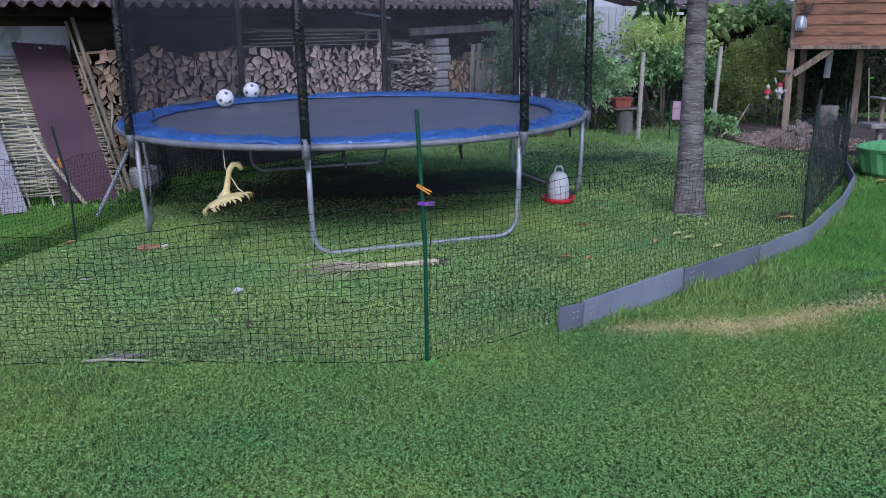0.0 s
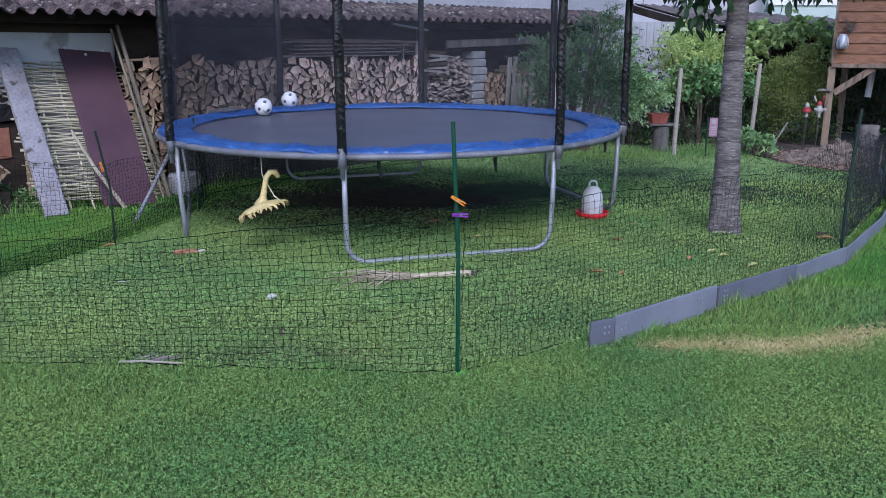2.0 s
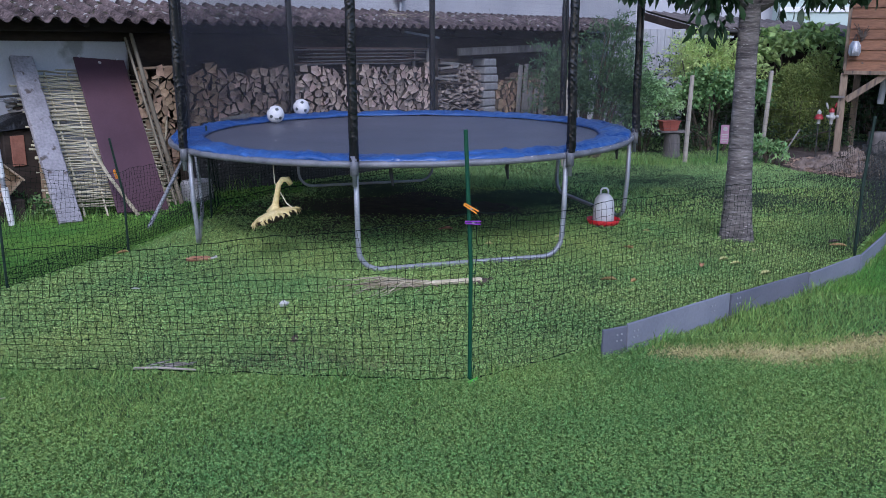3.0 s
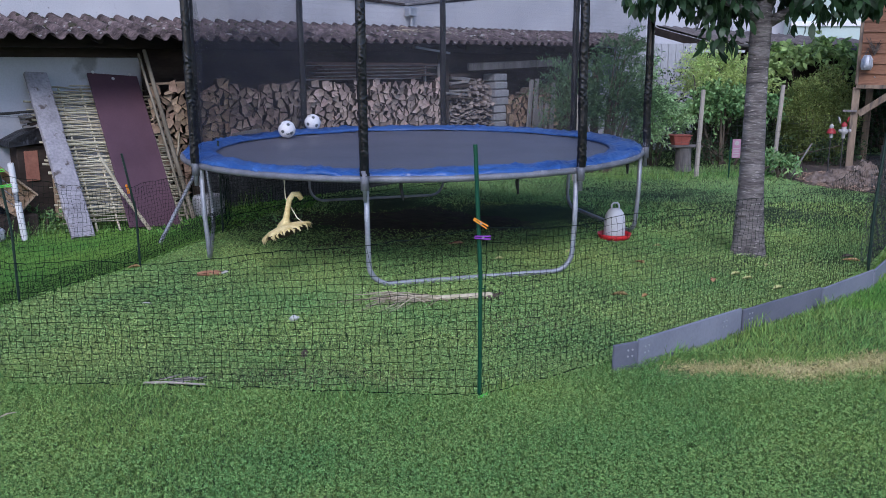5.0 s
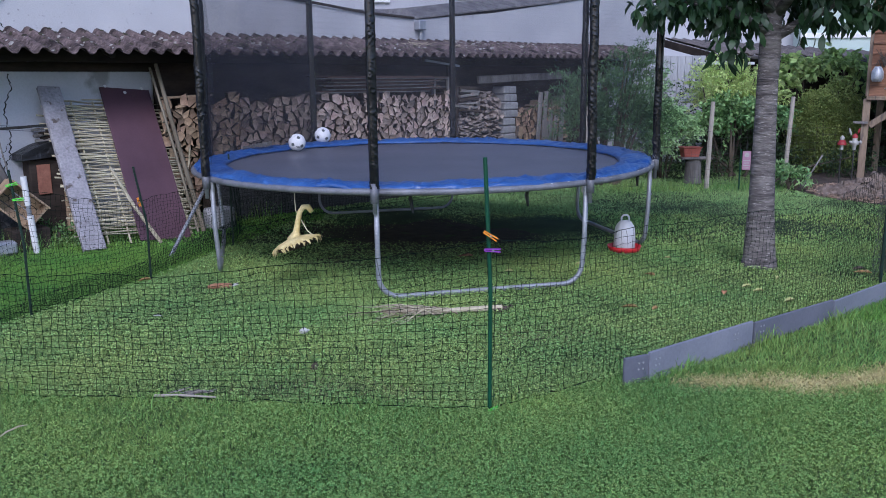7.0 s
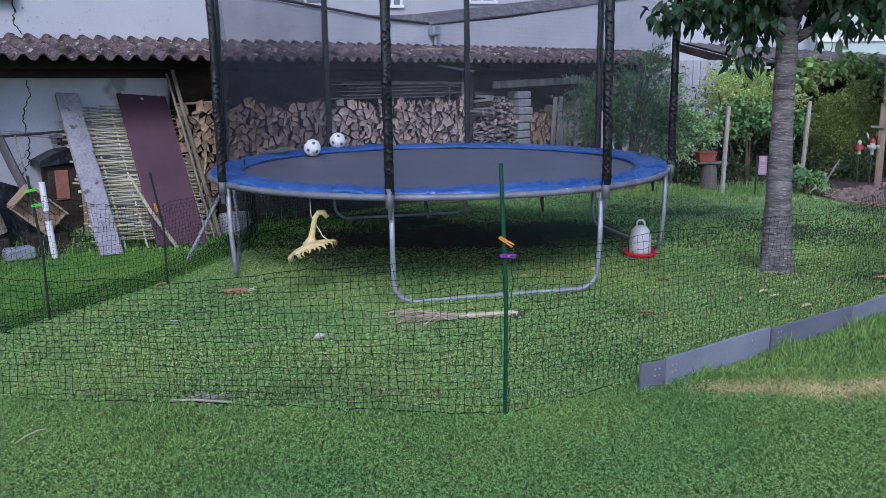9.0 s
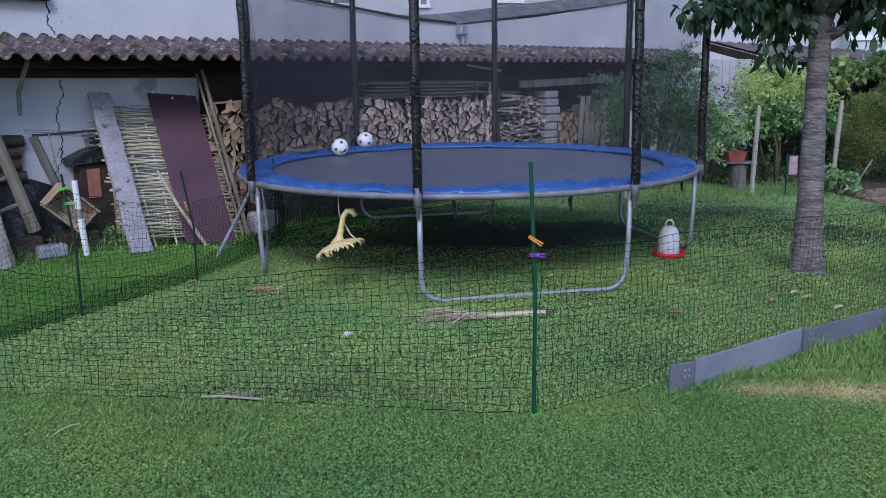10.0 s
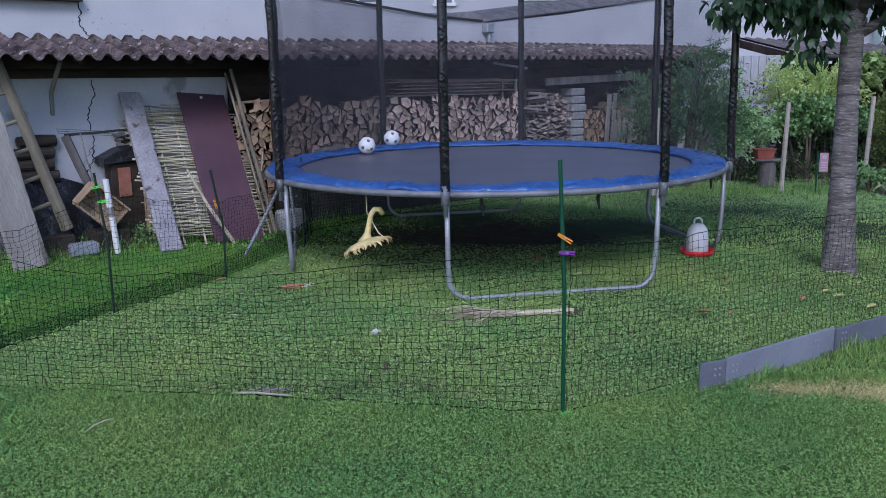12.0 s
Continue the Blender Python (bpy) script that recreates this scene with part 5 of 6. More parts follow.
bract_mesh = [Shape().add([(0.0, -0.017, 0.004), (0.0, 0.017, 0.004), (0.03, 0.016, 0.006), (0.03, -0.016, 0.006), (0.05 + 0.01 * q, 0.0, -0.012 - 0.008 * q), (0.0, 0.0, -0.003), (0.03, 0.0, -0.002)],
                          [(0, 1, 2, 3), (3, 2, 4), (5, 6, 2, 1), (0, 3, 6, 5), (6, 4, 2), (3, 4, 6)]).mesh("bract", SUNYELLOW) for q in range(3)]
for k in range(72):
    a = 360 * k / 72 + random.uniform(-3, 3)
    part("bract", bract_mesh[k % 3], None, sf, m=TILT_SF @ pose(0, 0, 0, 0, 0, a) @ pose(0.14 + 0.012 * (k % 3), 0, 0.004, random.uniform(-25, 25), random.uniform(-5, 60), random.uniform(-14, 14)) @ Matrix.Scale(0.78, 4))

# ---- poultry drinker ----
fd = thing("poultry_drinker", "white plastic bell drinker with red tray on the grass", "poultry drinker", pose(1.62, 7.76, 0))
part("bell", Shape().lathe([(0.001, 0.305), (0.035, 0.303), (0.058, 0.292), (0.084, 0.255), (0.094, 0.205), (0.097, 0.15), (0.1, 0.055), (0.096, 0.05)], 28), MILKY, fd, smooth=True)
part("tray", Shape().lathe([(0.001, 0.012), (0.1, 0.012), (0.14, 0.025), (0.158, 0.07), (0.152, 0.072), (0.135, 0.035), (0.1, 0.03), (0.001, 0.03)], 28), REDPL, fd, "red plastic tray", True)
part("handle", Shape().tube([(-0.035, 0, 0.295), (-0.035, 0, 0.335), (-0.018, 0, 0.356), (0.018, 0, 0.356), (0.035, 0, 0.335), (0.035, 0, 0.295)], 0.009, 8), MILKY, fd, smooth=True)
part("foot", Shape().lathe([(0.09, 0.0), (0.095, 0.012), (0.001, 0.012)], 16), WHITEPL, fd)


# ---- chicken run: stakes and netting ----
run = thing("poultry_fence", "dark green poultry netting on thin plastic stakes", "netting fence")


def net(path, low, cell=0.042, r=0.0012, cord=None):
    """Square netting along a path of (x, y, top), hanging a little slack."""
    p = np.array(path, float)
    seg = np.linalg.norm(np.diff(p[:, :2], axis=0), axis=1)
    cum = np.concatenate([[0], np.cumsum(seg)])
    n = int(cum[-1] / cell)
    t = np.linspace(0, cum[-1], n + 1)
    x, y, top = (np.interp(t, cum, p[:, k]) for k in range(3))
    k = int(round(p[:, 2].max() / cell))
    g = np.zeros((n + 1, k + 1, 3))
    for j in range(k + 1):
        q = j / k
        g[:, j, 0] = x + 0.02 * np.sin(t * 2.3 + q * 2) * q + 0.005 * np.sin(t * 21 + j * 0.9)
        g[:, j, 1] = y + 0.02 * np.cos(t * 2.9 + q * 2) * q + 0.005 * np.cos(t * 17 + j * 1.3)
        g[:, j, 2] = low + (top - low) * q - 0.02 * (np.sin(t * 3.1) ** 2) * q + 0.003 * np.sin(t * 13 + j * 0.7)
    g += np.random.default_rng(n + k).normal(0, 0.0032, g.shape)
    h0, h1 = g[:-1].reshape(-1, 3), g[1:].reshape(-1, 3)
    v0, v1 = g[:, :-1].reshape(-1, 3), g[:, 1:].reshape(-1, 3)
    v, f = cords(np.concatenate([h0, v0]), np.concatenate([h1, v1]), r)
    ob = part("net", np_mesh("net", v, f, cord or NETGREEN), None, run)
    for j in (0, k):
        part("edge_cord", Shape().tube([tuple(q) for q in g[:, j]], 0.0017 if j else 0.003, 4), NETGREEN, ob)
    return tagged(ob, "square-meshed dark green net")


net([(0.2, 3.94, 0.86), (-0.25, 3.97, 0.8), (-0.7, 4.02, 0.73), (-1.4, 4.08, 0.66), (-2.1, 4.11, 0.66), (-2.9, 4.14, 0.74), (-3.5, 4.2, 0.85)], 0.015)
net([(0.2, 3.94, 0.86), (0.55, 4.17, 0.83), (0.95, 4.46, 0.815), (1.9, 5.16, 0.805), (2.62, 5.72, 0.79), (3.3, 6.5, 0.9)], 0.015)
net([(3.3, 6.5, 0.9), (3.98, 7.35, 0.84), (4.68, 8.35, 0.72), (5.25, 9.3, 0.55), (5.85, 10.5, 0.5)], 0.02, 0.042, 0.0017, TARP)
net([(3.38, 6.55, 0.85), (4.0, 7.45, 0.72), (4.6, 8.38, 0.7), (5.15, 9.35, 0.5), (5.75, 10.5, 0.45)], 0.02, 0.036, 0.0016, TARP)
net([(-3.5, 4.2, 0.85), (-3.14, 5.02, 0.72), (-2.9, 5.66, 0.9), (-2.74, 6.08, 0.76), (-2.5, 6.75, 0.66), (-2.25, 7.6, 0.66), (-2.12, 8.1, 0.62)], 0.015)
net([(-2.12, 8.1, 0.62), (-2.25, 9.0, 0.55), (-1.85, 9.7, 0.5), (-1.1, 10.6, 0.5), (0.1, 11.6, 0.55)], 0.015, 0.045, 0.0016)


# fine-meshed strip added at the side net's foot to darken that band
net([(-3.5, 4.2, 0.1), (-3.14, 5.02, 0.1), (-2.92, 5.66, 0.12), (-2.55, 6.75, 0.15), (-2.35, 7.6, 0.17), (-2.26, 8.1, 0.18), (-2.28, 8.9, 0.16)], 0.01, 0.026, 0.0016)


def stake(x, y, h, r, material, lean=(0, 0), label=""):
    st = part("stake", Shape().tube([(0, 0, -0.05), (0, 0, h * 0.5), (lean[0], lean[1], h)], r, 8), material, run, label, m=pose(x, y, 0))
    for z in (0.08, h * 0.45, h * 0.7):
        part("hook", Shape().tube([(r * 0.5, -r, z), (r * 2.0, -r * 1.5, z), (r * 2.2, -r, z + 0.012)], 0.003, 5), material, st)
    return st


stake(0.19, 3.94, 1.25, 0.0107, POSTGREEN, (-0.03, 0.0), "green plastic corner stake")
stake(3.35, 6.45, 1.12, 0.0125, POSTBLACK, (0.05, 0.03))
stake(-2.9, 5.63, 1.02, 0.009, POSTBLACK, (-0.04, -0.03))
stake(-2.44, 6.7, 0.93, 0.009, POSTBLACK, (-0.06, -0.05))
stake(-2.12, 8.1, 0.9, 0.009, POSTBLACK)
stake(-3.5, 4.2, 1.05, 0.009, POSTBLACK)
stake(4.68, 8.35, 0.86, 0.011, POSTBLACK, (0.03, 0.03))
stake(5.85, 10.5, 0.7, 0.011, POSTBLACK)


def peg(material, m, label):
    ob = thing("clothes_peg", label, "clothes peg", m, "clothes pegs on the netting")
    for s in (-1, 1):
        part("jaw", Shape().add([(-0.036, -0.006, s * 0.001), (0.04, -0.006, s * 0.004), (0.04, 0.006, s * 0.004), (-0.036, 0.006, s * 0.001),
                                 (-0.036, -0.006, s * 0.007), (0.04, -0.006, s * 0.0095), (0.04, 0.006, s * 0.0095), (-0.036, 0.006, s * 0.007)],
                                [(0, 1, 2, 3), (4, 5, 6, 7), (0, 4, 5, 1), (3, 7, 6, 2), (0, 3, 7, 4), (1, 5, 6, 2)]), material, ob)
    part("spring", Shape().tube([(0.004, -0.009, 0), (0.004, 0.009, 0)], 0.0055, 8), STEEL, ob)


peg(ORANGE, pose(0.185, 3.915, 0.885, 0, 32, 0), "orange plastic clothes peg clipped on the green stake")
peg(PURPLE, pose(0.195, 3.915, 0.815, 0, 2, 0), "purple plastic clothes peg clipped on the green stake")
peg(LIME, pose(0.205, 3.92, 0.018, 0, -15, 20) @ Matrix.Scale(0.7, 4), "lime green clothes peg at the foot of the stake")
peg(ORANGE, pose(-2.5, 6.72, 0.64, 0, 75, 0), "orange plastic clothes peg on a dark net stake")
peg(LIME, pose(-2.93, 5.6, 0.92, 0, -12, 20), "lime green clothes peg on a dark net stake")
peg(LIME, pose(7.55, 12.9, 0.8, 0, -5, 0), "lime green clothes peg on a cane")
peg(LIME, pose(-2.9, 5.61, 0.82, 0, -5, 10), "lime green clothes peg on a dark net stake")

# ---- grey edging boards ----
edge = thing("lawn_edging", "grey plastic boards edging the chicken run, grass growing against them", "edging")
pts = [(0.92, 4.3), (1.06, 4.37), (1.84, 4.98), (2.57, 5.53), (3.2, 6.08), (4.12, 7.27), (4.75, 8.22), (5.2, 9.2), (5.75, 10.4)]
tops = (0.15, 0.158, 0.143, 0.131, 0.122, 0.12, 0.12, 0.12)
for k, (a, b) in enumerate(zip(pts, pts[1:])):
    d = Vector((b[0] - a[0], b[1] - a[1], 0))
    m = pose(a[0], a[1], 0, random.uniform(-2, 2), 0, math.degrees(math.atan2(d.y, d.x)))
    bd = part("board", Shape().box((d.length + (0.004 if k == 0 else -0.02), 0.018, 0.18), pose(d.length / 2, 0, tops[k] - 0.09), 0.004), EDGINGDARK if k in (0, 2) else EDGING, edge, m=m)
    if k in (0, 1, 2):
        at = [0.09] if k == 0 else ([0.06, d.length - 0.2] if k == 1 else [0.07])
        for q in at:
            for i in (0, 1):
                for j in (0, 1):
                    part("screw", Shape().tube([(q + 0.03 * i, -0.009, 0.075 + 0.035 * j), (q + 0.03 * i, -0.0125, 0.075 + 0.035 * j)], 0.006, 8), STEEL, bd)

# ---- cherry tree ----
tree = thing("cherry_tree", "young cherry tree with ringed grey bark and drooping dark leaves", "tree", pose(2.68, 7.2, 0))
tk = Shape()
levels = [(0.0, 0.165), (0.06, 0.148), (0.2, 0.13), (0.45, 0.112), (0.8, 0.1), (1.2, 0.09), (1.6, 0.084), (1.9, 0.086), (2.1, 0.075), (2.6, 0.055), (3.2, 0.035), (3.8, 0.012)]
nn = 28
fine = []
for (z0, r0), (z1, r1) in zip(levels, levels[1:]):
    fine += [(z0 + (z1 - z0) * i / 18, r0 + (r1 - r0) * i / 18) for i in range(18)]
for z, r in fine:
    for i in range(nn):
        t = 2 * math.pi * i / nn
        k = r * (1 + 0.05 * noise.noise((math.cos(t) * 1.4, math.sin(t) * 1.4, z * 1.5)) + 0.03 * noise.noise((math.cos(t) * 3, math.sin(t) * 3, z * 14)) + 0.035 * noise.noise((math.cos(t) * 2, math.sin(t) * 2, z * 45)) + (0.12 * max(0, 0.25 - z) / 0.25 * math.sin(4 * t)))
        tk.v.append((k * math.cos(t) - 0.045 * z + 0.012 * z * z, k * math.sin(t), z))
tk.f = [(j * nn + i, j * nn + (i + 1) % nn, (j + 1) * nn + (i + 1) % nn, (j + 1) * nn + i) for j in range(len(fine) - 1) for i in range(nn)]
tk.k = [0] * len(tk.f)
trunk = part("trunk", tk, TRUNK, tree, smooth=True)
limbs = [[(-0.03, 0, 1.92), (0.14, -0.05, 2.02), (0.33, -0.12, 2.12), (0.6, -0.15, 2.35), (0.85, -0.2, 2.5)], [(-0.03, 0, 1.95), (-0.22, -0.08, 2.05), (-0.5, -0.12, 2.15), (-0.85, -0.1, 2.22), (-1.1, -0.05, 2.2)],
         [(-0.03, 0.02, 2.0), (-0.2, 0.2, 2.2), (-0.4, 0.5, 2.5), (-0.6, 0.7, 2.7)], [(-0.02, 0, 2.05), (0.2, 0.25, 2.3), (0.5, 0.5, 2.6)], [(-0.02, 0, 2.1), (0.05, -0.3, 2.3), (0.1, -0.7, 2.55)], [(-0.03, 0, 2.1), (-0.3, -0.25, 2.4), (-0.7, -0.4, 2.7)]]
for lb in limbs:
    part("limb", Shape().tube(lb, [0.05 - 0.042 * i / (len(lb) - 1) for i in range(len(lb))], 9), TRUNK, tree, smooth=True)
lr = np.random.default_rng(21)
# Leaf masses above the view are thickened to shade the grass below.
crown_blobs = [(-0.35, -0.1, 2.08, 0.35, 0.3, 0.16), (-0.74, -0.1, 2.18, 0.32, 0.3, 0.13), (-0.42, -0.15, 1.84, 0.16, 0.14, 0.14), (0.35, -0.1, 2.14, 0.35, 0.3, 0.2), (0.72, -0.15, 2.2, 0.28, 0.28, 0.2), (-1.0, -0.08, 2.16, 0.22, 0.2, 0.12), (0.95, -0.2, 2.32, 0.3, 0.25, 0.2),
               (0, 0, 2.5, 0.9, 0.8, 0.3), (-0.5, 0.3, 2.6, 0.7, 0.6, 0.35), (0.5, 0.2, 2.7, 0.7, 0.6, 0.4), (0, 0, 3.1, 1.0, 0.95, 0.5), (0, 0, 3.7, 0.7, 0.7, 0.4), (0.1, 0.1, 2.8, 1.2, 1.1, 0.35), (-0.1, 0.25, 2.2, 0.5, 0.35, 0.15)]
p, d = clouds(lr, crown_blobs, 7400, 0.3)
clear = ~((np.abs(p[:, 0] + 0.03) < 0.15) & (p[:, 1] < 0.1) & (p[:, 2] < 2.45))
p, d = p[clear], d[clear]
v, f = leaves(lr, p, d * 0.5, 0.13, 0.055, 1.1, 0.5, True)
part("crown", np_mesh("crown", v, f, LEAF), None, tree, "drooping pointed dark green leaves")


# ---- shrubs ----
def sprays(r, blobs, n, reach, per):
    """Leaf places along arching shoots that grow out of ellipsoids (x, y, z, rx, ry, rz), with the way each leaf points."""
    b = np.array(blobs, float)
    w = (b[:, 3] * b[:, 4] * b[:, 5]) ** 0.67
    m = n // per
    pick = r.choice(len(b), m, p=w / w.sum())
    d = r.normal(0, 1, (m, 3))
    d[:, 2] = np.abs(d[:, 2]) * 1.1 - 0.35
    d /= np.linalg.norm(d, axis=1, keepdims=True)
    root = b[pick, :3] + d * b[pick, 3:] * r.uniform(0.3, 0.85, (m, 1))
    grow = d + np.array([0, 0, 0.55]) + r.normal(0, 0.25, (m, 3))
    grow /= np.linalg.norm(grow, axis=1, keepdims=True)
    ln = reach * r.uniform(0.45, 1.25, (m, 1))
    p, out = [], []
    for k in range(per):
        q = (k + r.uniform(0, 1, (m, 1))) / per
        way = grow - np.array([0, 0, 1.0]) * q * 0.9
        p.append(root + grow * ln * q - np.array([0, 0, 0.45]) * ln * q * q)
        out.append(way + r.normal(0, 0.55, (m, 3)))
    p, out = np.concatenate(p), np.concatenate(out)
    p[:, 2] = np.maximum(p[:, 2], 0.03)
    return p, out / (np.linalg.norm(out, axis=1, keepdims=True) + 1e-9)


def shrub(name, label, category, blobs, n, ln, wd, material, seed, droop=0.2, spread=0.8, shell=0.5, stems=8, reach=0.0, per=14):
    """A bush: stems from the ground and single leaves, in clouds or, with a reach, along shoots."""
    r = np.random.default_rng(seed)
    cx, cy = np.mean([b[0] for b in blobs]), np.mean([b[1] for b in blobs])
    ob = thing(name, label, category, pose(cx, cy, 0))
    for k in range(stems):
        b = blobs[k % len(blobs)]
        tx, ty, tz = b[0] - cx + r.uniform(-0.5, 0.5) * b[3], b[1] - cy + r.uniform(-0.5, 0.5) * b[4], b[2] + b[5] * 0.6
        part("stem", Shape().tube([(tx * 0.3, ty * 0.3, 0), (tx * 0.6, ty * 0.6, tz * 0.5), (tx, ty, tz)], [0.025, 0.018, 0.006], 6), TWIG, ob)
    p, d = sprays(r, blobs, n, reach, per) if reach else clouds(r, blobs, n, shell)
    v, f = leaves(r, p - np.array([cx, cy, 0]), d, ln, wd, droop, spread)
    part("foliage", np_mesh("foliage", v, f, material), None, ob)
    return ob


shrub("willow_shrub", "loose grey-green willow-leaved shrub behind the trampoline", "shrub",
      [(2.55, 12.9, 0.95, 0.5, 0.42, 0.8), (2.0, 12.7, 0.8, 0.32, 0.32, 0.65), (2.95, 13.2, 0.85, 0.4, 0.35, 0.7), (2.7, 12.8, 1.65, 0.3, 0.28, 0.35), (1.75, 12.6, 1.2, 0.2, 0.2, 0.45)], 17000, 0.08, 0.015, WILLOW, 31, -0.2, 0.45, 0.25, 16, 0.5, 22)
shrub("golden_shrub", "tall yellow-green feathery shrub behind the fence", "shrub",
      [(4.7, 14.6, 1.35, 0.42, 0.35, 0.4), (4.35, 14.4, 1.2, 0.3, 0.28, 0.35), (5.15, 14.7, 1.25, 0.4, 0.35, 0.4), (4.5, 14.3, 1.65, 0.25, 0.22, 0.15), (5.0, 14.4, 1.6, 0.28, 0.22, 0.18), (4.15, 14.2, 1.45, 0.18, 0.2, 0.25)], 10500, 0.062, 0.02, GOLDLEAF, 32, 0.1, 0.5, 0.35, 8, 0.42, 20)
shrub("silver_bush", "pale grey-green leafy bush behind the garden fence", "shrub",
      [(3.45, 13.9, 0.85, 0.4, 0.35, 0.45), (3.2, 13.6, 0.5, 0.38, 0.3, 0.4), (3.7, 13.7, 0.65, 0.3, 0.3, 0.4), (3.35, 14.0, 1.35, 0.22, 0.25, 0.3)], 5200, 0.062, 0.034, PALELEAF, 33, 0.3, 0.6, 0.4, 8, 0.3, 12)
shrub("currant_bush", "mid-green leafy bush with dark gaps behind the garden fence", "shrub",
      [(4.5, 13.8, 0.95, 0.48, 0.36, 0.4), (5.1, 13.8, 0.85, 0.36, 0.32, 0.45), (4.15, 13.9, 0.75, 0.25, 0.3, 0.35)], 4200, 0.075, 0.048, MIDLEAF, 40, 0.35, 0.6, 0.4, 4, 0.3, 10)
shrub("clipped_bush", "round clipped dark green box bush", "shrub",
      [(6.28, 14.3, 0.8, 0.58, 0.55, 0.68), (6.28, 14.3, 0.6, 0.61, 0.55, 0.56)], 36000, 0.034, 0.022, BOXLEAF, 34, 0.0, 0.9, 0.8, 3)
shrub("broad_leaved_plant", "bright green large-leaved plant behind the clipped bush", "shrub",
      [(6.1, 15.3, 1.65, 0.45, 0.3, 0.28), (6.8, 15.3, 1.75, 0.5, 0.3, 0.22), (5.7, 15.2, 1.35, 0.3, 0.3, 0.35), (7.3, 15.2, 1.5, 0.4, 0.3, 0.35)], 1300, 0.15, 0.095, FIGLEAF, 35, 0.6, 0.5, 0.35, 8, 0.35, 6)
shrub("peony_plant", "low dark green leafy plant by the soil heap", "plant",
      [(4.88, 12.3, 0.2, 0.2, 0.2, 0.14), (5.02, 12.2, 0.13, 0.18, 0.18, 0.1)], 420, 0.1, 0.04, MIDLEAF, 36, 0.2, 0.5, 0.3, 5, 0.2, 6)
shrub("dark_hedge", "dense hedge behind the play hut, its leaves darkened for shade", "hedge",
      [(7.7, 15.8, 0.75, 0.9, 0.4, 0.85), (9.0, 15.6, 0.8, 1.0, 0.4, 0.95), (6.4, 16.2, 0.6, 0.8, 0.4, 0.7), (10.4, 15.0, 0.9, 0.9, 0.5, 1.1), (8.3, 15.9, 1.3, 1.2, 0.4, 0.5)], 14000, 0.085, 0.05, SHADELEAF, 37, 0.2, 0.8, 0.4, 10)
# Filler leaves, added so the gaps below the bushes read as shade.
shrub("shade_filler_plants", "low leaves darkened and added to fill the fence line with shade", "plant",
      [(4.2, 14.4, 0.45, 0.8, 0.25, 0.5), (5.4, 14.6, 0.6, 0.7, 0.25, 0.7), (6.3, 13.5, 0.25, 0.5, 0.25, 0.25), (3.9, 13.55, 0.22, 0.7, 0.2, 0.28), (5.2, 13.65, 0.25, 0.6, 0.2, 0.32), (4.6, 15.2, 0.9, 1.0, 0.3, 0.9)], 7600, 0.06, 0.03, SHADELEAF, 38, 0.1, 0.8, 0.3, 6)

# Unseen fence, added so the gap behind the hut reads dark.
bf = thing("dark_backdrop_fence", "dark board fence added as a backdrop behind the hut", "fence", pose(6.0, 16.9, 0, 0, 0, -6))
for k in range(46):
    part("board", Shape().box((0.15, 0.025, 1.9), pose(0.16 * k, random.uniform(-0.006, 0.006), 0.93), 0.003), DARKWOOD, bf)

shrub("weed_clump", "fresh green weeds at the foot of the lean-to", "plant",
      [(-4.1, 8.3, 0.12, 0.3, 0.12, 0.12), (-3.75, 8.2, 0.1, 0.25, 0.12, 0.12), (-4.5, 7.9, 0.08, 0.25, 0.12, 0.1), (-3.3, 8.6, 0.06, 0.3, 0.1, 0.08)], 900, 0.045, 0.026, MIDLEAF, 39, -0.1, 0.8, 0.2, 5)

# ---- garden fence, sign, crate ----
gf_ = thing("garden_fence", "wire garden fence on rough grey wooden posts", "fence")
for x, y, h, lean in ((3.74, 12.35, 1.25, 0.03), (5.16, 13.1, 1.3, 0.05), (7.9, 13.9, 1.2, 0), (1.9, 12.0, 1.2, 0.02)):
    part("post", Shape().tube([(0, 0, -0.1), (lean * 0.5, 0, h * 0.5), (lean, 0, h)], [0.036, 0.034, 0.03], 9), FENCEPOST, gf_, m=pose(x, y, 0))
wires = np.array([(1.9, 12.0), (3.72, 12.3), (5.15, 12.95), (7.9, 13.9)])
wa, wb = [], []
for a, b in zip(wires, wires[1:]):
    nseg_ = int(np.linalg.norm(b - a) / 0.12)
    for j in range(8):
        z = 0.06 + 0.11 * j
        for i in range(nseg_):
            p0, p1 = a + (b - a) * i / nseg_, a + (b - a) * (i + 1) / nseg_
            wa.append((*p0, z)), wb.append((*p1, z))
            if j < 7:
                wa.append((*p0, z)), wb.append((*p0, z + 0.11))
v, f = cords(np.array(wa), np.array(wb), 0.0016)
part("wire", np_mesh("wire", v, f, IRON), None, gf_)
sg = thing("garden_sign", "small pink printed sign on a dark green stake", "sign", pose(4.22, 12.2, 0))
part("stake", Shape().tube([(-0.05, 0.012, 0), (-0.05, 0.012, 0.58)], 0.011, 7), POSTGREEN, sg)
plate = part("plate", Shape().box((0.12, 0.012, 0.27), pose(0.03, 0, 0.42), 0.003), PINK, sg)
part("emblem", Shape().tube([(0.03, -0.007, 0.5), (0.03, -0.0095, 0.5)], 0.032, 16), ORNWHITE, plate)
for k in range(4):
    part("bar", Shape().box((0.09 - 0.02 * (k % 2), 0.003, 0.013), pose(0.03, -0.0075, 0.42 - 0.035 * k)), ORNWHITE, plate)
part("wire_loop", Shape().tube([(0.02, 0, 0.56), (0.035, 0, 0.64), (0.03, 0, 0.7)], 0.004, 5), IRON, sg)
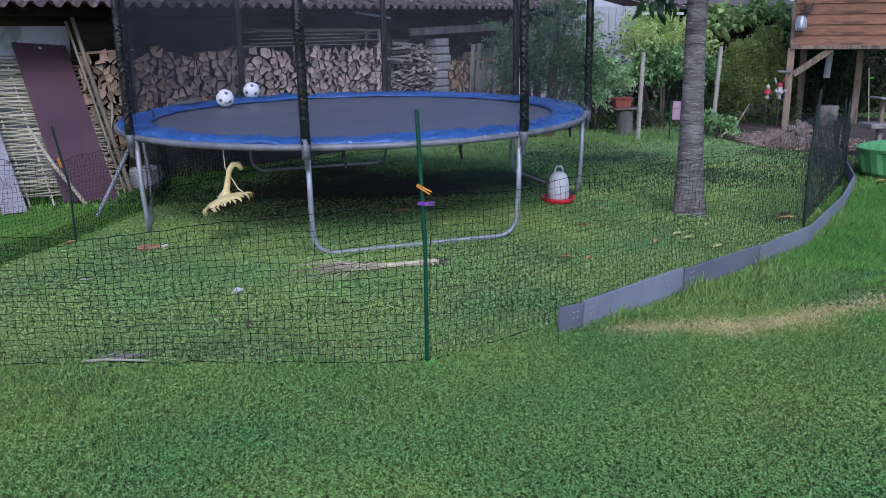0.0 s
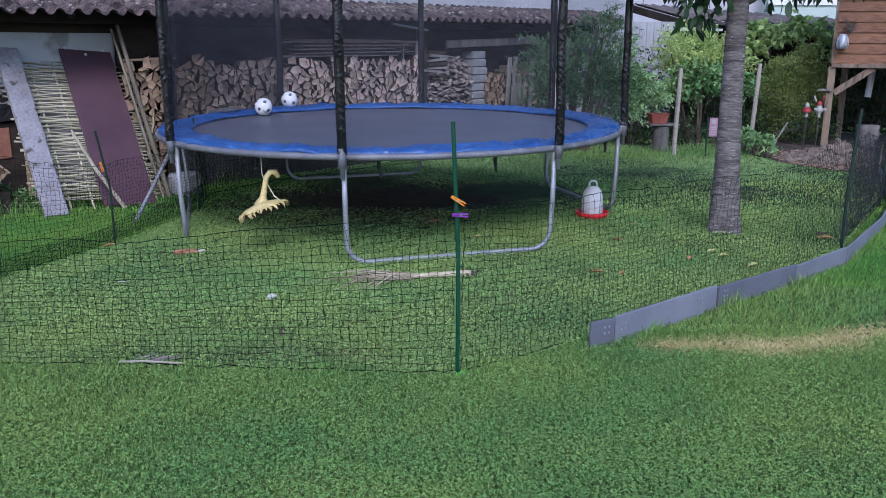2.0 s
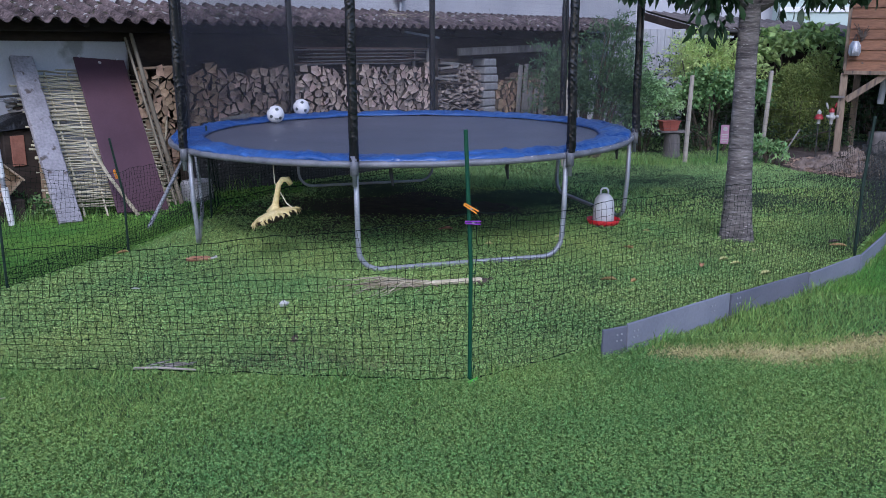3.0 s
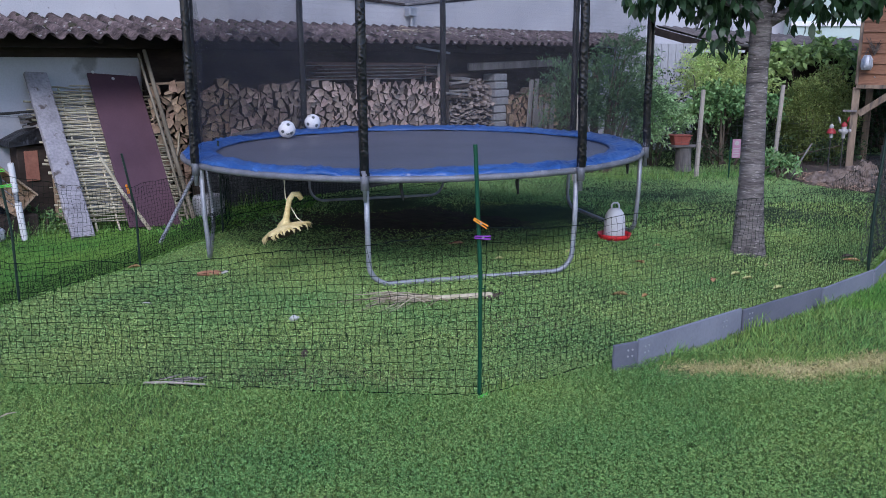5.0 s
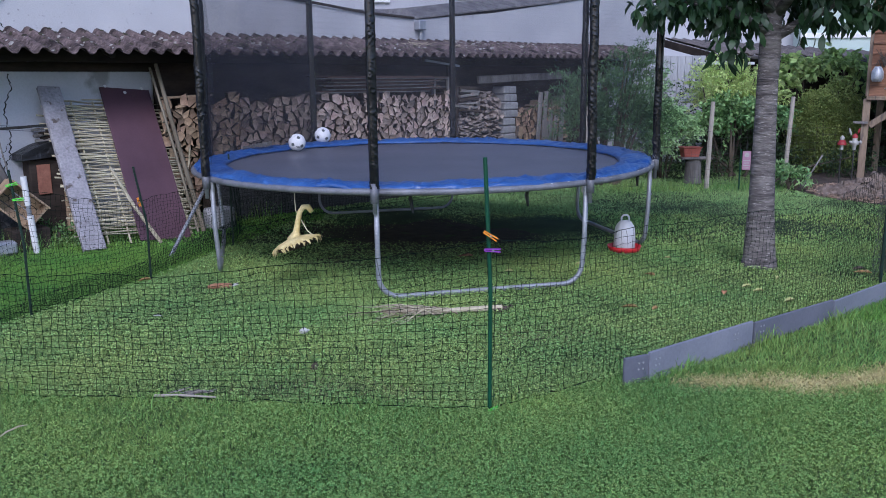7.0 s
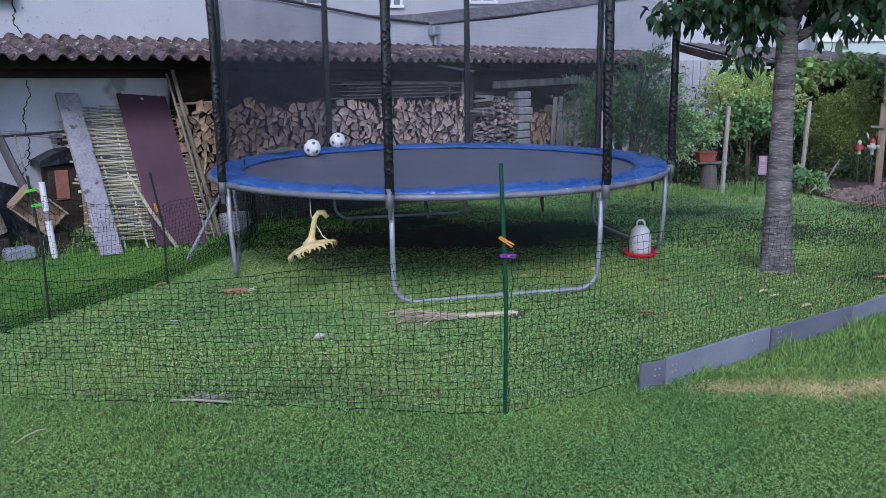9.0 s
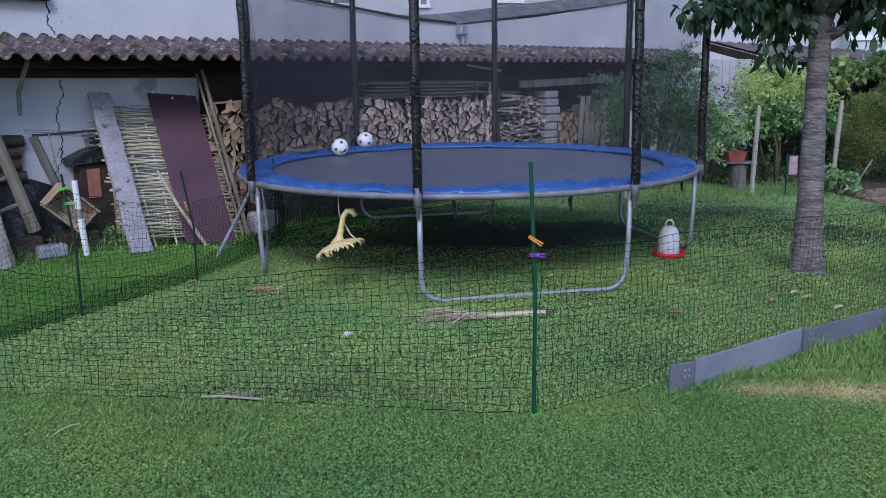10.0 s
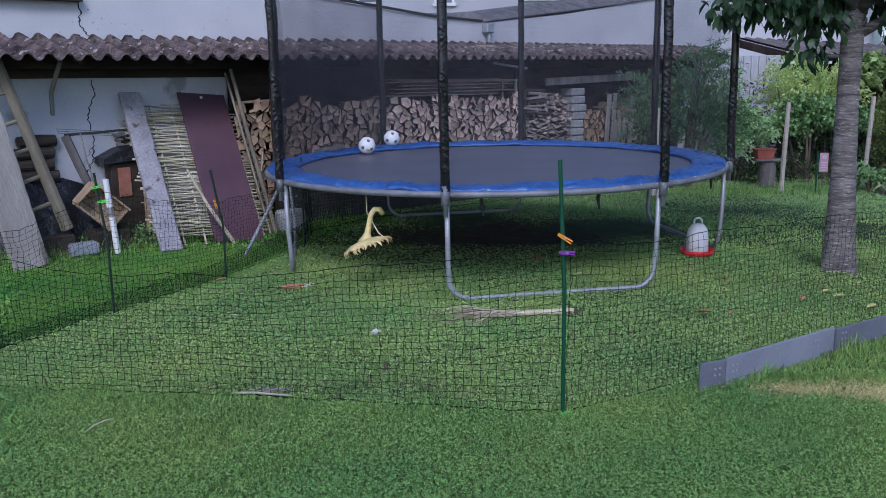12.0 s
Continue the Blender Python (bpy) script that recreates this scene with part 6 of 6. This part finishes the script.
solid("tree_stump", Shape().lathe([(0.145, 0), (0.125, 0.08), (0.12, 0.36), (0.001, 0.37)], 14), DARKGREYWOOD, "weathered grey tree stump used as a stand", "stump", pose(3.72, 13.0, 0))
solid("stump_board", Shape().box((0.46, 0.28, 0.03), pose(0, 0, 0.386), 0.006), DARKGREYWOOD, "grey board lying on the stump", "board", pose(3.74, 13.0, 0))
cr_ = thing("red_flower_box", "weathered red flower box standing on the stump", "flower box", pose(3.66, 13.0, 0.402, 0, 0, 12) @ Matrix.Scale(0.76, 4))
part("body", Shape().add([(-0.15, -0.09, 0), (0.15, -0.09, 0), (0.15, 0.09, 0), (-0.15, 0.09, 0), (-0.19, -0.11, 0.19), (0.19, -0.11, 0.19), (0.19, 0.11, 0.19), (-0.19, 0.11, 0.19)],
                         [(3, 2, 1, 0), (0, 1, 5, 4), (1, 2, 6, 5), (2, 3, 7, 6), (3, 0, 4, 7), (4, 5, 6, 7)]), TERRACOTTA, cr_)
part("lip", Shape().box((0.41, 0.25, 0.025), pose(0, 0, 0.19), 0.005), TERRACOTTA, cr_)

# ---- soil heap and garden ornaments ----
hp = Shape()
hr = random.Random(5)
for k in range(430):
    a, q = hr.uniform(0, 6.283), hr.random() ** 0.5
    x, y = 0.66 * q * math.cos(a), 0.6 * q * math.sin(a)
    top = 0.2 * max(0, 1 - q**1.6) * (0.75 + 0.4 * math.sin(x * 5 + 1))
    hp.ball(0.022 + 0.095 * hr.random() ** 2, 7, pose(x, y, top * hr.uniform(0.5, 1), hr.uniform(0, 180), hr.uniform(0, 180), 0), (1, 0.8, 0.7), 0.7)
tagged(solid("soil_heap", hp, SOIL, "heap of crumbly grey-brown soil clods", "soil heap", pose(5.76, 11.6, 0)), kind="stuff")
bed = Shape()
for j in range(13):
    for i in range(24):
        t, q = 2 * math.pi * i / 24, j / 12
        bed.v.append((2.15 * q * math.cos(t) * (1 + 0.04 * math.sin(3 * t)), 2.95 * q * math.sin(t), 0.035 * (1 - q * q) + 0.02 * noise.noise((q * 6 * math.cos(t), q * 6 * math.sin(t), 2)) * (1 - q) - 0.012 * q))
bed.f = [(j * 24 + i, j * 24 + (i + 1) % 24, (j + 1) * 24 + (i + 1) % 24, (j + 1) * 24 + i) for j in range(12) for i in range(24)]
bed.k = [0] * len(bed.f)
chips = Shape()
for k in range(900):
    a, q = hr.uniform(0, 6.283), hr.random() ** 0.5
    chips.box((hr.uniform(0.02, 0.07), hr.uniform(0.01, 0.025), 0.008), pose(0.85 * q * math.cos(a), 1.1 * q * math.sin(a), 0.03 + 0.025 * (1 - q), hr.uniform(-25, 25), hr.uniform(-25, 25), hr.uniform(0, 180)))
tagged(solid("bark_chips", chips, CHIPS, "reddish bark chips strewn round the soil heap", "bark chips", pose(5.85, 11.6, 0)), kind="stuff")
solid("soil_bed", bed, BEDSOIL, "bare trodden soil, darkened for the shade below the hut", "soil", pose(7.0, 12.8, 0), kind="structure", smooth=True)


def ornament(x, y, h, red_hat, label):
    ob = thing("garden_ornament", label, "garden ornament", pose(x, y, 0), "ornaments on rods")
    k = 0.76
    part("rod", Shape().tube([(0, 0, 0), (0, 0, h)], 0.008, 6), IRON, ob)
    if red_hat:
        part("figure", Shape().lathe([(0.03 * k, h - 0.02 * k), (0.035 * k, h + 0.06 * k), (0.075 * k, h + 0.09 * k), (0.08 * k, h + 0.14 * k), (0.04 * k, h + 0.17 * k), (0.05 * k, h + 0.2 * k), (0.001 * k, h + 0.24 * k)], 14), ORNWHITE, ob, smooth=True)
        part("cap", Shape().lathe([(0.055 * k, h + 0.21 * k), (0.05 * k, h + 0.26 * k), (0.001 * k, h + 0.3 * k)], 12), ORNRED, ob, smooth=True)
        part("ear", Shape().ball(0.05, 9, pose(-0.075, 0, h + 0.25, 0, -18, 0), (0.32, 0.3, 1.1)), ORNWHITE, ob, smooth=True)
        part("ear", Shape().ball(0.045, 9, pose(0.05, 0, h + 0.26, 0, 14, 0), (0.32, 0.3, 1.0)), ORNRED, ob, smooth=True)
        for q in (-1, 1):
            part("paw", Shape().ball(0.026, 8, pose(0.07 * q, -0.03, h + 0.1)), ORNWHITE, ob, smooth=True)
    else:
        part("foot", Shape().lathe([(0.035 * k, h - 0.03 * k), (0.03 * k, h + 0.04 * k), (0.03 * k, h + 0.07 * k)], 12), ORNWHITE, ob, smooth=True)
        part("cap", Shape().lathe([(0.085 * k, h + 0.06 * k), (0.08 * k, h + 0.1 * k), (0.05 * k, h + 0.15 * k), (0.001 * k, h + 0.16 * k)], 14), ORNRED, ob, smooth=True)
        part("top_figure", Shape().lathe([(0.03 * k, h + 0.15 * k), (0.045 * k, h + 0.19 * k), (0.03 * k, h + 0.22 * k), (0.001 * k, h + 0.25 * k)], 12), ORNWHITE, ob, smooth=True)


ornament(5.73, 12.5, 0.57, False, "red and white glazed mushroom ornament on a rod")
ornament(5.89, 12.45, 0.56, True, "white glazed figure ornament with red cap on a rod")
solid("thin_garden_stick", Shape().tube([(5.25, 12.6, 0.0), (5.55, 12.7, 0.45)], 0.012, 6), GREYWOOD, "grey stick leaning among the plants", "stick")

# ---- play hut on stilts ----
hut = thing("play_hut", "wooden play hut with reddish board siding on stilts", "play hut", pose(6.42, 13.2, 0, 0, 0, -29))
for x, y in ((-0.04, 0.04), (0.95, 0.9), (2.35, 0.06), (2.35, 1.5), (0.08, 1.5)):
    part("post", Shape().box((0.105, 0.1, 1.32), pose(x, y, 0.6), 0.01), POSTWOOD, hut)
part("brace", Shape().box((0.66, 0.06, 0.1), pose(0.28, 0.02, 1.05, 0, -37, 0), 0.006), POSTWOOD, hut)
part("beam", Shape().box((2.5, 0.1, 0.06), pose(1.2, -0.01, 1.27), 0.006), POSTWOOD, hut)
part("deck", Shape().box((2.45, 1.6, 0.05), pose(1.22, 0.78, 1.325)), DARKWOOD, hut)
rows_ = 12
for k in range(rows_):
    h = 0.155
    part("siding_board", Shape().add([(-0.02, -0.055, 0), (2.45, -0.055, 0), (2.45, -0.02, 0), (-0.02, -0.02, 0), (-0.02, -0.033, h + 0.01), (2.45, -0.033, h + 0.01), (2.45, -0.012, h + 0.01), (-0.02, -0.012, h + 0.01)],
                                     [(0, 1, 5, 4), (3, 2, 1, 0), (4, 5, 6, 7), (0, 4, 7, 3), (1, 2, 6, 5), (2, 3, 7, 6)]), REDBOARD, hut, m=pose(0, 0, 1.3 + k * h))
part("corner_board", Shape().box((0.05, 0.09, 1.9), pose(-0.045, 0.0, 2.25), 0.006), POSTWOOD, hut)
part("side_wall", Shape().box((0.04, 1.5, 1.9), pose(0.02, 0.78, 2.25)), REDBOARD, hut)
part("hook_board", Shape().box((0.2, 0.03, 0.035), pose(-0.1, -0.05, 0.9), 0.004), GREYWOOD, hut)
part("roof", Shape().prism([(-0.25, 3.2), (1.2, 3.75), (2.7, 3.2), (2.7, 3.14), (1.2, 3.69), (-0.25, 3.14)], 1.9, pose(0, -0.2, 0)), ASBESTOS, hut)
part("back_wall", Shape().box((2.4, 0.04, 1.9), pose(1.22, 1.55, 2.25)), REDBOARD, hut)
lan = thing("garden_lantern", "small white wire lantern hanging on the hut", "lantern", pose(6.42, 13.05, 1.62))
part("cage", Shape().lathe([(0.035, 0.12), (0.075, 0.05), (0.08, -0.05), (0.06, -0.1), (0.001, -0.1)], 12), ZINC, lan, smooth=True)
for k in range(8):
    part("rib", Shape().tube([ring_pt(45 * k, 0.04, 0.12), ring_pt(45 * k, 0.08, 0.05), ring_pt(45 * k, 0.085, -0.05), ring_pt(45 * k, 0.062, -0.1)], 0.006, 5), ZINC, lan)
part("handle", Shape().tube([(-0.04, 0, 0.12), (0, 0, 0.22), (0.04, 0, 0.12)], 0.006, 5), IRON, lan)
tw = Shape()
for k in range(20):
    a, q = random.uniform(-0.75, 0.75), random.uniform(0.12, 0.3)
    tw.tube([(0.1, 0, 0.08), (0.1 + 0.5 * q * math.sin(a), -0.01, 0.08 + 0.5 * q), (0.1 + q * math.sin(a * 1.2), -0.02 * random.random(), 0.08 + q * math.cos(a))], [0.009, 0.007, 0.004], 5)
solid("twig_bundle", tw, DARKBARK, "bundle of dark twigs hung on the hut wall", "twigs", pose(6.42, 13.06, 1.66))
solid("hanging_hook", Shape().tube([(0.2, 0, 0.1), (0.19, 0, -0.12), (0.17, 0, -0.22), (0.14, 0, -0.2)], 0.012, 6), GREYWOOD, "pale wooden hook hanging on the siding", "hook", pose(6.42, 13.07, 1.62))
solid("downpipe", Shape().tube([(0, 0, 1.22), (-0.03, 0, 0.78)], 0.05, 12), PALEGREY, "grey plastic pipe under the hut", "pipe", pose(7.12, 13.4, 0))
solid("grey_barrel", Shape().lathe([(0.001, 0), (0.17, 0), (0.18, 0.05), (0.165, 0.12), (0.18, 0.2), (0.165, 0.28), (0.175, 0.36), (0.001, 0.36)], 18), DARKGREYWOOD, "grey ribbed bucket standing under the hut", "bucket", pose(7.05, 13.2, 0), smooth=True)
solid("bamboo_cane", Shape().tube([(0, 0, 0), (-0.08, 0.05, 0.95)], 0.008, 6), STRAW, "thin cane stuck in the soil", "cane", pose(7.6, 12.9, 0))

# ---- green tub and bird house ----
tub = thing("green_tub", "green plastic sandpit tub with ribbed sides on the lawn", "tub", pose(5.93, 8.84, 0))
tb = Shape()
n = 96
prof_t = [(0.64, 0.0), (0.68, 0.05), (0.73, 0.27), (0.76, 0.28), (0.77, 0.31), (0.74, 0.31), (0.71, 0.27), (0.66, 0.06), (0.001, 0.05)]
for r, z in prof_t:
    for i in range(n):
        t = 2 * math.pi * i / n
        k = r * (1 + (0.034 if (0.02 < z < 0.275) and r > 0.5 and (i // 3) % 2 else 0)) * (1 + 0.03 * math.cos(4 * t))
        tb.v.append((k * math.cos(t), k * 0.8 * math.sin(t), z))
tb.f = [(j * n + i, j * n + (i + 1) % n, (j + 1) * n + (i + 1) % n, (j + 1) * n + i) for j in range(len(prof_t) - 1) for i in range(n)]
tb.k = [0] * len(tb.f)
part("shell", tb, TUBGREEN, tub)
bh = thing("bird_table", "weathered grey wooden bird table beside the tub", "bird table", pose(6.0, 9.95, 0))
part("post", Shape().box((0.06, 0.06, 0.4), pose(0, 0, 0.2), 0.005), GREYWOOD, bh)
part("tray", Shape().box((0.5, 0.3, 0.06), pose(0.05, 0, 0.42), 0.008), GREYWOOD, bh)
part("upright", Shape().box((0.05, 0.05, 0.28), pose(0.0, 0, 0.58), 0.004), POSTWOOD, bh)
part("roof", Shape().box((0.42, 0.32, 0.025), pose(0.1, 0, 0.73, 0, 6, 0), 0.005), GREYWOOD, bh)

# ---- second shed, far houses ----
sh2 = thing("back_shed", "low shed with grey corrugated roof and pale boards", "shed", pose(4.7, 16.2, 0))
rf = Shape()
nn2 = 170
for row in range(2):
    for i in range(nn2 + 1):
        q = i / nn2
        rf.v.append((0.22 + 3.7 * q if row == 0 else -0.43 + 4.4 * q, -0.2 + 1.5 * row, (2.03 - 0.15 * q if row == 0 else 2.36 - 0.3 * q) + 0.022 * math.cos(2 * math.pi * 21 * q)))
rf.v += [(a, b, c - 0.015) for a, b, c in rf.v]
m2 = nn2 + 1
rf.f = [(i, i + 1, m2 + i + 1, m2 + i) for i in range(nn2)] + [(2 * m2 + i, 3 * m2 + i, 3 * m2 + i + 1, 2 * m2 + i + 1) for i in range(nn2)] + [(i, 2 * m2 + i, 2 * m2 + i + 1, i + 1) for i in range(nn2)]
rf.k = [0] * len(rf.f)
part("roof", rf, SHEDROOF, sh2, "grey corrugated roof", True)
part("verge", Shape().add([(0.2, -0.22, 2.01), (-0.45, 1.3, 2.34), (-0.45, 1.3, 2.2), (0.2, -0.22, 1.87), (0.15, -0.22, 2.01), (-0.5, 1.3, 2.34), (-0.5, 1.3, 2.2), (0.15, -0.22, 1.87)],
                          [(0, 1, 2, 3), (7, 6, 5, 4), (0, 4, 5, 1), (2, 6, 7, 3), (0, 3, 7, 4), (1, 5, 6, 2)]), DARKWOOD, sh2, "dark barge board")
part("fascia", Shape().box((3.7, 0.04, 0.12), pose(2.07, -0.18, 1.87, 0, 2.3, 0)), DARKWOOD, sh2)
part("gutter", Shape().tube([(0.2, -0.26, 1.96), (3.95, -0.26, 1.81)], 0.035, 8), IRON, sh2, "dark half-round gutter")
part("wall", Shape().box((3.6, 0.08, 1.82), pose(2.05, 0.5, 0.91)), DARKWOOD, sh2)
for k in range(6):
    part("side_board", Shape().box((0.13, 0.03, 1.98), pose(-0.66 + 0.135 * k, 0.0, 0.99), 0.004), PALEGREY, sh2)
part("side_wall", Shape().box((0.06, 1.2, 1.9), pose(-0.2, 0.66, 0.95)), DARKWOOD, sh2)


def window(parent, x, z, w_, h_):
    wd = part("window", Shape().box((w_, 0.06, h_), pose(x, -0.02, z)), GLASS, parent)
    for s in (-1, 0, 1):
        part("frame", Shape().box((0.09, 0.05, h_ + 0.1), pose(x + s * w_ / 2, -0.06, z)), WHITEPL, wd)
    for s in (-1, 1):
        part("sill", Shape().box((w_ + 0.2, 0.08, 0.1), pose(x, -0.07, z + s * h_ / 2)), WHITEPL, wd)


h1 = thing("house", "large pale rendered house with small windows far behind the shed", "house", pose(-3, 30, 0, 0, 0, 8))
part("wall", Shape().box((27, 8, 7.2), pose(2.5, 4, 3.6)), FARWALL, h1)
part("roof", Shape().prism([(-11.4, 7.1), (2.5, 10.8), (16.4, 7.1)], 9, pose(0, -0.5, 0)), TILE, h1)
window(h1, -2.4, 5.0, 1.3, 1.6)
window(h1, 0.55, 4.95, 0.6, 1.6)
window(h1, 3.65, 5.1, 0.9, 1.6)
h2 = thing("house", "pale mint rendered house behind the garden trees", "house", pose(19, 30.5, 0, 0, 0, -6))
part("wall", Shape().box((13, 8, 7), pose(0, 4, 3.5)), MINTWALL, h2)
part("roof", Shape().prism([(-7, 6.9), (0, 10.4), (7, 6.9)], 9, pose(0, -0.5, 0)), TILE, h2)
part("band", Shape().box((13.1, 0.1, 0.18), pose(0, -0.03, 3.0)), WHITEPL, h2)


# ---- small things on the grass ----
def fallen(x, y, size, turn, label, material=BROWNLEAF):
    s = Shape()
    pts = [(0, 0, 0.004), (0.35, 0.22, 0.016), (0.75, 0.18, 0.022), (1.0, 0, 0.006), (0.75, -0.18, 0.02), (0.35, -0.22, 0.018)]
    top = [(a * size, b * size, c + 0.022) for a, b, c in pts] + [(0.5 * size, 0, 0.026)]
    s.add(top + [(a, b, c - 0.004) for a, b, c in top], [(i, (i + 1) % 6, 6) for i in range(6)] + [(7 + (i + 1) % 6, 7 + i, 13) for i in range(6)] + [(i, 7 + i, 7 + (i + 1) % 6, (i + 1) % 6) for i in range(6)])
    solid("fallen_leaf", s, material, label, "leaf", pose(x, y, 0, 0, 0, turn), "fallen leaves on the lawn")


YELLOWLEAF = mat("yellow_leaf", (0.46, 0.46, 0.16), (0.6, 0.58, 0.26), 20, 0.8, 0.2, 60)
for x, y, s, t in ((0.07, 7.5, 0.14, 10), (2.03, 6.12, 0.09, 70), (1.2, 5.78, 0.12, -10), (1.6, 6.8, 0.1, -50), (3.33, 6.85, 0.14, -20), (1.4, 5.7, 0.07, 40), (-2.5, 6.58, 0.1, 30), (5.1, 8.4, 0.12, 10), (4.0, 6.2, 0.1, 35)):
    fallen(x, y, s, t, "curled brown dry leaf on the grass")
for x, y, s, t in ((1.07, 7.15, 0.1, 15), (2.24, 6.35, 0.09, 20), (2.28, 6.22, 0.09, 5), (2.4, 5.92, 0.1, 25), (1.9, 7.4, 0.07, 5), (0.45, 6.9, 0.07, 0), (2.6, 6.6, 0.07, 50)):
    fallen(x, y, s, t, "yellow-green fallen leaf on the grass", YELLOWLEAF)
cob = thing("corn_cob", "gnawed reddish corn cob with pale stem end on the grass", "corn cob", pose(-1.78, 6.37, 0.03, 0, 0, 14))
part("cob", Shape().tube([(-0.1, 0, 0), (-0.05, 0, 0.004), (0.05, 0, 0.004), (0.08, 0, 0)], [0.013, 0.022, 0.02, 0.014], 10), COBRED, cob)
part("stem", Shape().tube([(0.08, 0, 0), (0.13, 0.005, 0.012)], 0.01, 7), GLAZED, cob, "pale stem")
solid("white_feather", Shape().ball(0.028, 9, pose(0, 0, 0.03, 0, 0, 30), (1.0, 0.65, 0.7), 0.4).ball(0.016, 8, pose(0.022, 0.012, 0.03), (1, 0.7, 0.5), 0.4), GLAZED, "white scrap of fruit lying in the grass", "scrap", pose(-0.94, 5.19, 0), smooth=True)
stalk = thing("dead_stalk", "pulled dry plant stalk with frayed roots on the grass", "stalk", pose(0, 0, 0))
part("stem", Shape().tube([(0.36, 5.74, 0.03), (0.05, 5.66, 0.035), (-0.2, 5.6, 0.03)], [0.022, 0.018, 0.012], 8), STRAW, stalk)
for k in range(34):
    a = random.uniform(-1.9, 1.9)
    x0 = random.uniform(-0.3, 0.05)
    ln = random.uniform(0.15, 0.55) * (0.6 if abs(a) > 1.1 else 1)
    kink = random.uniform(-0.05, 0.05)
    part("root", Shape().tube([(x0, 5.62 + 0.05 * a, 0.035), (x0 - ln * 0.35, 5.59 + ln * 0.2 * a + kink, 0.045 + 0.03 * random.random()), (x0 - ln * 0.7, 5.57 + ln * 0.34 * a - kink, 0.04), (x0 - ln, 5.55 + ln * 0.5 * a, 0.02)],
                              [random.uniform(0.003, 0.006), 0.0038, 0.0026, 0.0013], 4), STRAW if k % 3 else DULLSTRAW, stalk)
for k in range(14):
    part("soil_clod", Shape().ball(random.uniform(0.012, 0.025), 6, pose(0.36 + random.gauss(0, 0.05), 5.76 + random.gauss(0, 0.03), 0.02), (1, 1, 0.7), 0.5), BEDSOIL, stalk)
stk = thing("pale_stick", "bleached stick lying along the foot of the netting", "stick", pose(-1.34, 4.06, 0.03, 0, 0, -3))
part("wood", Shape().tube([(-0.17, 0, 0.0), (-0.05, 0.006, 0.004), (0.15, -0.005, 0.0)], [0.007, 0.0065, 0.004], 7), FENCEPOST, stk)
for k in range(10):
    x = random.uniform(-0.12, 0.12)
    a = random.uniform(-0.5, 0.7)
    ln = random.uniform(0.03, 0.12)
    part("splinter", Shape().tube([(x, random.uniform(0.0, 0.05), 0.008), (x + ln * math.cos(a), 0.02 + ln * math.sin(a), random.uniform(0.005, 0.025))], 0.0025, 4), FENCEPOST if k % 2 else GREYWOOD, stk)

solid("fallen_stake", Shape().tube([(3.84, 7.24, 0.015), (5.01, 8.87, 0.03)], 0.014, 7), POSTBLACK, "dark stake lying along the edging boards", "stake")
fallen(3.36, 6.94, 0.13, 15, "dark curled leaf beside the netting stake", BARK)

# ---- feather, straw and a weed rosette ----
feather = thing("small_feather", "small pale grey feather lying in the grass", "feather", pose(-1.98, 5.49, 0.045, 0, 12, 55))
part("quill", Shape().tube([(-0.03, 0, 0), (0.0, 0, 0.004), (0.035, 0, 0.001)], 0.0012, 5), GLAZED, feather)
part("vane", Shape().prism([(-0.02, 0.001), (0.0, 0.006), (0.03, 0.004), (0.04, 0.0), (0.03, -0.001), (0.0, 0.001)], 0.022, pose(0, -0.011, 0)), GLAZED, feather)
solid("straw_blade", Shape().tube([(-0.035, -0.09, 0.0), (-0.015, -0.03, 0.012), (0.012, 0.03, 0.014), (0.03, 0.075, 0.002)], [0.002, 0.0045, 0.004, 0.0015], 5), STRAW, "single dry straw blade lying on the lawn", "straw", pose(-2.0, 3.61, 0.035))
shrub("plantain_rosette", "pale green broad weed leaves pressed flat in the run", "weed", [(-0.85, 4.52, 0.03, 0.2, 0.12, 0.015), (-0.72, 4.62, 0.03, 0.1, 0.08, 0.015)], 60, 0.06, 0.013, RUNGRASS, 41, 0.2, 0.5, 0.2, 1)
